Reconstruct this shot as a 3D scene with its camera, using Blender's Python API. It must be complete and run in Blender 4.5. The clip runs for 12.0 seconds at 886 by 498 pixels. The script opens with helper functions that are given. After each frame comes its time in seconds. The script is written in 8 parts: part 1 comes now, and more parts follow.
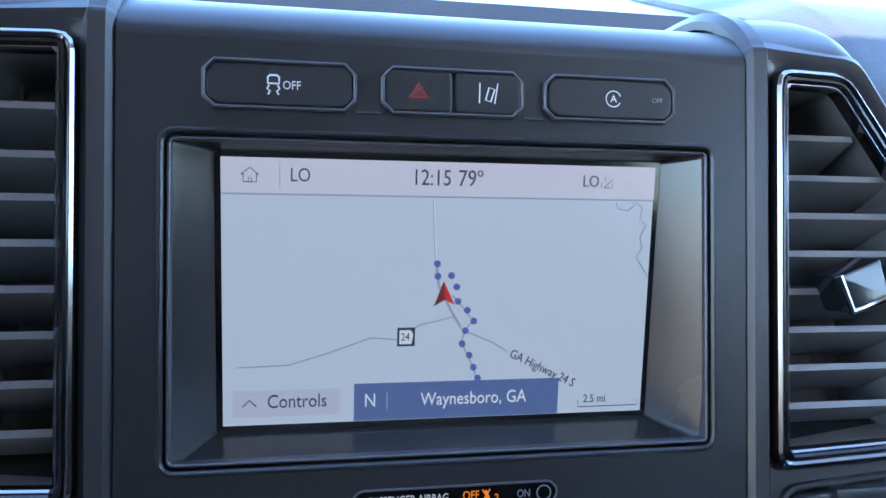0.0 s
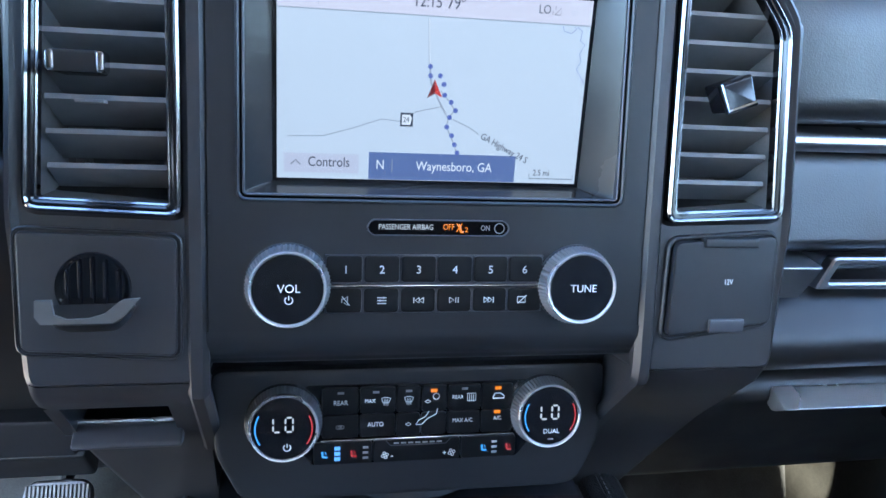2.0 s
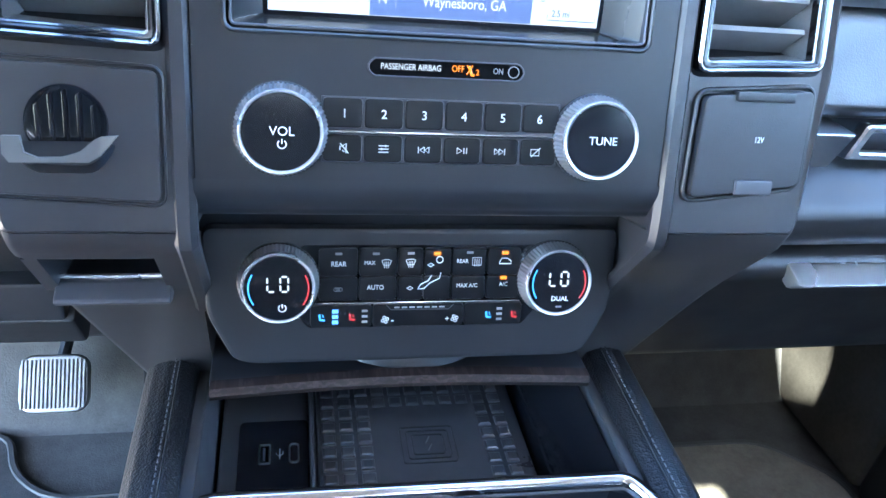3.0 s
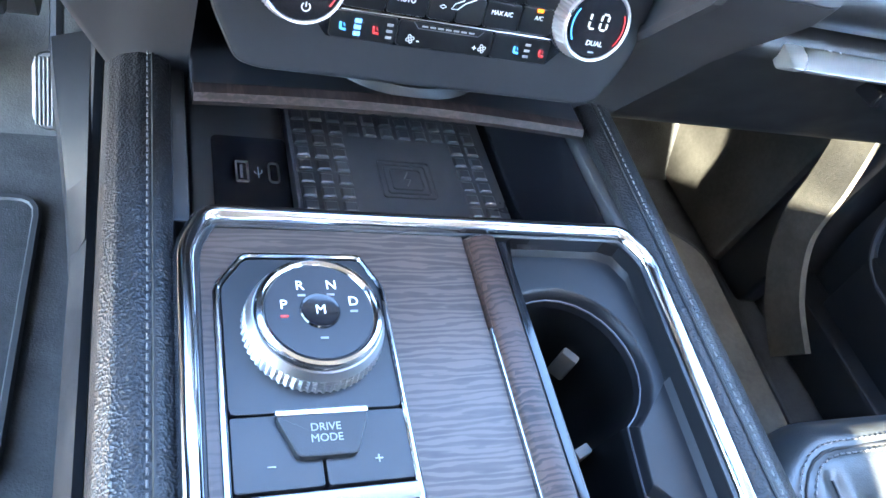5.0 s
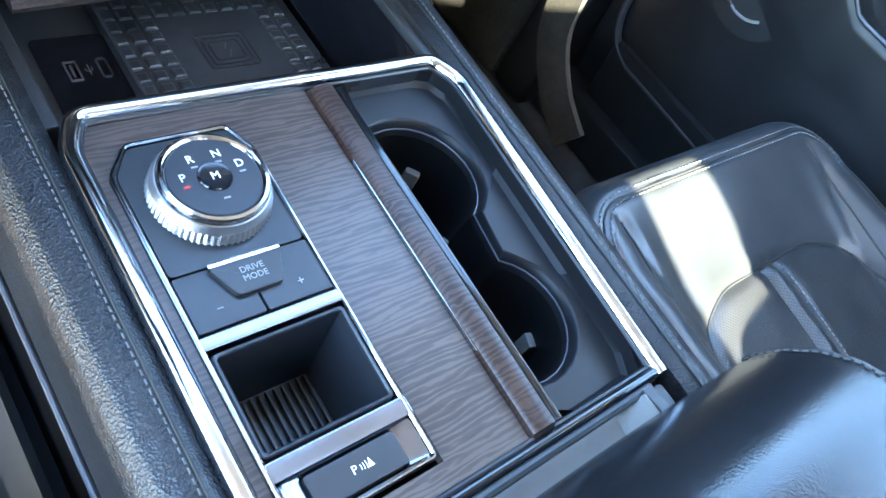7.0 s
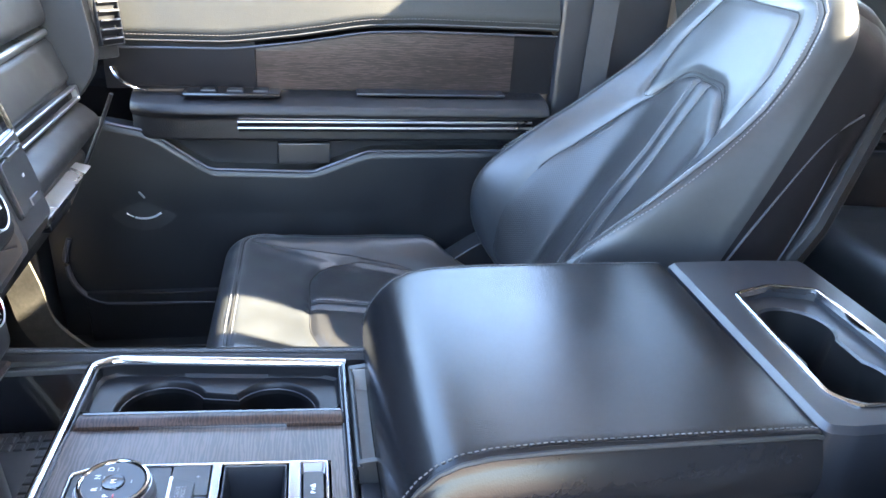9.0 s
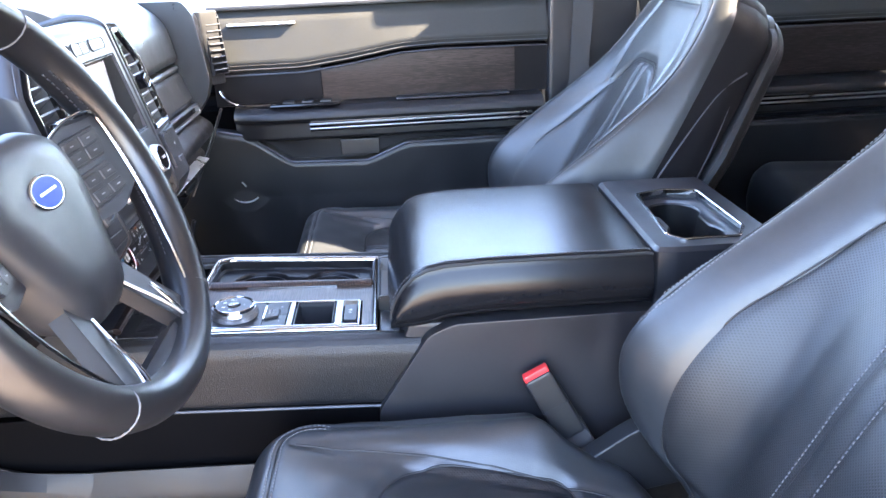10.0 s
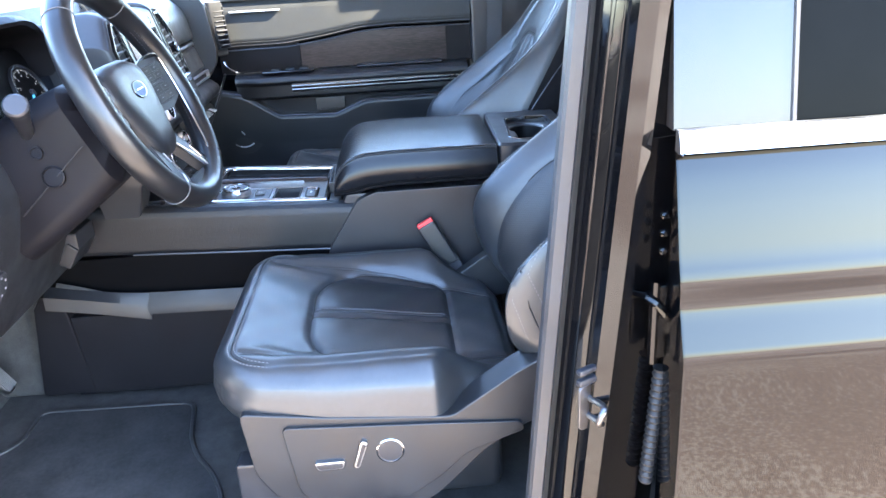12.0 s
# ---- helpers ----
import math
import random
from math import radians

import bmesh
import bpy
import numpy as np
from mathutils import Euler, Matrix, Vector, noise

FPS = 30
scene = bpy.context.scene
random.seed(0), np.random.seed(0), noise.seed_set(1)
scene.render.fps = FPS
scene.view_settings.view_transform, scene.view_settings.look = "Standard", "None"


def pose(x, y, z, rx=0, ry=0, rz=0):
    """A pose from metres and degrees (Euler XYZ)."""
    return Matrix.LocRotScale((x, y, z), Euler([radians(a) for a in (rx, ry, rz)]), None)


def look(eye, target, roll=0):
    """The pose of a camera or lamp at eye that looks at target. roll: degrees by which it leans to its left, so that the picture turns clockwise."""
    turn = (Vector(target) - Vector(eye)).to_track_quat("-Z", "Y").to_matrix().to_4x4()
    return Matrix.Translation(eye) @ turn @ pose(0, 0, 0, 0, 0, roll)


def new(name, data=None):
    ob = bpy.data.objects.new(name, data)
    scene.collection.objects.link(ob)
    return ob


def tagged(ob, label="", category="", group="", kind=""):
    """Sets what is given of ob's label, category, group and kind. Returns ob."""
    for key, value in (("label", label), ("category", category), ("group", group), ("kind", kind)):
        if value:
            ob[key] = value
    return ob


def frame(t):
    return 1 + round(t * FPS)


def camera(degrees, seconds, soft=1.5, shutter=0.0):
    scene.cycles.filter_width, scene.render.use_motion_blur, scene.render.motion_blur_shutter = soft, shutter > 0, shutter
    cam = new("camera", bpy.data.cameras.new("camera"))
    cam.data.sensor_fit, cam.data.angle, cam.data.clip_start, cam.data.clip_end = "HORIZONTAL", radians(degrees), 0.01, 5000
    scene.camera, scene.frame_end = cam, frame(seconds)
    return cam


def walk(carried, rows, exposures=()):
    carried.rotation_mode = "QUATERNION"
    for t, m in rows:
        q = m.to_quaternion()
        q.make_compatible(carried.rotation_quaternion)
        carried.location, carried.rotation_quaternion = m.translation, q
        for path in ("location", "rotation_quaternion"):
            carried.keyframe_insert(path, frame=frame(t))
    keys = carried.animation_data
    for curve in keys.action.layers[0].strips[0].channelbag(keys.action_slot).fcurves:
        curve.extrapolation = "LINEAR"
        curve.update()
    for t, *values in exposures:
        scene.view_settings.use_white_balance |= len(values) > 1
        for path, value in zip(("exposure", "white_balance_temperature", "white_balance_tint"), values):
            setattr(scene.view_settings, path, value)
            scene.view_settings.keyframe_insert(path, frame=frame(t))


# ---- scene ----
cam = camera(60.8, 12.0)
PATH = [
    (0, (-0.059, -0.279, 0.143), (0.321, 1.623, -0.344), 3.0),
    (0.5, (-0.062, -0.296, 0.146), (0.323, 1.602, -0.355), 3.3),
    (1, (-0.067, -0.335, 0.164), (0.307, 1.525, -0.467), 4.2),
    (1.5, (-0.075, -0.382, 0.16), (0.3, 1.446, -0.56), 4.7),
    (2, (-0.077, -0.411, 0.133), (0.308, 1.393, -0.64), 5.0),
    (2.5, (-0.074, -0.408, 0.117), (0.308, 1.343, -0.772), 5.5),
    (3, (-0.075, -0.394, 0.095), (0.315, 1.291, -0.909), 6.5),
    (3.2, (-0.075, -0.391, 0.085), (0.315, 1.273, -0.954), 7.0),
    (4.8, (-0.141, -0.354, 0.043), (0.578, 0.893, -1.346), 23.2),
    (5, (-0.161, -0.359, 0.047), (0.62, 0.825, -1.363), 26.3),
    (5.5, (-0.201, -0.372, 0.056), (0.723, 0.647, -1.396), 33.4),
    (6, (-0.234, -0.397, 0.062), (0.816, 0.477, -1.399), 38.3),
    (6.5, (-0.249, -0.404, 0.07), (0.87, 0.348, -1.407), 39.4),
    (7, (-0.236, -0.39, 0.082), (0.96, 0.268, -1.379), 32.7),
    (7.5, (-0.244, -0.37, 0.129), (1.21, 0.027, -1.185), 22.5),
    (7.7, (-0.263, -0.371, 0.152), (1.294, -0.118, -1.077), 18.0),
    (9.3, (-0.729, -0.33, 0.232), (1.08, -0.664, -0.553), 1.9),
    (9.5, (-0.813, -0.338, 0.228), (1.013, -0.627, -0.536), 0.8),
    (10, (-1.091, -0.415, 0.233), (0.768, -0.518, -0.499), -2.6),
    (10.5, (-1.381, -0.452, 0.244), (0.479, -0.45, -0.491), -4.5),
    (11, (-1.625, -0.441, 0.224), (0.224, -0.421, -0.539), -4.6),
    (11.5, (-1.739, -0.462, 0.23), (0.111, -0.479, -0.53), -4.0),
    (12, (-1.75, -0.541, 0.251), (0.104, -0.633, -0.493), -3.4),
]
EXPOSURES = [(0, 4.58, 5550, 8), (1.5, 4.93, 5600, 6), (2.5, 5.56, 5280, 4), (3.2, 6.37, 5350, 4), (5.0, 6.74, 5800, 4), (6.0, 6.32, 5870, 2), (7.0, 6.29, 5930, 0), (7.7, 6.32, 5930, 0), (9.5, 5.85, 6750, 14), (10.5, 5.64, 6550, 18), (11.5, 5.37, 6050, 9), (12, 5.30, 6100, 11)]
walk(cam, [(t, look(eye, target, roll)) for t, eye, target, roll in PATH], EXPOSURES)

# ---------------------------------------------------------------- world and light
SUN_TO = Vector((-0.08, -0.80, 0.62)).normalized()      # towards the sun: behind the car, a little to the driver's side
world = bpy.data.worlds.new("sky")
scene.world = world
world.use_nodes = True
wn, wl = world.node_tree.nodes, world.node_tree.links
sky = wn.new("ShaderNodeTexSky")
sky.sky_type = "NISHITA"
sky.sun_disc = False
sky.sun_elevation = math.asin(SUN_TO.z)
sky.sun_rotation = math.atan2(SUN_TO.x, SUN_TO.y)
sky.air_density, sky.dust_density, sky.ozone_density = 1.0, 1.2, 1.5
wl.new(sky.outputs["Color"], wn["Background"].inputs["Color"])
wn["Background"].inputs["Strength"].default_value = 0.10
sun = new("sun", bpy.data.lights.new("sun", "SUN"))
sun.data.energy, sun.data.angle, sun.data.color = 2.1, radians(0.5), (1.0, 0.88, 0.66)
sun.matrix_world = look(SUN_TO * 20, (0, 0, 0))

import collections

# ---------------------------------------------------------------- mesh helpers
def V(*a):
    return Vector(a)


def plane_at(o, tilt):
    """Local x along the car's width, y up the tilted face, z out of it towards the seats."""
    s, c = math.sin(tilt), math.cos(tilt)
    return Matrix(((1, 0, 0, o[0]), (0, s, -c, o[1]), (0, c, s, o[2]), (0, 0, 0, 1)))


def flat_normals(me, limit):
    """Weights corner normals by face size, so that flat faces stay flat beside rounded edges."""
    if len(me.polygons) > 1500:
        return
    faces = [(p.normal.copy(), p.area) for p in me.polygons]
    round_vert = collections.defaultdict(list)
    for p in me.polygons:
        for v in p.vertices:
            round_vert[v].append(p.index)
    out = [None] * len(me.loops)
    for p in me.polygons:
        n0 = faces[p.index][0]
        for li in p.loop_indices:
            n = Vector((0, 0, 0))
            for g in round_vert[me.loops[li].vertex_index]:
                ng, ar = faces[g]
                if ng.dot(n0) > limit:
                    n += ng * ar
            out[li] = n.normalized() if n.length > 1e-12 else n0
    me.normals_split_custom_set(out)


def part(name, bm, mat, parent=None, label="", angle=38):
    me = bpy.data.meshes.new(name)
    bmesh.ops.recalc_face_normals(bm, faces=bm.faces[:])
    bm.to_mesh(me)
    bm.free()
    me.materials.append(mat)
    me.polygons.foreach_set("use_smooth", [True] * len(me.polygons))
    me.set_sharp_from_angle(angle=radians(angle))
    flat_normals(me, math.cos(radians(angle)))
    ob = new(name, me)
    ob.parent = parent
    if label:
        ob["label"] = label
    return ob


def thing(name, label, category, group="", kind="", at=(0, 0, 0)):
    ob = new(name)
    ob.empty_display_size = 0.03
    ob.location = at
    return tagged(ob, label, category, group, kind)


def join(*bms):
    """Meshes of one part, put together."""
    out = bmesh.new()
    for b in bms:
        me = bpy.data.meshes.new("tmp")
        b.to_mesh(me)
        b.free()
        out.from_mesh(me)
        bpy.data.meshes.remove(me)
    return out


def moved(bm, m):
    bmesh.ops.transform(bm, matrix=m, verts=bm.verts[:])
    return bm


def rounded(bm, r, seg=2, sharp=30):
    """Bevels the edges that are sharper than the angle."""
    if r > 0:
        es = [e for e in bm.edges if len(e.link_faces) == 2 and e.calc_face_angle(0) > radians(sharp)]
        bmesh.ops.bevel(bm, geom=es, offset=r, segments=seg, profile=0.5, affect="EDGES", clamp_overlap=True)
    return bm


def box(x0, x1, y0, y1, z0, z1, r=0.0, seg=2):
    bm = bmesh.new()
    bmesh.ops.create_cube(bm, size=1)
    moved(bm, Matrix.Translation(((x0 + x1) / 2, (y0 + y1) / 2, (z0 + z1) / 2)) @ Matrix.Diagonal((x1 - x0, y1 - y0, z1 - z0, 1)))
    return rounded(bm, r, seg)


def rrect(x0, x1, y0, y1, r, n=4):
    out = []
    for cx, cy, a0 in ((x1 - r, y1 - r, 0), (x0 + r, y1 - r, 90), (x0 + r, y0 + r, 180), (x1 - r, y0 + r, 270)):
        for i in range(n + 1):
            a = radians(a0 + 90 * i / n)
            out.append((cx + r * math.cos(a), cy + r * math.sin(a)))
    return out


def chamfered(pts, r, n=3):
    """A polygon with its corners rounded by r."""
    out, m = [], len(pts)
    for i in range(m):
        p, a, b = Vector(pts[i]), Vector(pts[i - 1]), Vector(pts[(i + 1) % m])
        da, db = (a - p), (b - p)
        k = min(r, da.length * 0.45, db.length * 0.45)
        pa, pb = p + da.normalized() * k, p + db.normalized() * k
        for j in range(n + 1):
            t = j / n
            q = pa * (1 - t) ** 2 + p * 2 * t * (1 - t) + pb * t ** 2
            out.append((q.x, q.y))
    return out


def inset(pts, d):
    """A polygon drawn in by d (out when negative); pts run anticlockwise."""
    out, m = [], len(pts)
    for i in range(m):
        p, a, b = Vector(pts[i]), Vector(pts[i - 1]), Vector(pts[(i + 1) % m])
        e1, e2 = (p - a).normalized(), (b - p).normalized()
        n1, n2 = Vector((-e1.y, e1.x)), Vector((-e2.y, e2.x))
        k = (n1 + n2)
        k = k / max(k.dot(n1), 0.35)
        out.append((p.x + k.x * d, p.y + k.y * d))
    return out


def stack_of(rings, cap0=True, cap1=True, closed=True):
    """A skin over rings of equal length."""
    bm = bmesh.new()
    vs = [[bm.verts.new(p) for p in ring] for ring in rings]
    n = len(rings[0])
    for a, b in zip(vs, vs[1:]):
        for i in range(n if closed else n - 1):
            j = (i + 1) % n
            try:
                bm.faces.new((a[i], a[j], b[j], b[i]))
            except ValueError:
                pass
    if cap0:
        bm.faces.new(vs[0][::-1])
    if cap1:
        bm.faces.new(vs[-1])
    return bm


def plate(pts, z0, z1, r=0.0, seg=2):
    """A flat piece with the outline pts from z0 to z1, its upper rim rounded by r."""
    rings = [[(x, y, z0) for x, y in pts]]
    if r > 0:
        for i in range(seg + 1):
            a = math.pi / 2 * i / seg
            q = inset(pts, r * (1 - math.cos(a)))
            rings.append([(x, y, z1 - r + r * math.sin(a)) for x, y in q])
    else:
        rings.append([(x, y, z1) for x, y in pts])
    return stack_of(rings)


def ring_plate(outer, inner, z0, z1, r=0.0, zi=None):
    """A rim between two outlines of equal length, from z0 to z1."""
    zi = z1 if zi is None else zi
    o2, i2 = (inset(outer, r), inset(inner, -r)) if r > 0 else (outer, inner)
    rings = [[(x, y, z0) for x, y in outer]]
    if r > 0:
        rings.append([(x, y, z1 - r) for x, y in outer])
    rings.append([(x, y, z1) for x, y in o2])
    rings.append([(x, y, zi) for x, y in i2])
    if r > 0:
        rings.append([(x, y, zi - r) for x, y in inner])
    rings.append([(x, y, z0) for x, y in inner])
    rings.append(rings[0])
    bm = stack_of(rings, False, False)
    bmesh.ops.remove_doubles(bm, verts=bm.verts[:], dist=1e-6)
    return bm


def lathe(profile, seg=48, m=None):
    bm = stack_of([[(r * math.cos(2 * math.pi * i / seg), r * math.sin(2 * math.pi * i / seg), z) for i in range(seg)] for r, z in profile],
                  profile[0][0] > 1e-5, profile[-1][0] > 1e-5)
    bmesh.ops.remove_doubles(bm, verts=bm.verts[:], dist=1e-6)
    return moved(bm, m) if m else bm


def spline(pts, n=8, closed=False):
    """Catmull-Rom through the points."""
    P, out, m = [Vector(p) for p in pts], [], len(pts)
    for i in range(m if closed else m - 1):
        if closed:
            a, b, c, d = P[i - 1], P[i], P[(i + 1) % m], P[(i + 2) % m]
        else:
            a, b, c, d = P[max(i - 1, 0)], P[i], P[i + 1], P[min(i + 2, m - 1)]
        for j in range(n):
            t = j / n
            out.append(0.5 * ((2 * b) + (c - a) * t + (2 * a - 5 * b + 4 * c - d) * t * t + (3 * b - a - 3 * c + d) * t ** 3))
    if not closed:
        out.append(P[-1])
    return out


def sweep(pts, r, seg=8, closed=False, flat=1.0, up=(0, 0, 1), sect=None):
    """A tube along the points; flat squeezes it along up."""
    P, m, rings = [Vector(p) for p in pts], len(pts), []
    up = Vector(up)
    for i in range(m):
        t = (P[(i + 1) % m] - P[i - 1]) if closed else (P[min(i + 1, m - 1)] - P[max(i - 1, 0)])
        t.normalize()
        s = t.cross(up)
        s = s.normalized() if s.length > 1e-4 else V(1, 0, 0)
        u = s.cross(t)
        rr = r(i / (m - 1)) if callable(r) else r
        if sect:
            rings.append([P[i] + s * a + u * b for a, b in sect])
        else:
            rings.append([P[i] + s * rr * math.cos(2 * math.pi * k / seg) + u * rr * flat * math.sin(2 * math.pi * k / seg) for k in range(seg)])
    if closed:
        rings.append(rings[0])
    bm = stack_of(rings, not closed, not closed)
    if closed:
        bmesh.ops.remove_doubles(bm, verts=bm.verts[:], dist=1e-6)
    return bm


def grid(fn, us, vs):
    """A sheet of points fn(u, v)."""
    bm = bmesh.new()
    rows = [[bm.verts.new(fn(u, v)) for u in us] for v in vs]
    for a, b in zip(rows, rows[1:]):
        for i in range(len(us) - 1):
            bm.faces.new((a[i], a[i + 1], b[i + 1], b[i]))
    return bm


def steps(a, b, n):
    return [a + (b - a) * i / n for i in range(n + 1)]


def smooth_step(a, b, x):
    t = min(max((x - a) / (b - a), 0.0), 1.0)
    return t * t * (3 - 2 * t)


def along(pts, x):
    """Linear through (x, y) pairs in rising x."""
    for (x0, y0), (x1, y1) in zip(pts, pts[1:]):
        if x <= x1:
            return y0 + (y1 - y0) * min(max((x - x0) / (x1 - x0), 0), 1)
    return pts[-1][1]


def extruded(profile, axis, a0, a1, r=0.0, seg=2):
    """A profile of two coordinates drawn along x ((y, z) pairs), y ((x, z)) or z ((x, y))."""
    put = {"x": lambda p, a: (a, p[0], p[1]), "y": lambda p, a: (p[0], a, p[1]), "z": lambda p, a: (p[0], p[1], a)}[axis]
    bm = stack_of([[put(p, a0) for p in profile], [put(p, a1) for p in profile]])
    bmesh.ops.recalc_face_normals(bm, faces=bm.faces[:])
    return rounded(bm, r, seg)


def lettering(body, size, m, mat, parent, align="CENTER", wide=1.0, name="lettering"):
    cu = bpy.data.curves.new(name, "FONT")
    cu.body, cu.size, cu.align_x, cu.align_y, cu.extrude = body, size, align, "CENTER", 0.00015
    cu.resolution_u = 3
    tmp = bpy.data.objects.new("tmp", cu)
    me = bpy.data.meshes.new_from_object(tmp)
    bpy.data.objects.remove(tmp)
    bpy.data.curves.remove(cu)
    me.transform(m @ Matrix.Diagonal((wide, 1, 1, 1)))
    me.materials.clear()
    me.materials.append(mat)
    ob = new(name, me)
    ob.parent = parent
    return ob


def stitches(pts, pitch, size, normal, mat, parent, name="stitching", gap=0.35, label=""):
    """A row of single thread stitches along a line."""
    P, bm, s0, want = [Vector(p) for p in pts], bmesh.new(), 0.0, pitch / 2
    normal = Vector(normal).normalized()
    for a, b in zip(P, P[1:]):
        d = (b - a)
        ln = d.length
        if ln < 1e-7:
            continue
        t = d / ln
        side = t.cross(normal).normalized()
        up = side.cross(t)
        while want <= s0 + ln:
            c = a + t * (want - s0)
            h = t * pitch * (1 - gap) / 2
            w = side * size / 2
            vs = [bm.verts.new(c + q) for q in (-h - w, h - w, h + w, -h + w)]
            ws = [bm.verts.new(c + q + up * size * 0.7) for q in (-h * 0.7 - w * 0.5, h * 0.7 - w * 0.5, h * 0.7 + w * 0.5, -h * 0.7 + w * 0.5)]
            bm.faces.new(ws)
            for i in range(4):
                bm.faces.new((vs[i], vs[(i + 1) % 4], ws[(i + 1) % 4], ws[i]))
            want += pitch
        s0 += ln
    ob = part(name, bm, mat, parent, label)
    return ob

# ---------------------------------------------------------------- materials
def mat_nodes(name):
    m = bpy.data.materials.new(name)
    m.use_nodes = True
    return m, m.node_tree.nodes, m.node_tree.links, m.node_tree.nodes["Principled BSDF"]


def tex_coord(N, L, scale=(1, 1, 1)):
    tc, mp = N.new("ShaderNodeTexCoord"), N.new("ShaderNodeMapping")
    mp.inputs["Scale"].default_value = scale
    L.new(tc.outputs["Object"], mp.inputs["Vector"])
    return mp.outputs["Vector"]


def noise_tex(N, L, vec, scale, detail=4.0, rough=0.55, distort=0.0):
    t = N.new("ShaderNodeTexNoise")
    t.inputs["Scale"].default_value, t.inputs["Detail"].default_value, t.inputs["Roughness"].default_value = scale, detail, rough
    t.inputs["Distortion"].default_value = distort
    L.new(vec, t.inputs["Vector"])
    return t.outputs["Fac"]


def ramp(N, L, fac, stops):
    r = N.new("ShaderNodeValToRGB")
    el = r.color_ramp.elements
    while len(el) < len(stops):
        el.new(0.5)
    for e, (p, c) in zip(el, stops):
        e.position, e.color = p, (*(c if isinstance(c, tuple) else (c, c, c)), 1)
    L.new(fac, r.inputs["Fac"])
    return r.outputs["Color"]


def bumped(N, L, b, height, strength, distance=0.001):
    k = N.new("ShaderNodeBump")
    k.inputs["Strength"].default_value, k.inputs["Distance"].default_value = strength, distance
    L.new(height, k.inputs["Height"])
    L.new(k.outputs["Normal"], b.inputs["Normal"])
    return k


def surface(name, col, rough=0.5, metal=0.0, grain=0.0, grain_scale=900, vary=0.12, vary_scale=14, kind="noise", coat=0.0, spec=0.5, rough_vary=0.1):
    """A plain procedural surface: colour that drifts at two scales, a grain and smudged gloss."""
    m, N, L, b = mat_nodes(name)
    vec = tex_coord(N, L)
    f1, f2 = noise_tex(N, L, vec, vary_scale, 5), noise_tex(N, L, vec, vary_scale * 11, 3)
    mix = N.new("ShaderNodeMath")
    mix.operation = "MULTIPLY_ADD"
    L.new(f2, mix.inputs[0])
    mix.inputs[1].default_value = 0.4
    L.new(f1, mix.inputs[2])
    lo, hi = tuple(c * (1 - vary) for c in col), tuple(min(c * (1 + vary), 1) for c in col)
    L.new(ramp(N, L, mix.outputs[0], [(0.45, lo), (0.95, hi)]), b.inputs["Base Color"])
    L.new(ramp(N, L, f1, [(0.3, max(rough - rough_vary, 0.02)), (0.7, min(rough + rough_vary, 1))]), b.inputs["Roughness"])
    b.inputs["Metallic"].default_value = metal
    b.inputs["Specular IOR Level"].default_value = spec
    b.inputs["Coat Weight"].default_value = coat
    b.inputs["Coat Roughness"].default_value = 0.03
    if grain > 0:
        if kind == "pebble":
            t = N.new("ShaderNodeTexVoronoi")
            t.feature = "F1"
            t.inputs["Scale"].default_value = grain_scale
            warp = N.new("ShaderNodeMixRGB")
            warp.inputs["Fac"].default_value = 0.003
            nt = N.new("ShaderNodeTexNoise")
            nt.inputs["Scale"].default_value = 160
            L.new(vec, nt.inputs["Vector"])
            L.new(vec, warp.inputs["Color1"])
            L.new(nt.outputs["Color"], warp.inputs["Color2"])
            L.new(warp.outputs["Color"], t.inputs["Vector"])
            bumped(N, L, b, t.outputs["Distance"], grain, 0.0012)
        else:
            bumped(N, L, b, noise_tex(N, L, vec, grain_scale, 3), grain, 0.0006)
    return m


GLOW = 0.026      # brightness of lit displays against the daylight


def glow(name, col, strength):
    m, N, L, b = mat_nodes(name)
    b.inputs["Base Color"].default_value = (0.02, 0.02, 0.02, 1)
    b.inputs["Roughness"].default_value = 0.25
    b.inputs["Emission Color"].default_value = (*col, 1)
    b.inputs["Emission Strength"].default_value = strength * GLOW
    return m


LEATHER = surface("black_leather", (0.0095, 0.0095, 0.0112), 0.36, grain=0.42, grain_scale=680, kind="pebble", vary=0.2, spec=0.42, rough_vary=0.03)
LEATHER_FINE = surface("seat_leather", (0.0240, 0.0262, 0.0290), 0.34, grain=0.08, grain_scale=700, kind="pebble", vary=0.2, vary_scale=9, spec=0.65, rough_vary=0.03)
LID_HIDE = surface("armrest_leather", (0.0080, 0.0080, 0.0092), 0.23, grain=0.065, grain_scale=620, kind="pebble", vary=0.2, vary_scale=9, spec=0.27, rough_vary=0.03)
RIM_HIDE = surface("wheel_rim_leather", (0.008, 0.008, 0.009), 0.33, grain=0.06, grain_scale=500, vary=0.2, spec=0.5, rough_vary=0.03)
SOFT = surface("soft_dash_skin", (0.024, 0.0252, 0.0272), 0.37, grain=0.10, grain_scale=800, kind="pebble", vary=0.15)
DOOR_PAD = surface("matt_door_pad", (0.024, 0.0245, 0.0235), 0.62, grain=0.2, grain_scale=800, kind="pebble", vary=0.12, spec=0.28)
PLASTIC = surface("dark_grained_plastic", (0.012, 0.0125, 0.0145), 0.42, grain=0.25, grain_scale=1500, vary=0.12)
PLASTIC_GREY = surface("charcoal_plastic", (0.018, 0.018, 0.021), 0.38, grain=0.22, grain_scale=1400, vary=0.12)
SMOOTH = surface("smooth_black_plastic", (0.014, 0.015, 0.019), 0.36, vary=0.1, rough_vary=0.05)
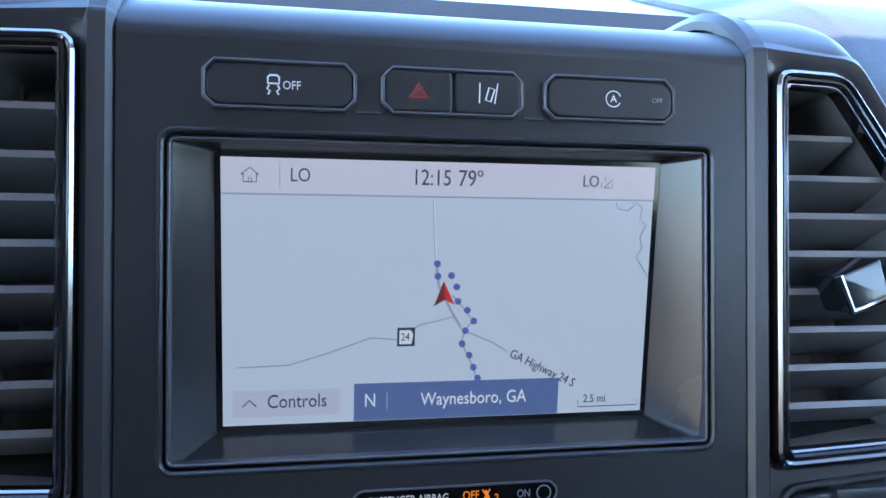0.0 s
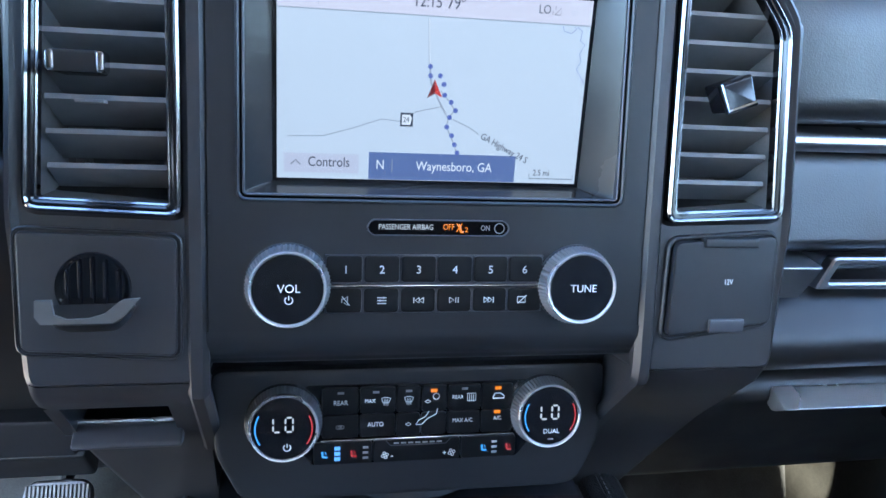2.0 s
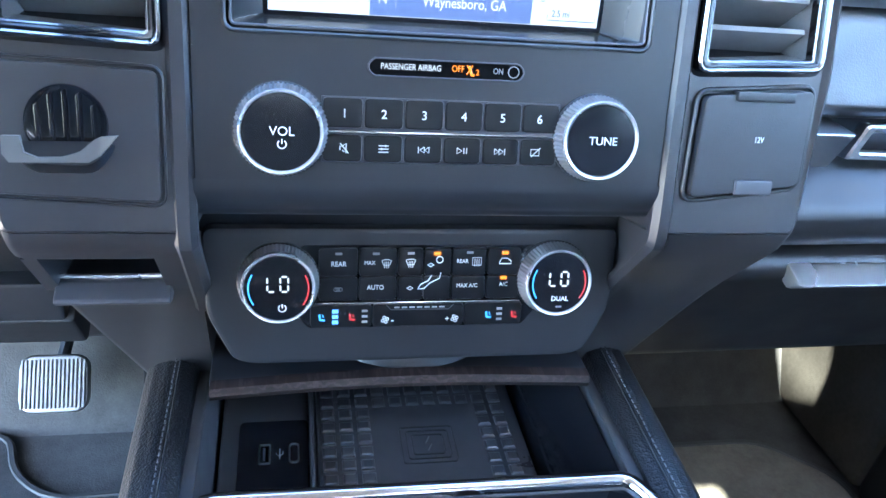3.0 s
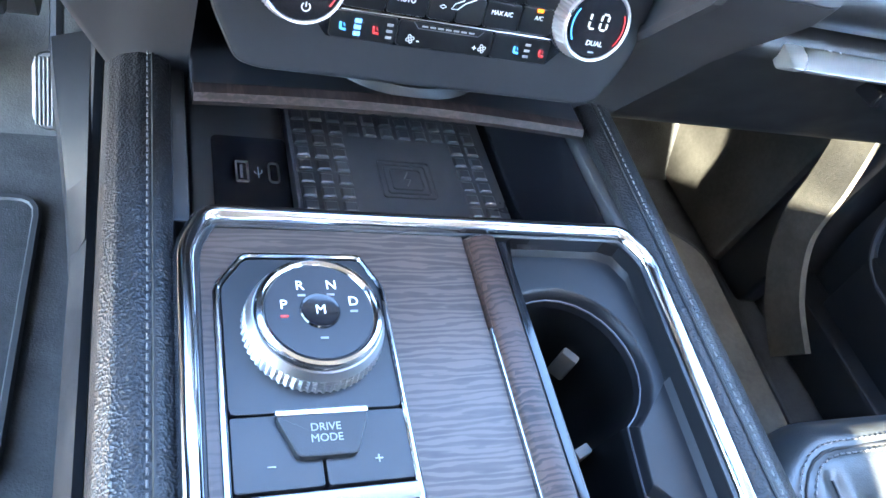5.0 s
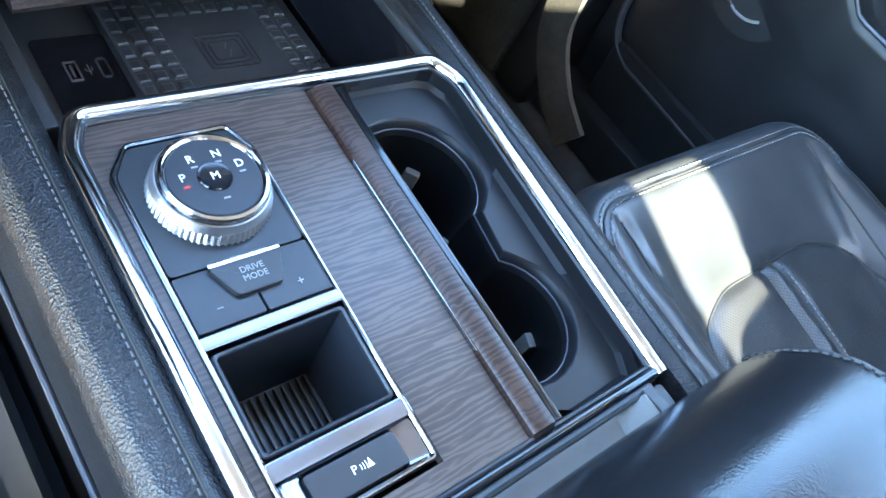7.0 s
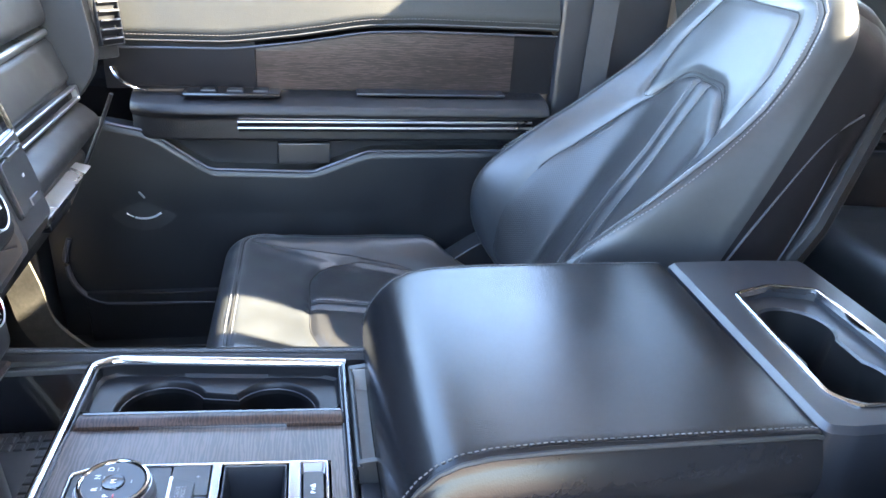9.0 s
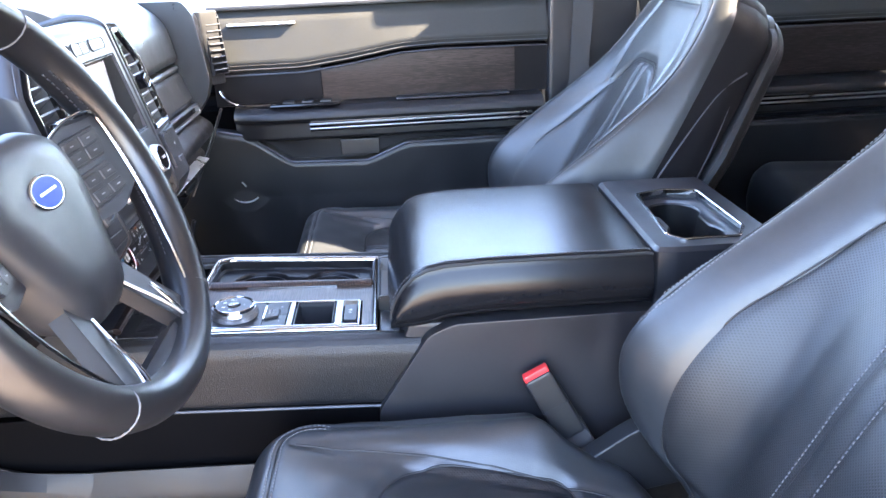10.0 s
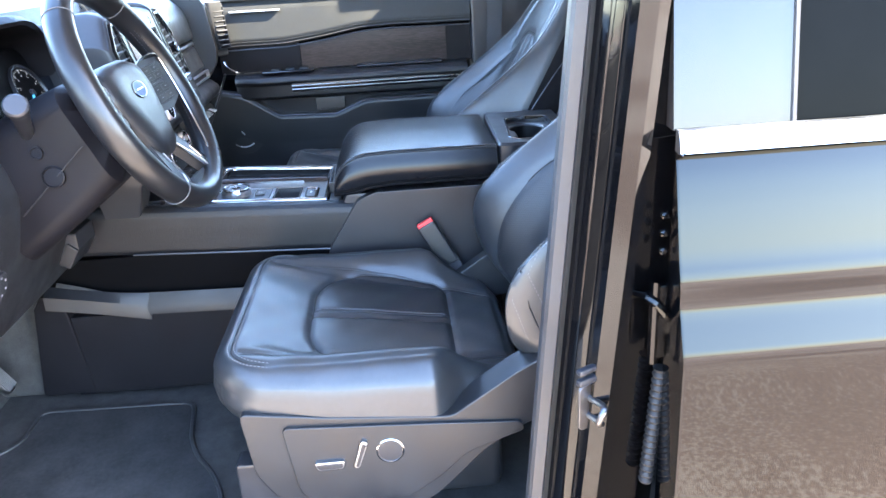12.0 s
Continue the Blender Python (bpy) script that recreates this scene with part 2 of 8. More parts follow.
BEZEL = surface("bezel_black_plastic", (0.0115, 0.0125, 0.0155), 0.41, grain=0.08, grain_scale=1800, vary=0.1, rough_vary=0.04)
UPRIGHT = surface("charcoal_upright", (0.031, 0.0308, 0.0340), 0.40, grain=0.06, grain_scale=1600, vary=0.08, rough_vary=0.03)
CHEEK = surface("satin_grey_cheek", (0.022, 0.0225, 0.024), 0.24, vary=0.1, rough_vary=0.04)
OVERHANG = surface("satin_black_hollow", (0.0150, 0.0162, 0.0195), 0.40, vary=0.1, rough_vary=0.03)
KEY_BLACK = surface("key_black", (0.0045, 0.0048, 0.0060), 0.34, vary=0.1, rough_vary=0.04, spec=0.34)
GLOSS = surface("gloss_black", (0.008, 0.008, 0.010), 0.12, vary=0.2, rough_vary=0.05)
SATIN = surface("satin_gunmetal", (0.075, 0.075, 0.085), 0.38, metal=0.35, vary=0.08, rough_vary=0.05)
CHROME = surface("chrome", (0.44, 0.445, 0.46), 0.13, metal=1.0, vary=0.05, rough_vary=0.05)
LIP = surface("satin_bright_metal", (0.72, 0.73, 0.76), 0.28, metal=0.75, vary=0.05, rough_vary=0.03)
SILVER = surface("brushed_silver", (0.42, 0.43, 0.45), 0.34, metal=1.0, vary=0.08, rough_vary=0.08)
BAR = surface("satin_grey_bar", (0.20, 0.20, 0.215), 0.24, metal=1.0, vary=0.08, rough_vary=0.05)
# Centre vents' lining, paler to stand in for light inside; the driver's stays dark.
VENT_IN = surface("lit_vent_inner", (0.095, 0.095, 0.097), 0.55, vary=0.25, vary_scale=60)
DARK_CHROME = surface("dark_chrome", (0.26, 0.265, 0.28), 0.16, metal=1.0, vary=0.05, rough_vary=0.04)
# Paler than the driver's slats, in place of light bounced under them.
SLAT = surface("lit_vent_slat", (0.150, 0.153, 0.160), 0.40, vary=0.15)
CARPET = surface("charcoal_carpet", (0.044, 0.043, 0.042), 0.95, grain=1.0, grain_scale=420, vary=0.35, vary_scale=30, spec=0.2)
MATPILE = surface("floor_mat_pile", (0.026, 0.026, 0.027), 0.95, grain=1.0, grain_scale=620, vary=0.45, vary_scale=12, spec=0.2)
# Passenger copy of the mat pile, lightened to stand in for sun spill.
MATPILE_LIT = surface("lit_mat_pile", (0.125, 0.115, 0.095), 0.95, grain=1.0, grain_scale=620, vary=0.35, vary_scale=12, spec=0.2)
RUBBER = surface("ribbed_rubber", (0.020, 0.020, 0.021), 0.55, vary=0.2)
SEAL = surface("door_seal_rubber", (0.024, 0.024, 0.026), 0.5, grain=0.2, grain_scale=900, vary=0.15)
THREAD = surface("grey_thread", (0.075, 0.075, 0.080), 0.8, vary=0.2, vary_scale=200)
SEAT_THREAD = surface("pale_seat_thread", (0.15, 0.15, 0.158), 0.8, vary=0.2, vary_scale=200)
THREAD_DARK = surface("dark_thread", (0.065, 0.065, 0.068), 0.8, vary=0.2, vary_scale=200)
SEAM = surface("seam_shadow_piping", (0.010, 0.010, 0.011), 0.6, vary=0.1)
RED = surface("red_plastic", (0.75, 0.030, 0.035), 0.4, vary=0.08)
BELT = surface("seat_belt_webbing", (0.035, 0.035, 0.038), 0.7, grain=0.6, grain_scale=1600, vary=0.1)
PAINT = surface("black_car_paint", (0.0022, 0.0022, 0.0026), 0.012, coat=0.0, vary=0.05, rough_vary=0.004, spec=0.31)
JAMB = surface("painted_door_jamb", (0.0018, 0.0018, 0.0021), 0.06, coat=0.0, vary=0.1, rough_vary=0.03, spec=0.35)
HEADLINER = surface("grey_headliner_cloth", (0.46, 0.45, 0.42), 0.95, grain=0.4, grain_scale=1200, vary=0.06)
MARK = surface("white_print", (0.76, 0.77, 0.79), 0.5, vary=0.04)
MARK_GREY = surface("grey_print", (0.24, 0.24, 0.25), 0.5, vary=0.06)
BLUE = surface("blue_enamel", (0.012, 0.040, 0.34), 0.42, vary=0.1, coat=0.0, spec=0.15)
PILLAR = surface("grey_pillar_plastic", (0.036, 0.036, 0.036), 0.50, grain=0.15, grain_scale=1300, vary=0.1)
# Also stands in for shade on seat sides and the driver's tunnel foot.
VINYL_SHADE = surface("matt_vinyl_and_shade", (0.0070, 0.0066, 0.0082), 0.50, grain=0.15, grain_scale=700, kind="pebble", vary=0.15, spec=0.14)
STEEL = surface("bright_steel", (0.15, 0.15, 0.157), 0.36, metal=1.0, vary=0.12)


def perforated_leather(name, lean):
    m, N, L, b = mat_nodes(name)
    vec = tex_coord(N, L, (330, 330, 330))
    vec.node.inputs["Rotation"].default_value = (radians(lean), 0, radians(45))
    t = N.new("ShaderNodeTexVoronoi")
    t.voronoi_dimensions = "2D"
    t.inputs["Scale"].default_value, t.inputs["Randomness"].default_value = 1.0, 0.08
    L.new(vec, t.inputs["Vector"])
    hole = ramp(N, L, t.outputs["Distance"], [(0.26, 0.0), (0.36, 1.0)])
    f = noise_tex(N, L, tex_coord(N, L), 11, 5)
    base = ramp(N, L, f, [(0.3, (0.019, 0.0195, 0.021)), (0.7, (0.027, 0.0275, 0.030))])
    mx = N.new("ShaderNodeMixRGB")
    L.new(hole, mx.inputs["Fac"])
    mx.inputs["Color1"].default_value = (0.004, 0.004, 0.004, 1)
    L.new(base, mx.inputs["Color2"])
    L.new(mx.outputs["Color"], b.inputs["Base Color"])
    L.new(ramp(N, L, f, [(0.3, 0.295), (0.7, 0.38)]), b.inputs["Roughness"])
    bumped(N, L, b, hole, 0.35, 0.0006)
    return m


def wood(name, dark, light, axis=0, gloss=0.30, bands="Y", ripple=0.45, spec=0.5):
    """Open-pored dark veneer with wavy cross ripples."""
    m, N, L, b = mat_nodes(name)
    sc = [1, 1, 1]
    sc[axis] = 0.16
    vec = tex_coord(N, L, tuple(sc))
    w = N.new("ShaderNodeTexWave")
    w.wave_type, w.bands_direction = "BANDS", bands
    w.inputs["Scale"].default_value, w.inputs["Distortion"].default_value = 88, 10.0
    w.inputs["Detail"].default_value, w.inputs["Detail Scale"].default_value = 3, 1.6
    L.new(vec, w.inputs["Vector"])
    f = noise_tex(N, L, vec, 190, 6, 0.6)
    big = noise_tex(N, L, vec, 22, 4)
    a = N.new("ShaderNodeMath")
    a.operation = "MULTIPLY_ADD"
    L.new(f, a.inputs[0])
    a.inputs[1].default_value = 0.8
    rp = N.new("ShaderNodeMath")
    rp.operation = "MULTIPLY"
    L.new(w.outputs["Fac"], rp.inputs[0])
    rp.inputs[1].default_value = ripple
    L.new(rp.outputs[0], a.inputs[2])
    c = N.new("ShaderNodeMath")
    c.operation = "MULTIPLY_ADD"
    L.new(big, c.inputs[0])
    c.inputs[1].default_value = 0.7
    L.new(a.outputs[0], c.inputs[2])
    L.new(ramp(N, L, c.outputs[0], [(0.55, dark), (0.95, tuple((p + q) / 2 for p, q in zip(dark, light))), (1.0, light)]), b.inputs["Base Color"])
    b.inputs["Roughness"].default_value = gloss
    b.inputs["Coat Weight"].default_value = 0.12 if spec > 0.4 else 0.0
    b.inputs["Specular IOR Level"].default_value = spec
    b.inputs["Coat Roughness"].default_value = 0.25
    bumped(N, L, b, f, 0.25, 0.0004)
    return m


PERF, PERF_BACK = perforated_leather("perforated_leather", 0), perforated_leather("perforated_back_leather", -118)
WOOD = wood("dark_ribbon_veneer", (0.030, 0.022, 0.019), (0.074, 0.056, 0.048), 0, 0.34, "Y", 0.36, 0.36)
WOOD_EDGE = wood("brown_veneer_edge", (0.009, 0.0050, 0.0040), (0.044, 0.025, 0.019), 0, 0.33, "Y", 0.5, 0.28)
CUP_BLACK = surface("cup_black", (0.0045, 0.0045, 0.005), 0.45, vary=0.15, rough_vary=0.04, spec=0.2)
TROUGH = surface("satin_moulded_black", (0.009, 0.009, 0.0105), 0.38, vary=0.1, rough_vary=0.04, spec=0.22)
TRAY = surface("tray_skin", (0.034, 0.034, 0.037), 0.45, grain=0.1, grain_scale=1500, vary=0.12)
MAT_RUBBER = surface("glossy_mat_rubber", (0.042, 0.042, 0.046), 0.36, vary=0.15)
PAD_GREY = surface("grey_grip_rubber", (0.115, 0.113, 0.110), 0.55, vary=0.15)
WOOD_LONG = wood("door_veneer", (0.010, 0.0070, 0.0066), (0.040, 0.027, 0.025), 1, 0.40, "Z", 0.25, 0.22)


def knurled():
    m, N, L, b = mat_nodes("knurled_silver")
    b.inputs["Base Color"].default_value = (0.60, 0.60, 0.62, 1)
    b.inputs["Metallic"].default_value, b.inputs["Roughness"].default_value = 0.9, 0.30
    return m


KNURL = knurled()
DIAL_GRIP = surface("milled_grey_metal", (0.30, 0.30, 0.31), 0.36, metal=0.9, vary=0.1, rough_vary=0.04)


def glass(name, tint, rough=0.0):
    m, N, L, b = mat_nodes(name)
    b.inputs["Base Color"].default_value = (*tint, 1)
    b.inputs["Transmission Weight"].default_value, b.inputs["Roughness"].default_value, b.inputs["IOR"].default_value = 1.0, rough, 1.45
    return m


GLASS = glass("window_glass", (0.92, 0.95, 0.94))
PRIVACY = surface("privacy_glass", (0.003, 0.0035, 0.004), 0.02, vary=0.1, rough_vary=0.01, spec=0.015)
# Also used as painted shade in the recess at the console's foot.
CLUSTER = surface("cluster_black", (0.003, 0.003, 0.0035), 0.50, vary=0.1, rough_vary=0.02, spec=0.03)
# Taupe carpet, lightened in place of the sun bounced into the footwell.
KICK = surface("lit_taupe_carpet", (0.095, 0.088, 0.075), 0.95, grain=0.8, grain_scale=600, vary=0.3, vary_scale=14, spec=0.2)
TINTED = glass("tinted_glass", (0.35, 0.37, 0.37))


def ground_mat():
    m, N, L, b = mat_nodes("sunlit_gravel_lot")
    vec = tex_coord(N, L)
    f1, f2, f3 = noise_tex(N, L, vec, 0.35, 5), noise_tex(N, L, vec, 55, 6, 0.75), noise_tex(N, L, vec, 240, 3)
    mx = N.new("ShaderNodeMath")
    mx.operation = "MULTIPLY_ADD"
    L.new(f2, mx.inputs[0])
    mx.inputs[1].default_value = 0.9
    L.new(f1, mx.inputs[2])
    L.new(ramp(N, L, mx.outputs[0], [(0.55, (0.21, 0.142, 0.099)), (0.95, (0.38, 0.270, 0.198)), (1.3, (0.56, 0.455, 0.360))]), b.inputs["Base Color"])
    b.inputs["Roughness"].default_value = 0.95
    bumped(N, L, b, f3, 0.8, 0.01)
    return m


GROUND = ground_mat()
SCREEN_BG = glow("lit_map_screen", (0.68, 0.75, 0.85), 0.95)
SCREEN_BAR = glow("lit_screen_bar", (0.78, 0.74, 0.84), 0.95)
SCREEN_BTN = glow("lit_screen_button", (0.66, 0.67, 0.80), 0.9)
SCREEN_BLUE = glow("lit_screen_banner", (0.13, 0.19, 0.42), 0.9)
SCREEN_INK = glow("lit_screen_ink", (0.06, 0.07, 0.11), 0.8)
SCREEN_DOT = glow("lit_route_dot", (0.12, 0.17, 0.52), 0.9)
SCREEN_LINE = glow("lit_map_road", (0.42, 0.46, 0.54), 0.9)
SCREEN_WHITE = glow("lit_screen_white", (0.85, 0.88, 0.95), 1.0)
SCREEN_RED = glow("lit_red_pointer", (0.75, 0.04, 0.03), 0.9)
SCREEN_RED_DARK = glow("lit_dark_red_pointer", (0.20, 0.01, 0.01), 0.8)
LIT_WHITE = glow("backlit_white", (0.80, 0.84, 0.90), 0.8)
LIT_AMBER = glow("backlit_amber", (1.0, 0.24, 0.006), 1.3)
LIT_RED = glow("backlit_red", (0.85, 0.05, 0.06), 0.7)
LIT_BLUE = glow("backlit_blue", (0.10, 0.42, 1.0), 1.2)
LIT_CYAN = glow("lit_cyan_pointer", (0.10, 0.55, 1.0), 1.5)
LIT_DIAL = glow("lit_dial_white", (0.80, 0.86, 0.95), 0.6)
LIT_PALE = glow("backlit_pale_blue", (0.16, 0.42, 1.0), 1.5)

# ---------------------------------------------------------------- structure
FLOOR_Z, GROUND_Z = -0.68, -1.25


def solid(name, bm, mat, label, category):
    return tagged(part(name, bm, mat), label, category, kind="structure")


solid("ground", grid(lambda u, v: (u, v, GROUND_Z), [-400, -60, -12, -4, 0, 4, 12, 60, 400], [-400, -60, -12, -4, 0, 4, 12, 60, 400]), GROUND,
      "brown gravelly parking lot around the parked car", "ground")
solid("floor", join(box(-0.80, 0.80, -2.4, 0.45, FLOOR_Z - 0.04, FLOOR_Z, 0),
                    extruded([(0.42, FLOOR_Z), (0.545, FLOOR_Z + 0.20), (0.57, 0.10), (0.61, 0.10), (0.61, FLOOR_Z - 0.04), (0.42, FLOOR_Z - 0.04)], "x", -0.80, 0.80),
                    extruded([(-0.17, FLOOR_Z), (-0.14, -0.44), (0.14, -0.44), (0.17, FLOOR_Z)], "y", -2.3, 0.50, 0.02)), CARPET,
      "charcoal carpeted cabin floor with raised centre tunnel", "floor")
# unseen roof; its panels butt round made-up holes that cast the sun patches
SUN_HOLES = [(0.536, 0.556, -1.30, -1.07), (0.5561, 0.574, -1.295, -1.07), (0.695, 0.715, -1.27, -0.50), (0.622, 0.680, -0.83, -0.62), (0.14, 0.36, -0.52, -0.36), (0.212, 0.330, -1.74, -1.42)]


def roof_panels():
    """The roof cut into rows of panels that leave the sun holes open."""
    cuts = sorted({-2.6, -0.05} | {y for h in SUN_HOLES for y in h[2:]})
    out = []
    for y0, y1 in zip(cuts, cuts[1:]):
        x = -0.715
        for a, b in sorted((h[0], h[1]) for h in SUN_HOLES if h[2] <= y0 and h[3] >= y1):
            if a > x:
                out.append((x, a, y0, y1))
            x = max(x, b)
        if x < 0.7149:
            out.append((x, 0.715, y0, y1))
    return out


solid("ceiling", join(*[box(a, b, c, d, 0.62, 0.66) for a, b, c, d in roof_panels()]), HEADLINER, "light grey cloth headliner with holes added for sun patches", "ceiling")
for sx in (-1, 1):
    # cut back for sun on the passenger pad, widened to shade the driver's dash
    for y0, y1, x0 in ((-2.6, -1.27, 0.715), (-1.27, -0.50, 0.800 if sx > 0 else 0.715), (-0.50, -0.05, 0.715)):
        solid("roof_rail", box(min(sx * x0, sx * 0.90), max(sx * x0, sx * 0.90), y0, y1, 0.56, 0.66), HEADLINER, "grey trimmed roof rail over the doors", "rail")
    solid("quarter_panel", box(min(sx * 0.88, sx * 1.0), max(sx * 0.88, sx * 1.0), -2.64, -1.91, -0.86, 0.66, 0.02), PAINT, "black painted rear quarter of the body", "body panel")
    solid("a_pillar", sweep([(sx * 0.72, -0.02, 0.61), (sx * 0.76, 0.35, 0.40), (sx * 0.80, 0.72, 0.12)], 0.035, 8), HEADLINER, "slim grey windscreen pillar", "pillar")
solid("cowl", box(-0.80, 0.80, 0.60, 1.9, -0.10, 0.10, 0.03), PAINT, "black painted bonnet beyond the windscreen", "bonnet")
# stand-in wall, out of view, in place of the rear glass to block light
solid("tail_wall", box(-0.86, 0.86, -2.64, -2.6, FLOOR_Z, 0.60), PLASTIC, "unseen dark wall added to shut out light at the rear", "wall")
for y0, y1, sx in ((-1.02, -0.80, 1),):
    bp = extruded([(0.86, -0.68), (0.90, -0.68), (0.872, 0.12), (0.855, 0.35), (0.84, 0.56), (0.76, 0.60), (0.74, 0.56), (0.766, 0.35), (0.79, 0.12), (0.80, -0.68)], "y", y0, y1, 0.012)
    # upper pillar sheared back so that the sun reaches the door pad
    for v in bp.verts:
        v.co.y -= 0.20 * smooth_step(0.10, 0.56, v.co.z) * smooth_step(y0, y1, v.co.y)
    solid("b_pillar", bp, PLASTIC_GREY,
          "charcoal trimmed pillar beside the passenger seat", "pillar")
for y0, y1, sx in ((-2.10, -1.95, 1), (-2.10, -1.95, -1)):
    solid("c_pillar", extruded([(sx * x, z) for x, z in ((0.80, -0.6), (0.90, -0.6), (0.84, 0.56), (0.72, 0.60), (0.70, 0.56), (0.79, 0.12))], "y", y0, y1, 0.01), PLASTIC_GREY,
          "charcoal trimmed rear pillar", "pillar")

# ---------------------------------------------------------------- dashboard
STACK = plane_at((0, -0.030, -0.012), math.atan(0.27))
HVAC = plane_at((0, -0.013, -0.143), math.atan(0.29))


def on(m, bm):
    return moved(bm, m)


dash = thing("dashboard", "black dashboard with stitched upper pad and silver trim", "dashboard", at=(0, 0.2, -0.1))
dash.location = (0, 0, 0)


def dash_loft(xs, prof, mat, name, label="", r=0.0):
    """A body along the width whose (y, z) outline may shift with x."""
    rings = [[(x, y + dy, z + dz) for y, z in prof] for x, dy, dz in xs]
    return part(name, stack_of(rings), mat, dash, label)


def prof_round(pts, r, n=4):
    return chamfered(pts, r, n)


# passenger side: upper pad, trim line, lower leather roll, glove box
PAD = prof_round([(0.72, 0.10), (0.70, 0.20), (0.34, 0.215), (0.14, 0.185), (0.055, 0.125), (0.038, 0.034), (0.075, 0.024), (0.5, 0.02)], 0.035, 5)
dash_loft([(0.212, 0, -0.012), (0.245, 0, 0), (0.40, 0.004, 0.002), (0.62, 0.012, 0.0), (0.665, 0.020, -0.004)], PAD, SOFT, "upper_pad", "black grained dash pad with stitched edge")
LINE = prof_round([(0.075, 0.024), (0.050, 0.024), (0.046, 0.017), (0.050, 0.010), (0.075, 0.010)], 0.003, 2)
dash_loft([(0.205, 0, 0), (0.665, 0.014, 0)], LINE, SILVER, "trim_strip", "slim silver trim strip")
ROLL = prof_round([(0.35, 0.010), (0.052, 0.010), (0.030, -0.052), (0.035, -0.060), (0.5, -0.060)], 0.012, 4)
dash_loft([(0.205, 0, 0), (0.665, 0.010, 0)], ROLL, SOFT, "middle_panel", "soft grained middle panel")
LOW = prof_round([(0.35, -0.088), (0.022, -0.088), (-0.006, -0.112), (-0.006, -0.132), (0.030, -0.158), (0.35, -0.158)], 0.018, 5)
dash_loft([(0.150, 0, 0), (0.665, 0.010, 0)], LOW, PLASTIC, "knee_roll", "padded lower dash roll")
part("trim_recess", box(0.205, 0.665, 0.045, 0.30, -0.089, -0.059), SMOOTH, dash)
part("trim_wedge", extruded([(0.205, -0.086), (0.274, -0.086), (0.288, -0.062), (0.205, -0.062)], "y", 0.014, 0.046, 0.002), SILVER, dash, "brushed silver trim wedge")
part("vent_trim", moved(ring_plate(chamfered([(0, -0.012), (0.365, -0.012), (0.365, 0.012), (0.012, 0.012)], 0.003), chamfered([(0.010, -0.007), (0.358, -0.007), (0.358, 0.007), (0.017, 0.007)], 0.002), 0, 0.010, 0.0015),
     plane_at((0.294, 0.036, -0.074), 0.15)), SILVER, dash, "silver framed slot trim")
GLOVE = prof_round([(0.35, -0.158), (0.040, -0.158), (0.022, -0.175), (0.036, -0.205), (0.085, -0.30), (0.14, -0.33), (0.40, -0.33)], 0.012, 4)
dash_loft([(0.150, 0, 0), (0.66, 0.006, 0)], GLOVE, PLASTIC, "glove_box", "dark plastic glove box door")
part("glove_latch", box(0.40, 0.50, 0.014, 0.04, -0.207, -0.192, 0.004), GLOSS, dash, "black glove box pull")
part("glove_lip", extruded([(0.006, -0.176), (0.030, -0.169), (0.038, -0.182), (0.022, -0.188)], "x", 0.284, 0.60, 0.003), LIP, dash, "pale lower lip of glove box")
part("under_panel", extruded([(0.14, -0.33), (0.50, -0.36), (0.52, -0.31), (0.2, -0.25)], "x", 0.15, 0.74), PLASTIC, dash)

# dash end with the outer vent, passenger side
END_P = chamfered([(-0.018, 0.125), (0.004, 0.158), (0.20, 0.160), (0.20, -0.16), (0.05, -0.100), (0.004, -0.090), (-0.024, -0.050), (-0.034, -0.012)], 0.012, 3)
part("dash_end", extruded([(y + 0.030, z) for y, z in END_P], "x", 0.668, 0.698, 0.006), SOFT, dash, "dark end cap beside the passenger door")
part("dash_end", extruded([(y + 0.044, z) for y, z in END_P], "x", 0.698, 0.742, 0.006), SMOOTH, dash)
EV = Matrix.Translation((0.712, -0.022, -0.005)) @ Matrix.Rotation(radians(-45), 4, "Z") @ plane_at((0, 0, 0), math.atan(0.12))
part("end_wedge", extruded([(0.695, 0.004), (0.726, -0.027), (0.744, -0.016), (0.744, 0.060), (0.695, 0.060)], "z", -0.030, 0.132, 0.003), PLASTIC, dash, "dark corner behind the outer vent")
q = chamfered([(-0.021, -0.004), (0.020, -0.004), (0.020, 0.130), (-0.021, 0.130)], 0.004, 2)
ov = part("outer_vent", moved(ring_plate(q, inset(q, 0.0025), -0.010, 0.004, 0.0010), EV), PLASTIC, dash, "narrow outer air vent")
for k in range(9):
    v = 0.004 + 0.0142 * k
    part("slat", moved(stack_of([[(x, v + 0.0030, 0.008), (x, v + 0.0058, 0.006), (x, v - 0.002, -0.006), (x, v - 0.005, -0.004)] for x in (-0.0180, 0.0170)]), EV), PLASTIC_GREY, ov)
part("end_edge", sweep(spline([(0.700, -0.012, -0.085), (0.700, 0.012, -0.14), (0.698, 0.045, -0.21), (0.694, 0.085, -0.29)], 5), 0.0055, 8, flat=0.6), PLASTIC_GREY, dash, "edge of the lower dash end")


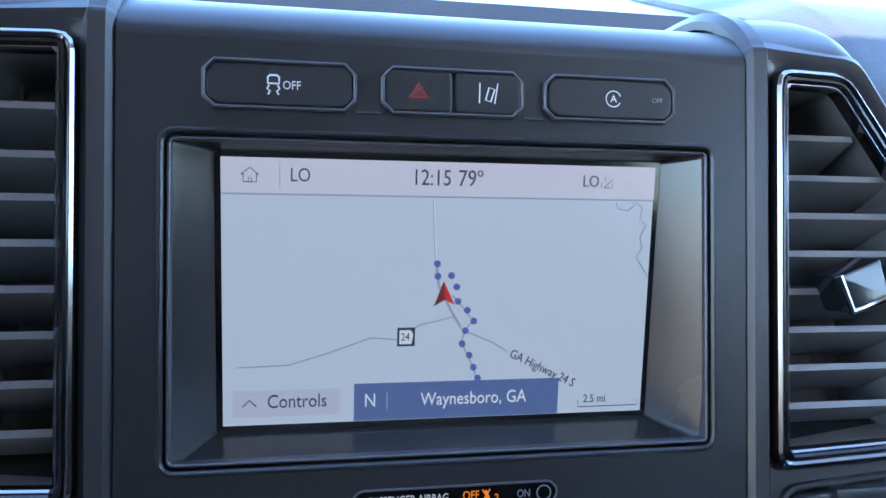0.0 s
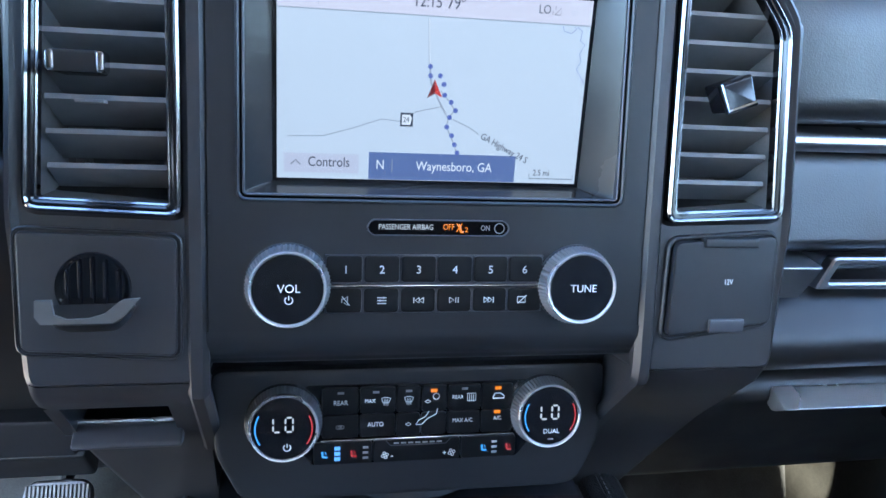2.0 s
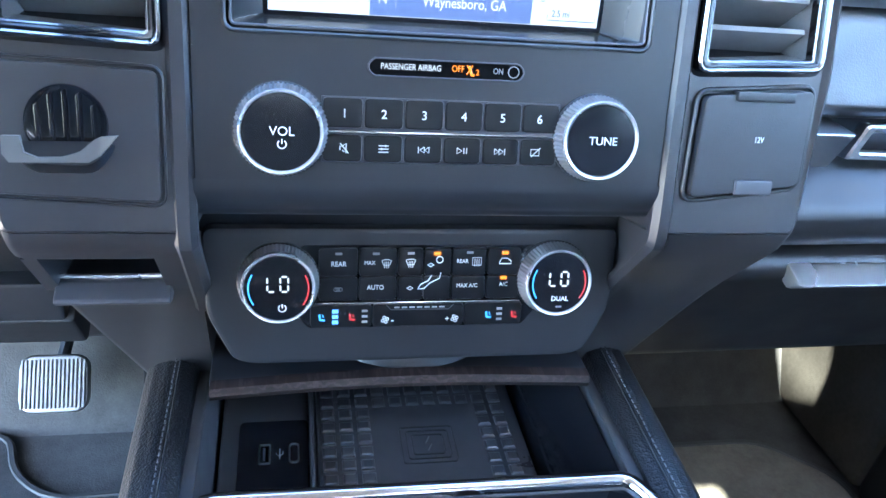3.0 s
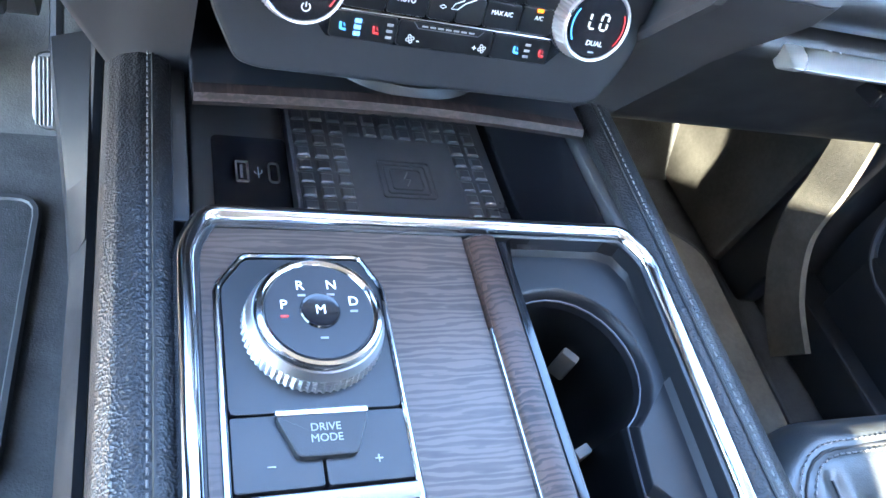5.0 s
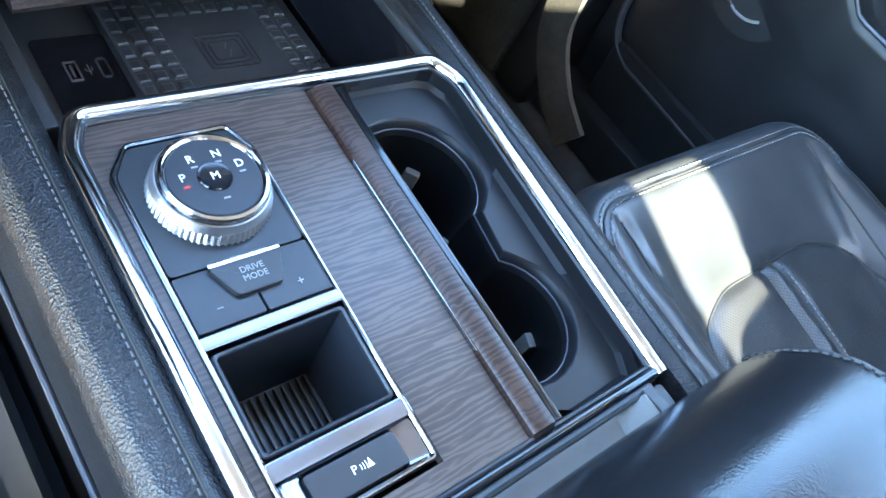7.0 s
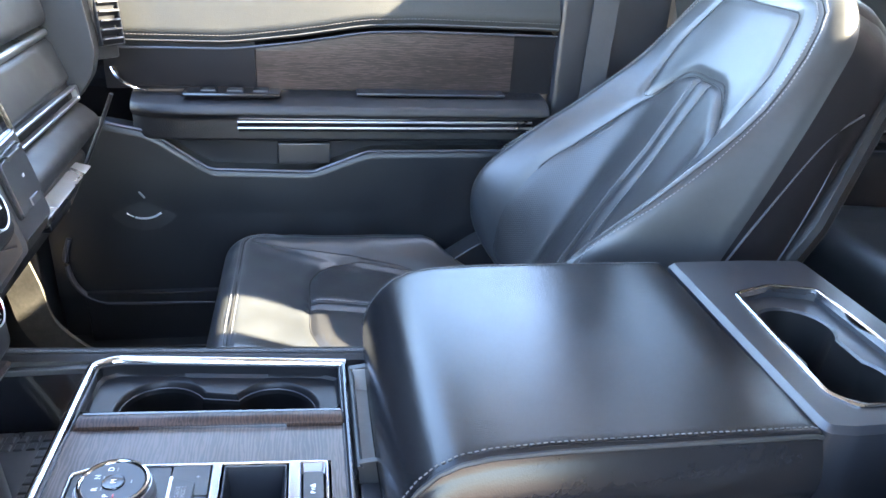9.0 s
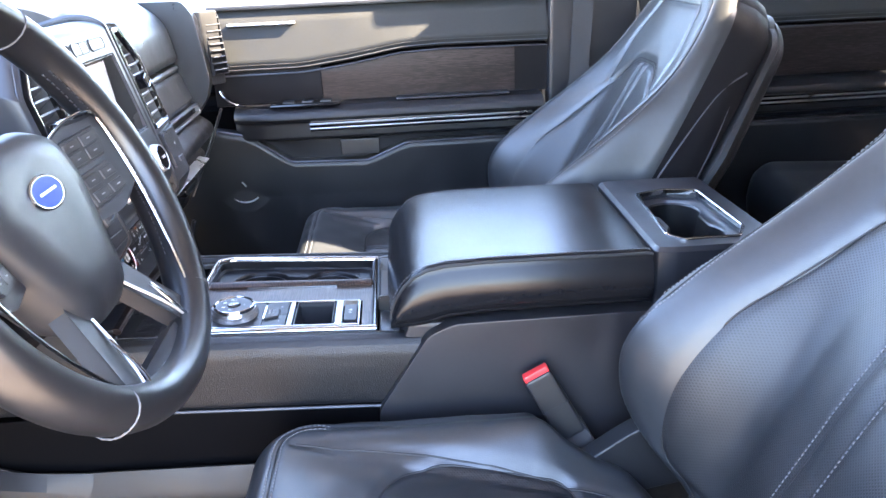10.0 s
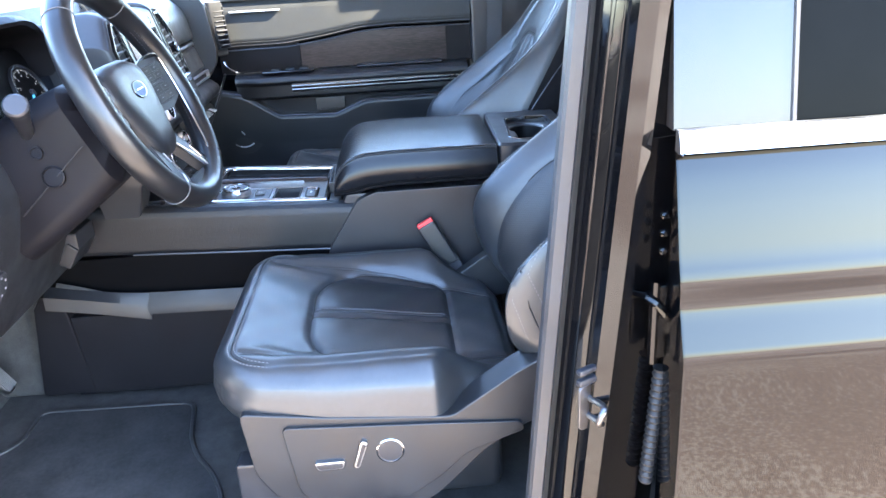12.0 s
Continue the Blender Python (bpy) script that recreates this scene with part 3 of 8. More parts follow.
def vent(parent, m, sx, zlist, tab_at, tab_w, tilt=0, rim=None, blade=None, lining=None):
    """Trapezoid air vent: chrome rim, dark box, slats and a thumb tab. sx: 1 has its chamfer on the outer right."""
    def flip(p):
        return p if sx > 0 else [(-x, y) for x, y in p][::-1]
    outline = [(0.134, -0.001), (0.209, 0.002), (0.204, 0.112), (0.167, 0.162), (0.134, 0.163)]
    if sx < 0:
        outline = [(-x, y) for x, y in outline][::-1]
    o = chamfered(outline, 0.007, 3)
    vt = part("air_vent", moved(ring_plate(inset(o, 0.0022), inset(o, 0.0052), -0.010, 0.0042, 0.0010), m), GLOSS, parent, "trapezoid air vent with chrome rim and dark slats")
    part("vent_rim", moved(ring_plate(o, inset(o, 0.0026), -0.004, 0.0050, 0.0011), m), rim or DARK_CHROME, vt, "chrome rim")
    part("inner_rim", moved(ring_plate(inset(o, 0.0046), inset(o, 0.0066), -0.006, 0.0026, 0.0008), m), rim or DARK_CHROME, vt, "thin inner chrome line")
    q = inset(o, 0.0060)
    rings = [[(x, y, z) for x, y in inset(q, k)] for z, k in ((0.0, 0.0), (-0.040, 0.006))]
    part("vent_box", moved(stack_of(rings, False, True), m), lining or VENT_IN, vt)

    sill = [(0.0095, 0.0010), (0.0095, 0.0030), (-0.016, 0.0130), (-0.016, 0.0080)]
    part("vent_sill", moved(stack_of([[(sx * x, v - 0.0045, w - 0.0095) for w, v in [(a, b + 0.0045) for a, b in sill]] for x in (0.1405, 0.2015)]), m), CHEEK, vt, "smooth sloping sill")

    def reach(v):
        lim = 0.2045 if v < 0.112 else 0.2045 - (v - 0.112) * 0.74
        return lim - 0.006
    for v in zlist:
        a, b = 0.1415, reach(v)
        if v > 0.128:
            b -= 0.006
        pr = [(0.000, 0.0013), (0.0008, -0.0013), (-0.024, -0.0140), (-0.024, -0.0122)]
        bm = stack_of([[(sx * x, v + dz, -0.004 + w) for w, dz in pr] for x in (a, b)])
        part("slat", moved(rounded(bm, 0.0005, 1), m), blade or SLAT, vt)
    for k in range(4 if sx < 0 else 0):
        x = sx * (0.150 + k * 0.0150)
        part("louvre", moved(rounded(stack_of([[(x - 0.005, v, -0.038), (x - 0.004, v, -0.038), (x + 0.004, v, -0.030), (x + 0.003, v, -0.030)] for v in (0.010, 0.110 if k > 2 else 0.150)]), 0.0003, 1), m), lining or VENT_IN, vt)
    tx, ty = tab_at
    turn = m @ Matrix.Translation((tx, ty, 0)) @ Matrix.Rotation(radians(tilt), 4, "Z")
    if tilt:
        pad = chamfered([(-0.0105, -0.0085), (0.0090, -0.0085), (0.0105, 0.0085), (-0.0115, 0.0085)], 0.0015, 2)
        part("thumb_tab", moved(plate(pad, -0.004, 0.0115, 0.0020), turn), GLOSS, vt, "gloss black thumb paddle")
        part("tab_trim", moved(sweep([V(-0.0108, 0.0080, 0.0112), V(-0.0098, -0.0078, 0.0112), V(0.0084, -0.0080, 0.0112)], 0.0017, 8), turn), CHROME, vt, "chrome edge of the paddle")
    else:
        tb = plate(rrect(-tab_w, tab_w, -0.0056, 0.0056, 0.0025, 3), -0.004, 0.0135, 0.0018)
        part("thumb_tab", moved(tb, turn), CHEEK, vt, "satin black thumb tab")
        for e in (-1, 1):
            part("tab_trim", moved(plate(rrect(e * tab_w - 0.0022, e * tab_w + 0.0022, -0.0052, 0.0052, 0.0018, 3), 0.004, 0.0142, 0.0014), turn), CHROME, vt, "chrome tip")
        part("tab_grip", moved(box(-tab_w * 0.3, tab_w * 0.9, -0.0190, -0.0172, -0.006, 0.0040, 0.0005), turn), blade or SLAT, vt, "thin rail under the tab")
    return vt


# centre stack: carrier between the vents, tilted back
stk = thing("centre_stack", "black centre stack with screen, vents, radio and climate controls", "control panel")
# tall uprights that carry the vents: one body per side with its raised inner rail
for sx, zl, tab in ((-1, [0.138, 0.121, 0.106, 0.090, 0.074, 0.058, 0.041, 0.024], (-0.1795, 0.0740)), (1, [0.136, 0.119, 0.103, 0.087, 0.071, 0.055, 0.039, 0.023], (0.169, 0.074))):
    o = [(0.122, -0.092), (0.150, -0.092), (0.2125, -0.092), (0.219, 0.00), (0.214, 0.118), (0.176, 0.172), (0.122, 0.176)]
    hole = [(0.1355, -0.001 + 0.002), (0.139, 0.0005), (0.2085, 0.0030), (0.2065, 0.05), (0.2035, 0.1125), (0.1665, 0.1615), (0.1355, 0.1625)]
    if sx < 0:
        o, hole = [(-x, y) for x, y in o][::-1], [(-x, y) for x, y in hole][::-1]
    oo, hh = chamfered(o, 0.008, 3), chamfered(hole, 0.006, 3)
    up = part("upright", on(STACK, ring_plate(oo, hh, -0.10, 0.0012, 0.0035, -0.0005)), UPRIGHT, stk, "charcoal upright round the vent")
    up["label"] = "charcoal upright surrounding an air vent"
    # rounded hood that rolls over the top of the upright and runs back to the windscreen
    out = [(0.1205, 0.100), (0.1205, 0.160), (0.1240, 0.1715), (0.1340, 0.1765), (0.1600, 0.1775), (0.1740, 0.1740), (0.1900, 0.1560), (0.2140, 0.1200), (0.2185, 0.1080), (0.2185, 0.060)]
    out = [tuple(p)[:2] for p in spline([(x, y, 0) for x, y in out], 4)]
    hood_rings = []
    for w, k, rise in ((0.0004, 0.0085, 0.0), (-0.0006, 0.0060, 0.0), (-0.0020, 0.0036, 0.0005), (-0.0050, 0.0016, 0.0018), (-0.0100, 0.0, 0.0050), (-0.0180, 0.0, 0.0105), (-0.0300, 0.0, 0.0165), (-0.0500, 0.0, 0.0215), (-0.1300, 0.0, 0.0260)):
        ring_ = inset([(x, y) for x, y in out][::-1], k)
        hood_rings.append([(sx * x, y + rise, w) for x, y in ring_])
    part("crown", on(STACK, stack_of(hood_rings, False, False, False)), UPRIGHT, stk, "rounded charcoal hood over the vent")
    # raised rail along the inner edge: over the hood at its top, down beside the climate pod at its foot
    line = [(0.1985, -0.170), (0.2000, -0.100), (0.1985, -0.050), (0.1935, -0.028), (0.1868, -0.015), (0.1795, -0.0065), (0.1725, -0.0010), (0.165, 0.001), (0.12, 0.001), (0.04, 0.001), (-0.04, 0.001), (-0.078, 0.001), (-0.090, 0.0002)]
    line = [STACK @ V(0, v, w) for v, w in line] + [V(0, -0.0535, -0.1065), V(0, -0.0478, -0.1150), V(0, -0.0120, -0.1650), V(0, -0.0030, -0.1800)]
    line = spline(line, 4)
    sec = [(-0.0062, -0.006), (0.0062, -0.006), (0.0061, -0.0022), (0.0030, 0.0015), (-0.0030, 0.0015), (-0.0061, -0.0022)]
    rings = []
    for k, p in enumerate(line):
        d = (line[min(k + 1, len(line) - 1)] - line[max(k - 1, 0)]).normalized()
        up_ = V(0, d.z, -d.y)      # square to the line, towards the cabin
        rings.append([p + V(sx * 0.1275 + a, 0, 0) + up_ * b for a, b in sec])
    part("side_rail", stack_of(rings), UPRIGHT, stk, "satin charcoal side rail")
    vent(stk, STACK, sx, zl, tab, 0.0112 if sx < 0 else 0.0105, 0 if sx < 0 else 20)
    # dark flank behind the upright
    part("flank", on(STACK, plate([(sx * x, y) for x, y in ((0.125, -0.088), (0.208, -0.072), (0.208, 0.112), (0.17, 0.166), (0.125, 0.168))][::sx], -0.16, -0.05)), SMOOTH, stk)

# face plate with the screen's hooded well and the button slots
WELL_O, WELL_I = rrect(-0.1075, 0.1075, 0.0075, 0.1315, 0.006, 4), rrect(-0.092, 0.092, 0.012, 0.1245, 0.002, 4)


def face_plate():
    outer = [(x, y) for x, y in rrect(-0.1215, 0.1215, 0.001, 0.1365, 0.001, 4)]
    return join(ring_plate(outer, WELL_O, -0.03, 0.0006), plate([(-0.1215, 0.1365), (0.1215, 0.1365), (0.1215, 0.1641), (-0.1215, 0.1641)], -0.03, 0.0006),
                plate([(-0.1215, -0.062), (0.1215, -0.062), (0.1215, 0.001), (-0.1215, 0.001)], -0.03, 0.0006))


part("face_plate", on(STACK, face_plate()), BEZEL, stk, "matt black face plate")
cap = [[(x, 0.1640, 0.0006), (x, 0.1668, 0.0002), (x, 0.1700, -0.0012), (x, 0.1735, -0.0040), (x, 0.1775, -0.0090), (x, 0.1815, -0.0160), (x, 0.1850, -0.0250), (x, 0.1878, -0.0380), (x, 0.1885, -0.06), (x, 0.184, -0.16)] for x in (-0.1215, 0.1215)]
part("stack_cap", on(STACK, stack_of(cap, False, False, False)), BEZEL, stk, "blue-grey sheen top cap of the stack")
# hooded well of the screen: rim lines and sloping cheeks
part("well_rim", on(STACK, ring_plate(WELL_O, inset(WELL_O, 0.0022), -0.004, 0.0026, 0.0008)), SMOOTH, stk)
part("well_line", on(STACK, ring_plate(inset(WELL_O, 0.0034), inset(WELL_O, 0.0046), -0.004, 0.0016, 0.0004)), SATIN, stk)
SCR = plane_at((0, 0.0, 0.0), math.atan2(0.0125, 0.1037))
inv = STACK.inverted() @ SCR
wi = [tuple(inv @ V(x, y, 0.0006)) for x, y in rrect(-0.0895, 0.0895, -0.0025, 0.1065, 0.001, 4)]
wo = [(x, y, 0.0006) for x, y in inset(WELL_O, 0.002)]
part("screen_well", on(STACK, stack_of([wo, wi], False, False)), CHEEK, stk, "sloping grey cheeks of the screen well")

# ---- the lit screen, flat, as one part with its picture on it
scr = part("touch_screen", on(SCR, plate(rrect(-0.0895, 0.0895, -0.0025, 0.1065, 0.001, 3), -0.006, 0.0004)), GLOSS, stk, "lit touch screen with a pale road map")
SW, SH = 0.087, 0.1045


def px(u, v):
    """Screen fractions, from the upper left, to metres on the glass."""
    return (-SW + 2 * SW * u, SH * (1 - v))


def scr_plate(pts, z, mat, name):
    part(name, on(SCR, plate([px(u, v) for u, v in pts][::-1], z - 0.0003, z)), mat, scr)


def scr_line(pts, w, z, mat, name):
    P = [V(*px(u, v), z) for u, v in pts]
    part(name, on(SCR, sweep(P, w / 2, 4, flat=0.2)), mat, scr)


scr_plate([(0, 0), (1, 0), (1, 1), (0, 1)], 0.0009, SCREEN_BG, "map_ground")
scr_plate([(0, 0), (1, 0), (1, 0.128), (0, 0.128)], 0.0013, SCREEN_BAR, "status_bar")
scr_line([(0.0, 0.131), (1, 0.131)], 0.0007, 0.0015, SCREEN_LINE, "bar_line")
scr_plate([(0.022, 0.865), (0.259, 0.865), (0.259, 0.968), (0.022, 0.968)], 0.0013, SCREEN_BTN, "button")
scr_plate([(0.291, 0.850), (0.783, 0.850), (0.783, 0.997), (0.291, 0.997)], 0.0014, SCREEN_BLUE, "banner")
scr_line([(0.367, 0.885), (0.367, 0.955)], 0.0005, 0.0018, SCREEN_LINE, "divider")
scr_line([(0.124, 0.015), (0.124, 0.11)], 0.0003, 0.0015, SCREEN_LINE, "divider")


def scr_text(s, u, v, size, mat=None, align="CENTER", rot=0):
    x, y = px(u, v)
    lettering(s, size, SCR @ Matrix.Translation((x, y, 0.0019)) @ Matrix.Rotation(radians(rot), 4, "Z"), mat or SCREEN_INK, scr, align, 0.82)


scr_text("LO", 0.168, 0.062, 0.0074)
scr_text("12:15", 0.459, 0.062, 0.0088)
scr_text("79º", 0.549, 0.062, 0.0092)
scr_text("LO", 0.838, 0.062, 0.0068)
scr_text("Controls", 0.163, 0.910, 0.0078)
scr_text("N", 0.328, 0.918, 0.0078, SCREEN_WHITE)
scr_text("Waynesboro, GA", 0.574, 0.920, 0.0076, SCREEN_WHITE)
scr_text("GA Highway 24 S", 0.740, 0.808, 0.0054, None, "CENTER", -26)
scr_text("2.5 mi", 0.876, 0.940, 0.0050)
scr_line([(0.834, 0.945), (0.834, 0.972), (0.988, 0.972), (0.988, 0.950)], 0.0004, 0.0019, SCREEN_INK, "scale_bar")
scr_line([(0.043, 0.925), (0.058, 0.900), (0.073, 0.925)], 0.0005, 0.0019, SCREEN_INK, "chevron")
# little house, signal and network marks
scr_line([(0.042, 0.062), (0.061, 0.036), (0.080, 0.062)], 0.0004, 0.0018, SCREEN_INK, "house_mark")
scr_line([(0.047, 0.058), (0.047, 0.088), (0.075, 0.088), (0.075, 0.058)], 0.0004, 0.0018, SCREEN_INK, "house_mark")
scr_line([(0.058, 0.088), (0.058, 0.072), (0.064, 0.072), (0.064, 0.088)], 0.0003, 0.0018, SCREEN_INK, "house_mark")
scr_line([(0.872, 0.084), (0.892, 0.084), (0.892, 0.050), (0.872, 0.084)], 0.0004, 0.0018, SCREEN_INK, "signal_mark")
scr_line([(0.865, 0.084), (0.865, 0.064)], 0.0003, 0.0018, SCREEN_INK, "arrow_mark")
scr_line([(0.874, 0.060), (0.874, 0.038)], 0.0003, 0.0018, SCREEN_INK, "arrow_mark")
for k in range(3):
    r = 0.006 + 0.006 * k
    scr_line([(0.938 + r * math.sin(radians(a)), 0.088 - 1.6 * r * math.cos(radians(a))) for a in range(-45, 46, 15)], 0.0004, 0.0018, SCREEN_BTN, "wireless_mark")
# roads
scr_line([(0.466, 0.14), (0.470, 0.25), (0.475, 0.38), (0.482, 0.47), (0.500, 0.53), (0.518, 0.585), (0.535, 0.63)], 0.0011, 0.0013, SCREEN_LINE, "map_road")
scr_line([(0.4665, 0.14), (0.4705, 0.25), (0.4755, 0.38)], 0.0006, 0.0015, SCREEN_WHITE, "map_road_core")
scr_line([(0.033, 0.776), (0.144, 0.770), (0.235, 0.725), (0.328, 0.671), (0.387, 0.680), (0.44, 0.625), (0.518, 0.594), (0.540, 0.645), (0.616, 0.699), (0.65, 0.735)], 0.0006, 0.0013, SCREEN_LINE, "map_road")
scr_line([(0.515, 0.51), (0.545, 0.565), (0.565, 0.61), (0.546, 0.649), (0.540, 0.70), (0.559, 0.76), (0.580, 0.84)], 0.0007, 0.0013, SCREEN_LINE, "map_road")
scr_line([(0.905, 0.14), (0.91, 0.165), (0.935, 0.175), (0.952, 0.15), (0.945, 0.14)], 0.0004, 0.0014, SCREEN_DOT, "shore_line")
scr_line([(0.955, 0.14), (0.972, 0.16), (0.968, 0.21), (0.985, 0.23), (0.970, 0.28), (0.978, 0.32), (0.964, 0.36), (0.985, 0.41), (0.997, 0.44)], 0.0004, 0.0014, SCREEN_DOT, "shore_line")
for u, v in ((0.477, 0.386), (0.479, 0.434), (0.511, 0.432), (0.524, 0.476), (0.528, 0.532), (0.551, 0.568), (0.567, 0.611), (0.548, 0.649), (0.541, 0.701), (0.559, 0.747), (0.570, 0.796), (0.581, 0.840)):
    x, y = px(u, v)
    part("route_dot", on(SCR, moved(lathe([(0.0014, 0.0012), (0.0014, 0.0018)], 12), Matrix.Translation((x, y, 0)))), SCREEN_DOT, scr)
scr_plate([(0.493, 0.452), (0.520, 0.545), (0.496, 0.525)], 0.0022, SCREEN_RED, "pointer")
scr_plate([(0.493, 0.452), (0.496, 0.525), (0.471, 0.550)], 0.0022, SCREEN_RED_DARK, "pointer")
scr_plate([(0.388, 0.633), (0.429, 0.633), (0.429, 0.706), (0.388, 0.706)], 0.0016, SCREEN_INK, "road_shield")
scr_plate([(0.393, 0.643), (0.419, 0.643), (0.425, 0.66), (0.421, 0.697), (0.393, 0.697)], 0.0018, SCREEN_WHITE, "road_shield_face")
scr_text("24", 0.4065, 0.670, 0.0044)

# ---- buttons over the screen
def key(parent, m, pts, h, mat, name, label="", r=0.0012):
    return part(name, on(m, plate(chamfered(pts, 0.002, 2), -0.003, h, r)), mat, parent, label)


def oct_rect(x0, x1, y0, y1, c):
    return [(x0 + c, y0), (x1 - c, y0), (x1, y0 + c), (x1, y1 - c), (x1 - c, y1), (x0 + c, y1), (x0, y1 - c), (x0, y0 + c)]


for x0, x1 in ((-0.0925, -0.0375), (-0.0285, 0.0265), (0.0345, 0.0895)):
    o = oct_rect(x0, x1, 0.1385, 0.1565, 0.0042)
    part("key_surround", on(STACK, ring_plate(o, inset(o, 0.0012), -0.002, 0.0030, 0.0004)), SATIN, stk, "bright edged key surround")
    if x0 == -0.0285:
        for a, b in ((x0 + 0.0013, -0.0014), (-0.0006, x1 - 0.0013)):
            key(stk, STACK, [(a, 0.1397), (b, 0.1397), (b, 0.1553), (a, 0.1553)], 0.0026, BEZEL, "push_key", "black push key")
    else:
        key(stk, STACK, inset(o, 0.0014), 0.0026, BEZEL, "push_key", "black push key")
for a, b in ((-0.0375, -0.0285), (0.0265, 0.0345)):
    part("key_bridge", on(STACK, box(a, b, 0.1385, 0.1392, 0, 0.0018)), SATIN, stk)


def tmark(s, u, v, size, mat, m=STACK, w=0.0030, par=None, wide=1.0, align="CENTER"):
    lettering(s, size, m @ Matrix.Translation((u, v, w)), mat, par or stk, align, wide)


def mark_line(pts, w, mat, m=STACK, z=0.0029, par=None, name="printed_mark", closed=False):
    part(name, on(m, sweep([V(u, v, z) for u, v in pts], w / 2, 4, closed, flat=0.25)), mat, par or stk)


tmark("OFF", -0.0610, 0.1472, 0.0044, MARK, wide=0.85)
mark_line([(-0.0695, 0.1500), (-0.0688, 0.1508), (-0.0662, 0.1508), (-0.0655, 0.1500), (-0.0655, 0.1478), (-0.0695, 0.1478)], 0.0007, MARK, closed=True)
mark_line([(-0.0690, 0.1472), (-0.0697, 0.1459), (-0.0687, 0.1450), (-0.0694, 0.1438)], 0.0006, MARK)
mark_line([(-0.0660, 0.1472), (-0.0653, 0.1459), (-0.0663, 0.1450), (-0.0656, 0.1438)], 0.0006, MARK)
for k in (1.0, 0.5):
    mark_line([(-0.0145 + 0.0034 * k * dx, 0.1468 + 0.0032 * k * dy) for dx, dy in ((-1, -0.62), (1, -0.62), (0, 1.1))], 0.0006, LIT_RED, closed=True)
mark_line([(0.0090, 0.1515), (0.0088, 0.1438)], 0.0005, MARK)
mark_line([(0.0160, 0.1515), (0.0148, 0.1438)], 0.0005, MARK)
mark_line([(0.0112, 0.1450), (0.0132, 0.1444), (0.0148, 0.1492), (0.0126, 0.1498)], 0.0006, MARK, closed=True)
mark_line([(0.0630 + 0.0031 * math.cos(a), 0.1476 + 0.0031 * math.sin(a)) for a in [radians(20 + 12 * k) for k in range(27)]], 0.0005, MARK)
tmark("A", 0.0630, 0.1475, 0.0040, MARK)
tmark("OFF", 0.0815, 0.1475, 0.0026, MARK_GREY)

# ---- airbag strip, radio knobs and keys
o = chamfered(oct_rect(-0.0390, 0.0405, -0.0098, -0.0006, 0.003), 0.001, 1)
part("lamp_strip", on(STACK, plate(inset(o, 0.0006), -0.002, 0.0012, 0.0004)), CLUSTER, stk, "dark strip with airbag telltale")
part("strip_edge", on(STACK, ring_plate(o, inset(o, 0.0008), -0.002, 0.0018, 0.0003)), SATIN, stk, "thin pale edge of the strip")
tmark("PASSENGER AIRBAG", -0.0178, -0.0048, 0.0042, LIT_WHITE, wide=0.80, w=0.0022)
tmark("OFF", 0.0058, -0.0046, 0.0046, LIT_AMBER, wide=0.8, w=0.0022)
mark_line([(0.0102, -0.0025), (0.0132, -0.0072)], 0.0006, LIT_AMBER, z=0.0022)
mark_line([(0.0132, -0.0025), (0.0102, -0.0072)], 0.0006, LIT_AMBER, z=0.0022)
mark_line([(0.0112, -0.0030), (0.0122, -0.0052), (0.0128, -0.0072), (0.0142, -0.0072)], 0.0014, LIT_AMBER, z=0.0022)
tmark("2", 0.0158, -0.0060, 0.0040, LIT_AMBER, w=0.0022)
tmark("ON", 0.0265, -0.0050, 0.0042, MARK_GREY, wide=0.8, w=0.0022)
mark_line([(0.0345 + 0.0028 * math.cos(radians(a)), -0.0050 + 0.0028 * math.sin(radians(a))) for a in range(0, 360, 30)], 0.0005, MARK_GREY, z=0.0022, closed=True)


def knob(parent, m, u, v, r, h, label, name="rotary_knob"):
    """A dial with a milled skirt, chrome lip and black glassy face."""
    k = part(name, on(m, moved(lathe([(r * 1.03, -0.002), (r * 1.03, 0.002), (r * 0.97, 0.003), (r * 0.86, h * 0.75)], 64), Matrix.Translation((u, v, 0)))), SMOOTH, parent, label)
    n = 64
    rings = []
    for z, rr in ((0.003, 1.0), (h * 0.84, 0.905)):
        rings.append([(r * (rr + (0.014 if i % 2 else -0.016)) * math.cos(math.pi * i / n), r * (rr + (0.014 if i % 2 else -0.016)) * math.sin(math.pi * i / n), z) for i in range(2 * n)])
    part("milled_skirt", on(m, moved(stack_of(rings, False, False), Matrix.Translation((u, v, 0)))), KNURL, k, "milled silver skirt")
    part("knob_lip", on(m, moved(lathe([(r * 0.91, h * 0.80), (r * 0.905, h * 0.95), (r * 0.885, h), (r * 0.845, h * 0.985), (r * 0.815, h * 0.9)], 64), Matrix.Translation((u, v, 0)))), LIP, k, "bright lip")
    part("knob_face", on(m, moved(lathe([(r * 0.820, h * 0.90), (r * 0.810, h * 0.945), (0.0, h * 0.955)], 64), Matrix.Translation((u, v, 0)))), GLOSS, k, "gloss black face")
    return k


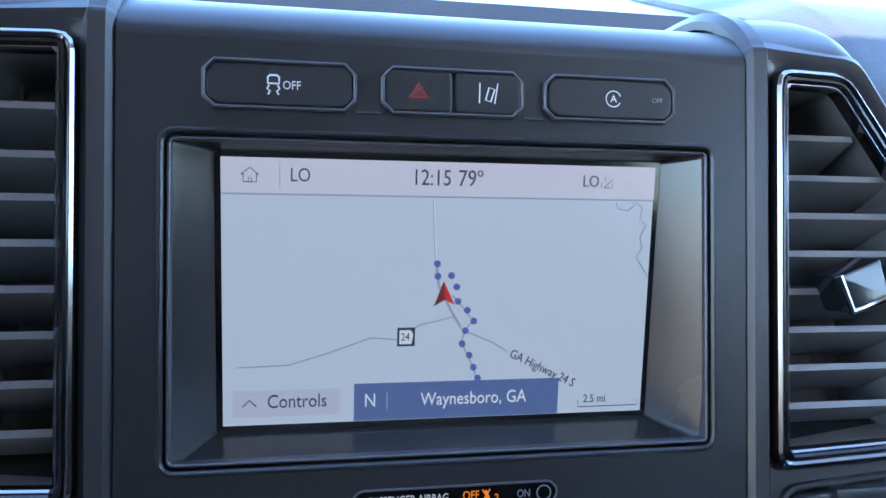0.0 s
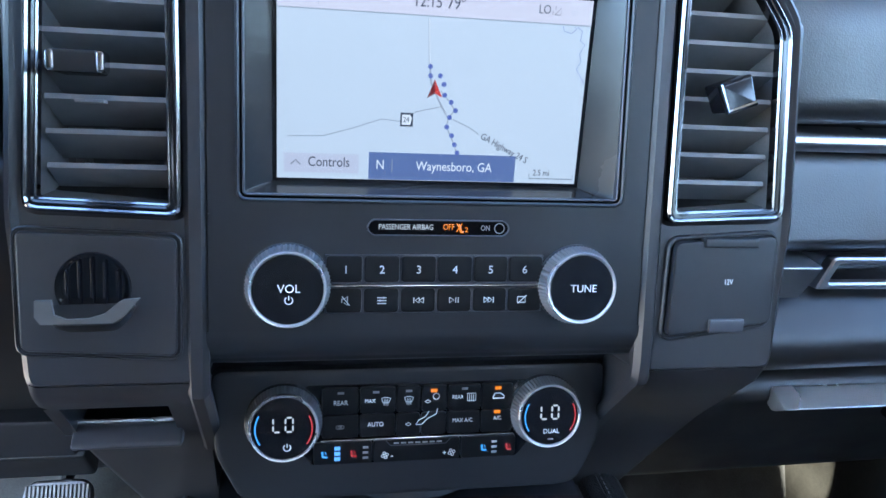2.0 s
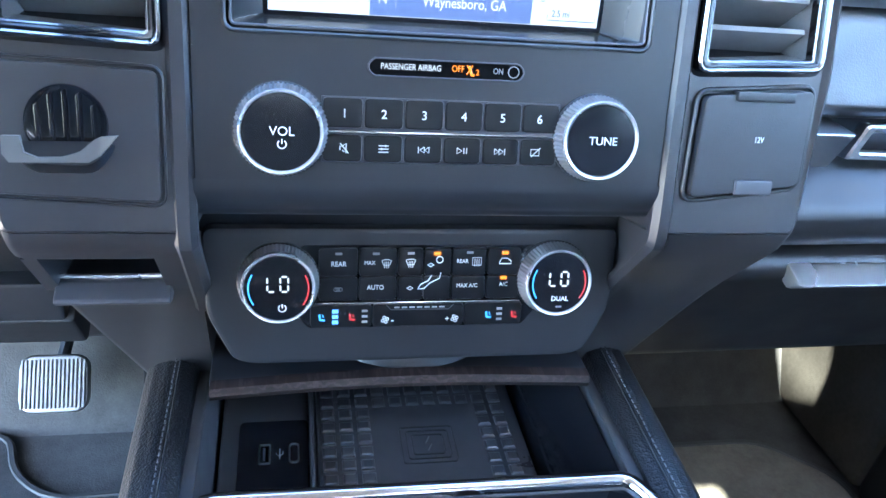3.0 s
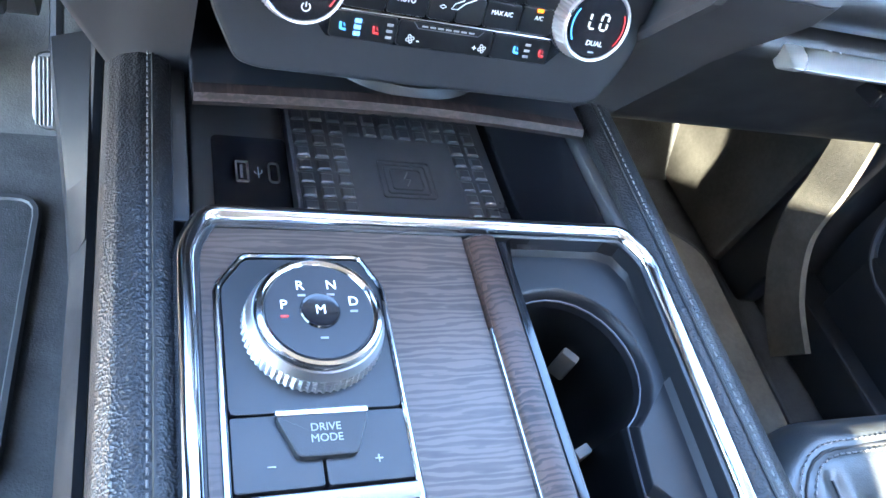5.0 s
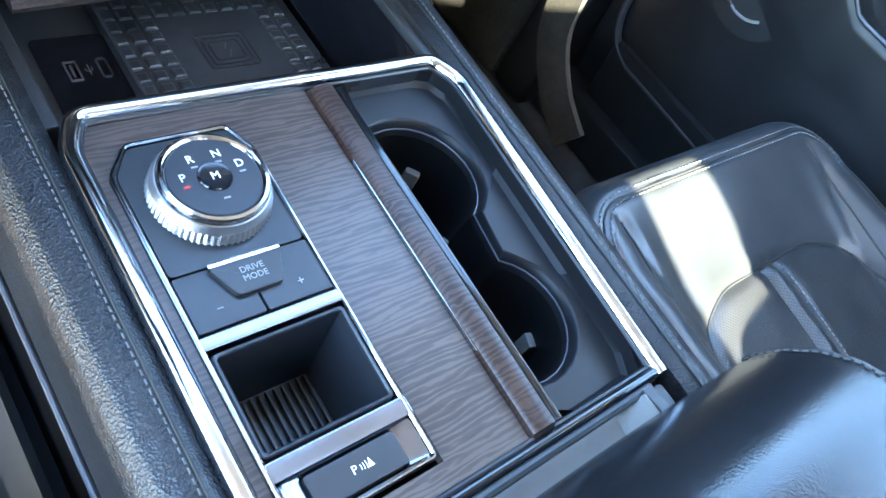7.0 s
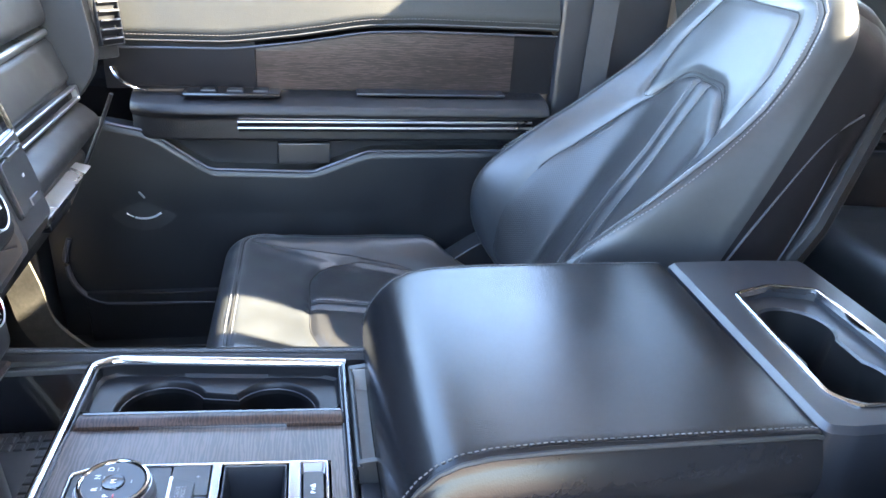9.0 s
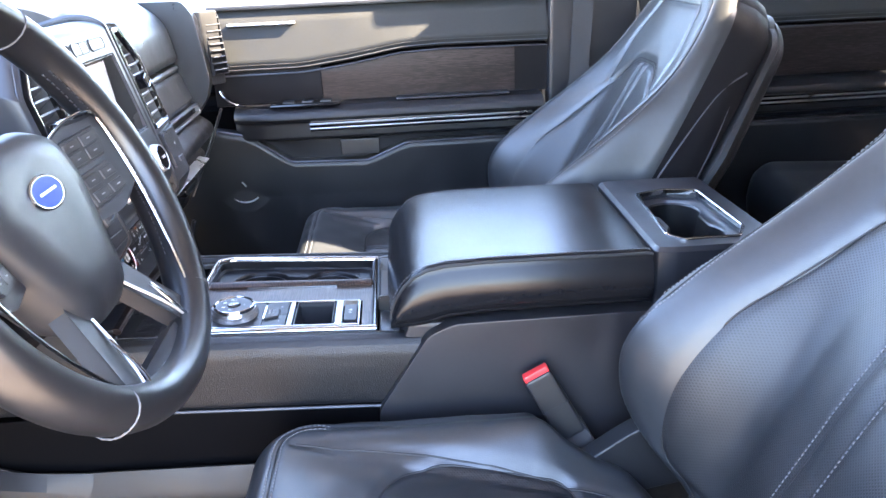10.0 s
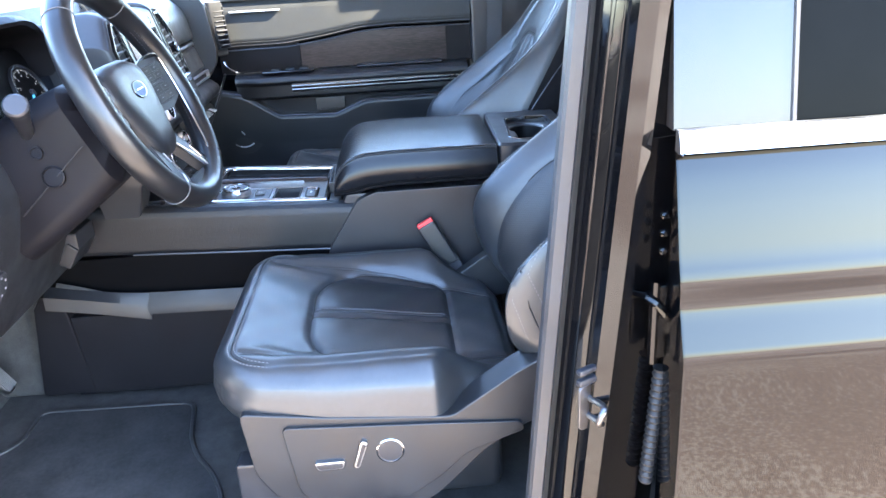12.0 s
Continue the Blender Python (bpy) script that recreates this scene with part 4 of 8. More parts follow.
kv = knob(stk, STACK, -0.0805, -0.037, 0.0225, 0.0135, "volume knob with milled silver skirt")
kt = knob(stk, STACK, 0.0810, -0.037, 0.0225, 0.0135, "tuning knob with milled silver skirt")
tmark("VOL", -0.0800, -0.0365, 0.0062, MARK, w=0.0138, par=kv)
mark_line([(-0.0800 + 0.0020 * math.sin(radians(a)), -0.0425 + 0.0020 * math.cos(radians(a))) for a in range(35, 326, 18)], 0.0006, MARK, z=0.0136, par=kv)
mark_line([(-0.0800, -0.0400), (-0.0800, -0.0424)], 0.0006, MARK, z=0.0136, par=kv)
tmark("TUNE", 0.0815, -0.0372, 0.0060, MARK, w=0.0138, par=kt)
KX = steps(-0.0610, 0.0610, 6)
for i in range(6):
    key(stk, STACK, [(KX[i] + 0.0005, -0.0352), (KX[i + 1] - 0.0005, -0.0352), (KX[i + 1] - 0.0005, -0.0205), (KX[i] + 0.0005, -0.0205)], 0.0030, KEY_BLACK, "preset_key", "", 0.0008)
    key(stk, STACK, [(KX[i] + 0.0005, -0.0520), (KX[i + 1] - 0.0005, -0.0520), (KX[i + 1] - 0.0005, -0.0385), (KX[i] + 0.0005, -0.0385)], 0.0024, KEY_BLACK, "preset_key", "", 0.0008)
    tmark(str(i + 1), (-0.0500, -0.0305, -0.0103, 0.0100, 0.0303, 0.0500)[i], -0.0282, 0.0062, MARK, w=0.0034)
# satin plate under the key gaps imitates the keys' edge highlights
part("key_bed", on(STACK, box(-0.0612, 0.0612, -0.0524, -0.0200, -0.001, 0.0016, 0.0004)), SATIN, stk, "pale bed painted as glints on the key edges")
part("key_trim", on(STACK, box(-0.060, 0.060, -0.0378, -0.0362, 0, 0.0040, 0.0005)), CHROME, stk, "fine chrome line between the keys")
for c, marks in (((-0.0500), [[(-0.002, -0.001), (-0.002, 0.001), (-0.0008, 0.001), (0.001, 0.0024), (0.001, -0.0024), (-0.0008, -0.001)], [(-0.002, 0.0025), (0.0022, -0.0025)]]),
                 ((-0.0303), [[(-0.0025, y), (0.0025, y)] for y in (0.0016, 0, -0.0016)] + [[(0.001, 0.0022), (0.001, 0.001)], [(-0.001, 0.0006), (-0.001, -0.0006)]]),
                 ((-0.0100), [[(0.0028, 0.0015), (0.0005, 0), (0.0028, -0.0015), (0.0028, 0.0015)], [(0.0004, 0.0015), (-0.0019, 0), (0.0004, -0.0015), (0.0004, 0.0015)], [(-0.0026, 0.0016), (-0.0026, -0.0016)]]),
                 ((0.0100), [[(-0.0026, 0.0015), (0, 0), (-0.0026, -0.0015), (-0.0026, 0.0015)], [(0.0010, 0.0015), (0.0010, -0.0015)], [(0.0024, 0.0015), (0.0024, -0.0015)]]),
                 ((0.0300), [[(-0.0028, 0.0015), (-0.0005, 0), (-0.0028, -0.0015), (-0.0028, 0.0015)], [(-0.0004, 0.0015), (0.0019, 0), (-0.0004, -0.0015), (-0.0004, 0.0015)], [(0.0026, 0.0016), (0.0026, -0.0016)]]),
                 ((0.0492), [[(-0.0025, -0.0016), (0.0020, -0.0016), (0.0020, 0.0016), (-0.0025, 0.0016), (-0.0025, -0.0016)], [(-0.0022, -0.0022), (0.0026, 0.0024)]])):
    for mk in marks:
        mark_line([(c + a, -0.0452 + b) for a, b in mk], 0.0005, MARK, z=0.0027)

# ---- lower side panels: round hook vent and the socket flap
o = chamfered([(-0.2125, -0.0700), (-0.1370, -0.0740), (-0.1365, -0.0115), (-0.2130, -0.0085)], 0.004, 3)
pnl = part("side_panel", on(STACK, plate(o, -0.004, 0.0036, 0.0015)), UPRIGHT, stk, "charcoal panel with a round pocket and hook")
part("panel_joint", on(STACK, ring_plate(inset(o, -0.0014), inset(o, 0.0006), -0.004, 0.0016, 0.0003)), SEAM, stk)
part("panel_edge", on(STACK, ring_plate(inset(o, -0.0026), inset(o, -0.0014), -0.004, 0.0026, 0.0006)), UPRIGHT, stk)
c0 = (-0.1770, -0.0370)
part("round_pocket", on(STACK, moved(lathe([(0.0185, 0.0030), (0.0180, 0.0046), (0.0168, 0.0046), (0.0150, 0.0037), (0.0, 0.0037)], 40), Matrix.Translation((*c0, 0)))), GLOSS, pnl, "round dark ribbed pocket")
for k in range(5):
    x = c0[0] - 0.012 + 0.006 * k
    hgt = math.sqrt(max(0.0150 ** 2 - (x - c0[0]) ** 2, 0.00001))
    part("rib", on(STACK, box(x - 0.0007, x + 0.0007, c0[1] - hgt, c0[1] + hgt, 0.0030, 0.0062, 0.0004)), GLOSS, pnl)
R0 = 0.0168
band = [(-1.44, -0.26), (-1.46, -0.74), (-1.30, -0.97), (0.68, -0.94), (0.98, -0.76), (1.45, -0.20), (1.00, -0.24), (0.85, -0.32), (0.45, -0.66), (0.0, -0.80), (-0.60, -0.82), (-0.92, -0.69), (-1.0, -0.25)]
band = [(c0[0] + R0 * a, c0[1] + R0 * b) for a, b in band]
foot = [(-1.30, -0.55), (-1.22, -1.00), (-0.92, -1.40), (0.62, -1.40), (0.98, -1.06), (1.28, -0.50)]
foot = chamfered([(c0[0] + R0 * a, c0[1] + R0 * b) for a, b in foot], 0.004, 3)
mid = [((x - c0[0]) * 1.03 + c0[0], (y - c0[1]) * 0.90 + c0[1]) for x, y in foot]
lipo = [((x - c0[0]) * 1.06 + c0[0], (y - c0[1]) * 0.74 + c0[1]) for x, y in foot]
part("hook_bowl", on(STACK, stack_of([[(x, y, z) for x, y in q] for q, z in ((foot, 0.002), (mid, 0.008), (lipo, 0.0136))])), BEZEL, pnl, "dark bowl under the lip")
# paler grey puts the light on the lip's upward face into the colour
part("bag_hook", on(STACK, rounded(plate(band, 0.0128, 0.0156), 0.0006, 1)), PAD_GREY, pnl, "curved lip under the pocket, grey for its lit top")
o = chamfered([(0.1370, -0.0690), (0.2050, -0.0610), (0.2055, -0.0065), (0.1390, -0.0110)], 0.006, 4)
part("flap_seat", on(STACK, ring_plate(inset(o, -0.0025), o, -0.004, 0.0032, 0.0008)), PLASTIC, stk)
flap = part("socket_flap", on(STACK, plate(inset(o, 0.0010), -0.003, 0.0066, 0.0014)), PLASTIC_GREY, stk, "charcoal hinged cover of the power socket")
part("flap_hinge", on(STACK, box(0.157, 0.192, -0.0145, -0.0090, 0.002, 0.0088, 0.0012)), PLASTIC, flap)
part("flap_lip", on(STACK, box(0.1635, 0.1865, -0.0655, -0.0570, 0.0058, 0.0085, 0.0012)), SATIN, flap, "satin pull lip")
tmark("12V", 0.1745, -0.0350, 0.0046, MARK, w=0.0070, par=flap, wide=0.8)

# overhang below the radio and the bodies beside it
ov_line = [STACK @ V(0, -0.0620, 0.0006), STACK @ V(0, -0.0680, 0.0002), STACK @ V(0, -0.0735, -0.0020), STACK @ V(0, -0.0785, -0.0070), STACK @ V(0, -0.0830, -0.0150), HVAC @ V(0, 0.0380, -0.0030), HVAC @ V(0, 0.0300, -0.0060), HVAC @ V(0, 0.0180, -0.0100)]
ov_line = [(p.y, p.z) for p in spline(ov_line, 5)]
part("overhang", stack_of([[(x, y, z) for y, z in ov_line] for x in (-0.1290, 0.1290)], False, False, False), OVERHANG, stk, "smooth black hollow under the radio", 60)
# ---- climate panel
pod = [(-0.1265, 0.023), (-0.1250, -0.030), (-0.1100, -0.0590), (-0.098, -0.0620), (0.098, -0.0620), (0.1100, -0.0590), (0.1250, -0.030), (0.1265, 0.023)]
part("climate_pod", on(HVAC, plate(chamfered(pod, 0.008, 4), -0.06, 0.0006, 0.004)), BEZEL, stk, "rounded black climate control pod")
kl = knob(stk, HVAC, -0.0830, -0.0095, 0.0232, 0.0150, "driver temperature dial with lit figures")
kr = knob(stk, HVAC, 0.0840, -0.0080, 0.0232, 0.0150, "passenger temperature dial with lit figures")
for kk, cx, cy in ((kl, -0.0830, -0.0095), (kr, 0.0840, -0.0080)):
    # two figures made of lit bars
    for gx, bars in ((-0.0062, "fed"), (0.0010, "abcdef")):
        w_, h_, t_ = 0.0044, 0.0088, 0.00048
        spots = {"a": (0, w_, h_, h_), "b": (w_, w_, h_ / 2, h_), "c": (w_, w_, 0, h_ / 2), "d": (0, w_, 0, 0), "e": (0, 0, 0, h_ / 2), "f": (0, 0, h_ / 2, h_)}
        for b_ in bars:
            x0, x1, y0, y1 = spots[b_]
            g = 0.0007
            x0, x1, y0, y1 = (x0 + g, x1 - g, y0 - t_, y1 + t_) if x0 != x1 else (x0 - t_, x1 + t_, y0 + g, y1 - g)
            part("figure_bar", on(HVAC, box(cx + gx + x0, cx + gx + x1, cy - 0.0018 + y0, cy - 0.0018 + y1, 0.0145, 0.0151)), LIT_WHITE, kk)
    mark_line([(cx + 0.0168 * math.cos(radians(a)), cy + 0.0168 * math.sin(radians(a))) for a in range(150, 216, 8)], 0.0009, LIT_BLUE, HVAC, 0.0148, kk)
    mark_line([(cx + 0.0168 * math.cos(radians(a)), cy + 0.0168 * math.sin(radians(a))) for a in range(-36, 33, 8)], 0.0009, LIT_RED, HVAC, 0.0148, kk)
mark_line([(-0.0810 + 0.0021 * math.sin(radians(a)), -0.0212 + 0.0021 * math.cos(radians(a))) for a in range(35, 326, 18)], 0.0006, MARK, HVAC, 0.0148, kl)
mark_line([(-0.0810, -0.0188), (-0.0810, -0.0212)], 0.0006, MARK, HVAC, 0.0148, kl)
tmark("DUAL", 0.0850, -0.0180, 0.0042, MARK, HVAC, 0.0149, kr)
part("dial_lamp", on(HVAC, box(0.083, 0.0865, -0.0236, -0.0228, 0.0140, 0.0149)), MARK_GREY, kr)
part("climate_keys_bed", on(HVAC, plate(chamfered([(-0.066, -0.0385), (0.066, -0.0385), (0.076, -0.026), (0.072, 0.0125), (-0.070, 0.0125), (-0.076, -0.026)], 0.002, 2), 0, 0.0012)), GLOSS, stk)
HX = [-0.0605, -0.0370, -0.0140, 0.0020, 0.0190, 0.0410, 0.0625]
for i in range(6):
    for y0, y1 in ((-0.0060, 0.0110), (-0.0212, -0.0066)):
        key(stk, HVAC, [(HX[i] + 0.0003, y0), (HX[i + 1] - 0.0003, y0), (HX[i + 1] - 0.0003, y1), (HX[i] + 0.0003, y1)], 0.0032, KEY_BLACK, "climate_key", "", 0.0007)
part("climate_trim", on(HVAC, box(-0.0610, 0.0630, -0.0232, -0.0218, 0, 0.0044, 0.0005)), CHROME, stk, "fine chrome line under the climate keys")
for a, b in ((-0.0650, -0.0285), (-0.0280, 0.0280), (0.0285, 0.0650)):
    key(stk, HVAC, [(a, -0.0380), (b, -0.0380), (b, -0.0238), (a, -0.0238)], 0.0030, KEY_BLACK, "lower_key", "", 0.0007)
for s, u, v, size in (("REAR", -0.0487, 0.0015, 0.0042), ("MAX", -0.0305, 0.0022, 0.0034), ("REAR", 0.0255, 0.0030, 0.0034), ("AUTO", -0.0268, -0.0130, 0.0040), ("MAX A/C", 0.0290, -0.0124, 0.0036), ("A/C", 0.0520, -0.0118, 0.0036)):
    tmark(s, u, v, size, MARK, HVAC, 0.0036, None, 0.9)
for u, v in ((0.0100, 0.0078), (0.0520, 0.0082), (0.0518, -0.0076)):
    part("amber_lamp", on(HVAC, box(u - 0.0020, u + 0.0020, v - 0.0010, v + 0.0010, 0.003, 0.0037)), LIT_AMBER, stk, "lit amber key lamp")
for u, v in ((-0.0487, 0.0078), (-0.0268, 0.0078), (-0.0060, 0.0080), (0.0300, 0.0084)):
    part("key_lamp", on(HVAC, box(u - 0.0020, u + 0.0020, v - 0.0007, v + 0.0007, 0.003, 0.0036)), MARK_GREY, stk)


def demist(c, v, s=1.0):
    mark_line([(c - 0.0028 * s, v + 0.0016), (c - 0.0012 * s, v + 0.0022), (c + 0.0012 * s, v + 0.0022), (c + 0.0028 * s, v + 0.0016), (c + 0.0018 * s, v - 0.0012), (c - 0.0018 * s, v - 0.0012)], 0.0005, MARK, HVAC, 0.0035, closed=True)
    for k in (-0.001, 0, 0.001):
        mark_line([(c + k, v + 0.0010), (c + k * 1.2, v - 0.0030)], 0.0004, MARK, HVAC, 0.0035)


demist(-0.0205, 0.0020)
demist(-0.0060, 0.0022)
mark_line([(0.0318, 0.0005), (0.0372, 0.0005), (0.0372, 0.0052), (0.0318, 0.0052)], 0.0005, MARK, HVAC, 0.0035, closed=True)
for k in (0.0332, 0.0345, 0.0358):
    mark_line([(k, -0.0002), (k, 0.0045)], 0.0004, MARK, HVAC, 0.0035)
mark_line([(0.0115 + 0.0020 * math.cos(radians(a)), 0.0040 + 0.0020 * math.sin(radians(a))) for a in range(0, 360, 30)], 0.0005, MARK, HVAC, 0.0035, closed=True)
mark_line([(0.0125, -0.0040), (0.0118, -0.0075), (0.0060, -0.0105), (0.0025, -0.0140), (-0.0012, -0.0142), (0.0005, -0.0112), (0.0050, -0.0090), (0.0070, -0.0055)], 0.0006, MARK, HVAC, 0.0035)
for u, v in ((0.0062, 0.0008), (-0.0060, -0.0136)):
    mark_line([(u - 0.002, v), (u, v + 0.001), (u + 0.0018, v), (u, v - 0.001)], 0.0006, MARK, HVAC, 0.0035, closed=True)
mark_line([(0.0488, 0.0024), (0.0500, 0.0048), (0.0535, 0.0048), (0.0560, 0.0030), (0.0560, 0.0014), (0.0485, 0.0014)], 0.0006, MARK, HVAC, 0.0035, closed=True)
for dx in (0, 0.0014, -0.0012):
    mark_line([(-0.0490 + dx + 0.0012 * math.cos(radians(a)), -0.0140 + 0.0012 * math.sin(radians(a))) for a in range(0, 360, 45)], 0.0004, MARK_GREY, HVAC, 0.0035, closed=True)
for s, c in ((-1, -0.0205), (1, 0.0225)):
    for a in range(0, 360, 90):
        x, y = c + 0.0015 * math.cos(radians(a + 20)), -0.0335 + 0.0015 * math.sin(radians(a + 20))
        mark_line([(x + 0.0009 * math.cos(radians(b)), y + 0.0009 * math.sin(radians(b))) for b in range(0, 360, 60)], 0.0004, MARK, HVAC, 0.0033, closed=True)
tmark("-", -0.0160, -0.0338, 0.006, MARK, HVAC, 0.0033)
tmark("+", 0.0178, -0.0338, 0.005, MARK, HVAC, 0.0033)
mark_line([(-0.0200, -0.0240), (-0.0170, -0.0272), (0.0185, -0.0272), (0.0215, -0.0240)], 0.0006, SATIN, HVAC, 0.0033)
for k in range(7):
    part("fan_lamp", on(HVAC, box(-0.0150 + 0.0046 * k, -0.0118 + 0.0046 * k, -0.0262, -0.0254, 0.003, 0.0036)), MARK_GREY, stk)


def seat_mark(u, v, mat):
    mark_line([(u - 0.0012, v + 0.0026), (u - 0.0008, v - 0.0008), (u + 0.0020, v - 0.0012)], 0.0014, mat, HVAC, 0.0034)
    mark_line([(u + 0.0006, v + 0.0024), (u + 0.0012, v + 0.0006)], 0.0006, mat, HVAC, 0.0034)


for u, mat in ((-0.0585, LIT_BLUE), (-0.0405, LIT_RED), (0.0435, LIT_BLUE), (0.0600, LIT_RED)):
    seat_mark(u, -0.0320, mat)
for k in range(3):
    part("level_lamp", on(HVAC, box(-0.0522, -0.0486, -0.0288 - 0.0034 * k, -0.0266 - 0.0034 * k, 0.003, 0.0036)), LIT_PALE, stk, "lit blue level lamp")
    for u in (-0.0345, 0.0490):
        part("level_lamp", on(HVAC, box(u, u + 0.0034, -0.0284 - 0.0034 * k, -0.0270 - 0.0034 * k, 0.003, 0.0034)), MARK_GREY, stk)
# bodies beside the climate pod that run down to the console, narrowing on the way


def side_body(sx, z0, z1, hollow=0.0):
    """A flank between two heights; its face leans back and its outer edge draws in towards the console."""
    def soft_run(pts, z):
        return sum(along(pts, z + d) for d in (-0.006, -0.003, 0, 0.003, 0.006)) / 5
    rings = []
    for k in range(17):
        z = z0 + (z1 - z0) * k / 16
        y = soft_run([(-0.34, 0.056), (-0.180, -0.001), (-0.165, -0.010), (-0.115, -0.0470), (-0.106, -0.0530), (-0.096, -0.0548)], z) + hollow
        x1 = soft_run([(-0.34, 0.150), (-0.290, 0.158), (-0.180, 0.204), (-0.120, 0.2125), (-0.09, 0.2125)], z)
        q = [(0.128, y), (x1 - 0.006, y), (x1 - 0.001, y + 0.003), (x1, y + 0.010), (x1, 0.10), (0.128, 0.10)]
        rings.append([(sx * x, y_, z) for x, y_ in q])
    return stack_of(rings)


part("side_body", side_body(1, -0.0985, -0.34), UPRIGHT, stk, "charcoal body beside the climate pod")
part("side_body", side_body(-1, -0.0985, -0.1190), UPRIGHT, stk, "charcoal body beside the climate pod")
part("side_body", side_body(-1, -0.1560, -0.34), UPRIGHT, stk, "charcoal body beside the climate pod")
part("tray_back", side_body(-1, -0.1191, -0.1559, 0.055), PLASTIC, stk)
for x0, x1 in ((-0.145, -0.128), (-0.2085, -0.2010)):
    part("side_cheek", extruded([(-0.0440, -0.1190), (0.052, -0.1190), (0.057, -0.1560), (-0.0166, -0.1560)], "x", x0, x1), UPRIGHT, stk)
tr = thing("coin_tray", "dark open tray under the dash with a satin edge", "tray")
part("tray_floor", box(-0.2005, -0.1455, -0.012, 0.05, -0.156, -0.150, 0.002), SMOOTH, tr)
part("tray_edge", extruded([(-0.010, -0.1500), (-0.018, -0.1495), (-0.0280, -0.1555), (-0.0290, -0.1580), (-0.0200, -0.1620), (-0.010, -0.1590)], "x", -0.2030, -0.1420, 0.0018), SATIN, tr, "satin tray edge")
# bright metal bead draws the highlight line of the tray's lip
part("tray_bead", sweep([(-0.2015, -0.0150, -0.1480), (-0.1455, -0.0150, -0.1480)], 0.0016, 8), LIP, tr, "bright bead painted as the highlight on the tray's mouth")

# ---------------------------------------------------------------- centre console
SLOPE = 0.046


def cz(y):
    """Height of the console's top at y."""
    return -0.247 + SLOPE * (y + 0.109)


CON = Matrix(((1, 0, 0, 0), (0, math.cos(math.atan(SLOPE)), -math.sin(math.atan(SLOPE)), -0.109), (0, math.sin(math.atan(SLOPE)), math.cos(math.atan(SLOPE)), -0.247), (0, 0, 0, 1)))


def cl(y):
    """y of the car to y along the console's face."""
    return y + 0.109


con = thing("centre_console", "black leather centre console with wood veneer top and chrome rails", "console")
# padded leather sides
for sx in (-1, 1):
    def bolster(u, v, sx=sx):
        y = 0.24 - 0.67 * v
        prof = [(0.136, -0.016), (0.1385, -0.001), (0.145, 0.0035), (0.155, 0.0045), (0.164, 0.0010), (0.1700, -0.006), (0.1730, -0.016), (0.1728, -0.040), (0.1712, -0.070), (0.1700, -0.094), (0.166, -0.102)]
        k = u * (len(prof) - 1)
        i = min(int(k), len(prof) - 2)
        t = k - i
        px_, pz_ = prof[i][0] * (1 - t) + prof[i + 1][0] * t, prof[i][1] * (1 - t) + prof[i + 1][1] * t
        return (sx * px_, y, cz(y) + pz_)
    part("padded_side", grid(bolster, steps(0, 1, 40), steps(0, 1, 60)), LEATHER, con, "pebbled black leather side with grey stitching")
    stitches([(sx * 0.1505, y, cz(y) + 0.0058) for y in steps(0.10, -0.40, 60)], 0.0050, 0.0010, (0, 0, 1), THREAD, con)
    part("seam_line", sweep([(sx * 0.1478, y, cz(y) + 0.0046) for y in steps(0.10, -0.40, 30)], 0.0008, 5), SEAM, con)
    part("side_strip", sweep([(sx * 0.1715, y, cz(y) - 0.1010) for y in steps(0.06, -0.42, 12)], 0.0022, 8), SATIN, con, "thin satin strip under the leather side")
    # near-black box puts the recess's shade into the colour
    part("recess_shade", box(min(sx * 0.150, sx * 0.168), max(sx * 0.150, sx * 0.168), -0.46, 0.26, -0.49, -0.345, 0.004), CLUSTER, con, "near-black box painted as shade in the console foot's recess")
    # tunnel carpet in two copies: black for the driver's shade, taupe for passenger light
    part("foot_panel", extruded([(sx * 0.150, -0.665), (sx * 0.197, -0.665), (sx * 0.192, -0.470), (sx * 0.150, -0.470)], "y", -0.75, 0.24, 0.004), VINYL_SHADE if sx < 0 else KICK, con, "foot of the tunnel, coloured for the light on its side")
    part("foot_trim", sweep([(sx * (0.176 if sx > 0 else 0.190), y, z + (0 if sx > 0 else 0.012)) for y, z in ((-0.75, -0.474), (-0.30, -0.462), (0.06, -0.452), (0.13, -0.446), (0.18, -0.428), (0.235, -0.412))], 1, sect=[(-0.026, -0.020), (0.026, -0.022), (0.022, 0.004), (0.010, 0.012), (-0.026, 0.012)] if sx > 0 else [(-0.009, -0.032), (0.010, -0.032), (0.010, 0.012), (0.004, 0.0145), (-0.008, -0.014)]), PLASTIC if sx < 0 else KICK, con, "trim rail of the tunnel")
part("trim_flare", stack_of([[(xi, y, zi - 0.03), (xi, y, zi), (xi - 0.003, y, zi + 0.002), (xo, y, zo), (xo - 0.002, y, zo - 0.03)] for y, xi, zi, xo, zo in ((0.04, -0.184, -0.428, -0.1975, -0.456), (0.10, -0.185, -0.422, -0.203, -0.440), (0.16, -0.186, -0.412, -0.211, -0.424), (0.22, -0.187, -0.400, -0.219, -0.410), (0.25, -0.187, -0.394, -0.222, -0.404))]), PLASTIC, con, "grained flare at the rail's front end")
for x0, x1, cloth in ((-0.199, 0.0, VINYL_SHADE), (0.0, 0.199, KICK)):
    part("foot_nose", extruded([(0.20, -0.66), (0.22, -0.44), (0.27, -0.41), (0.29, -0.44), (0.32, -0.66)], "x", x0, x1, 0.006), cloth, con)

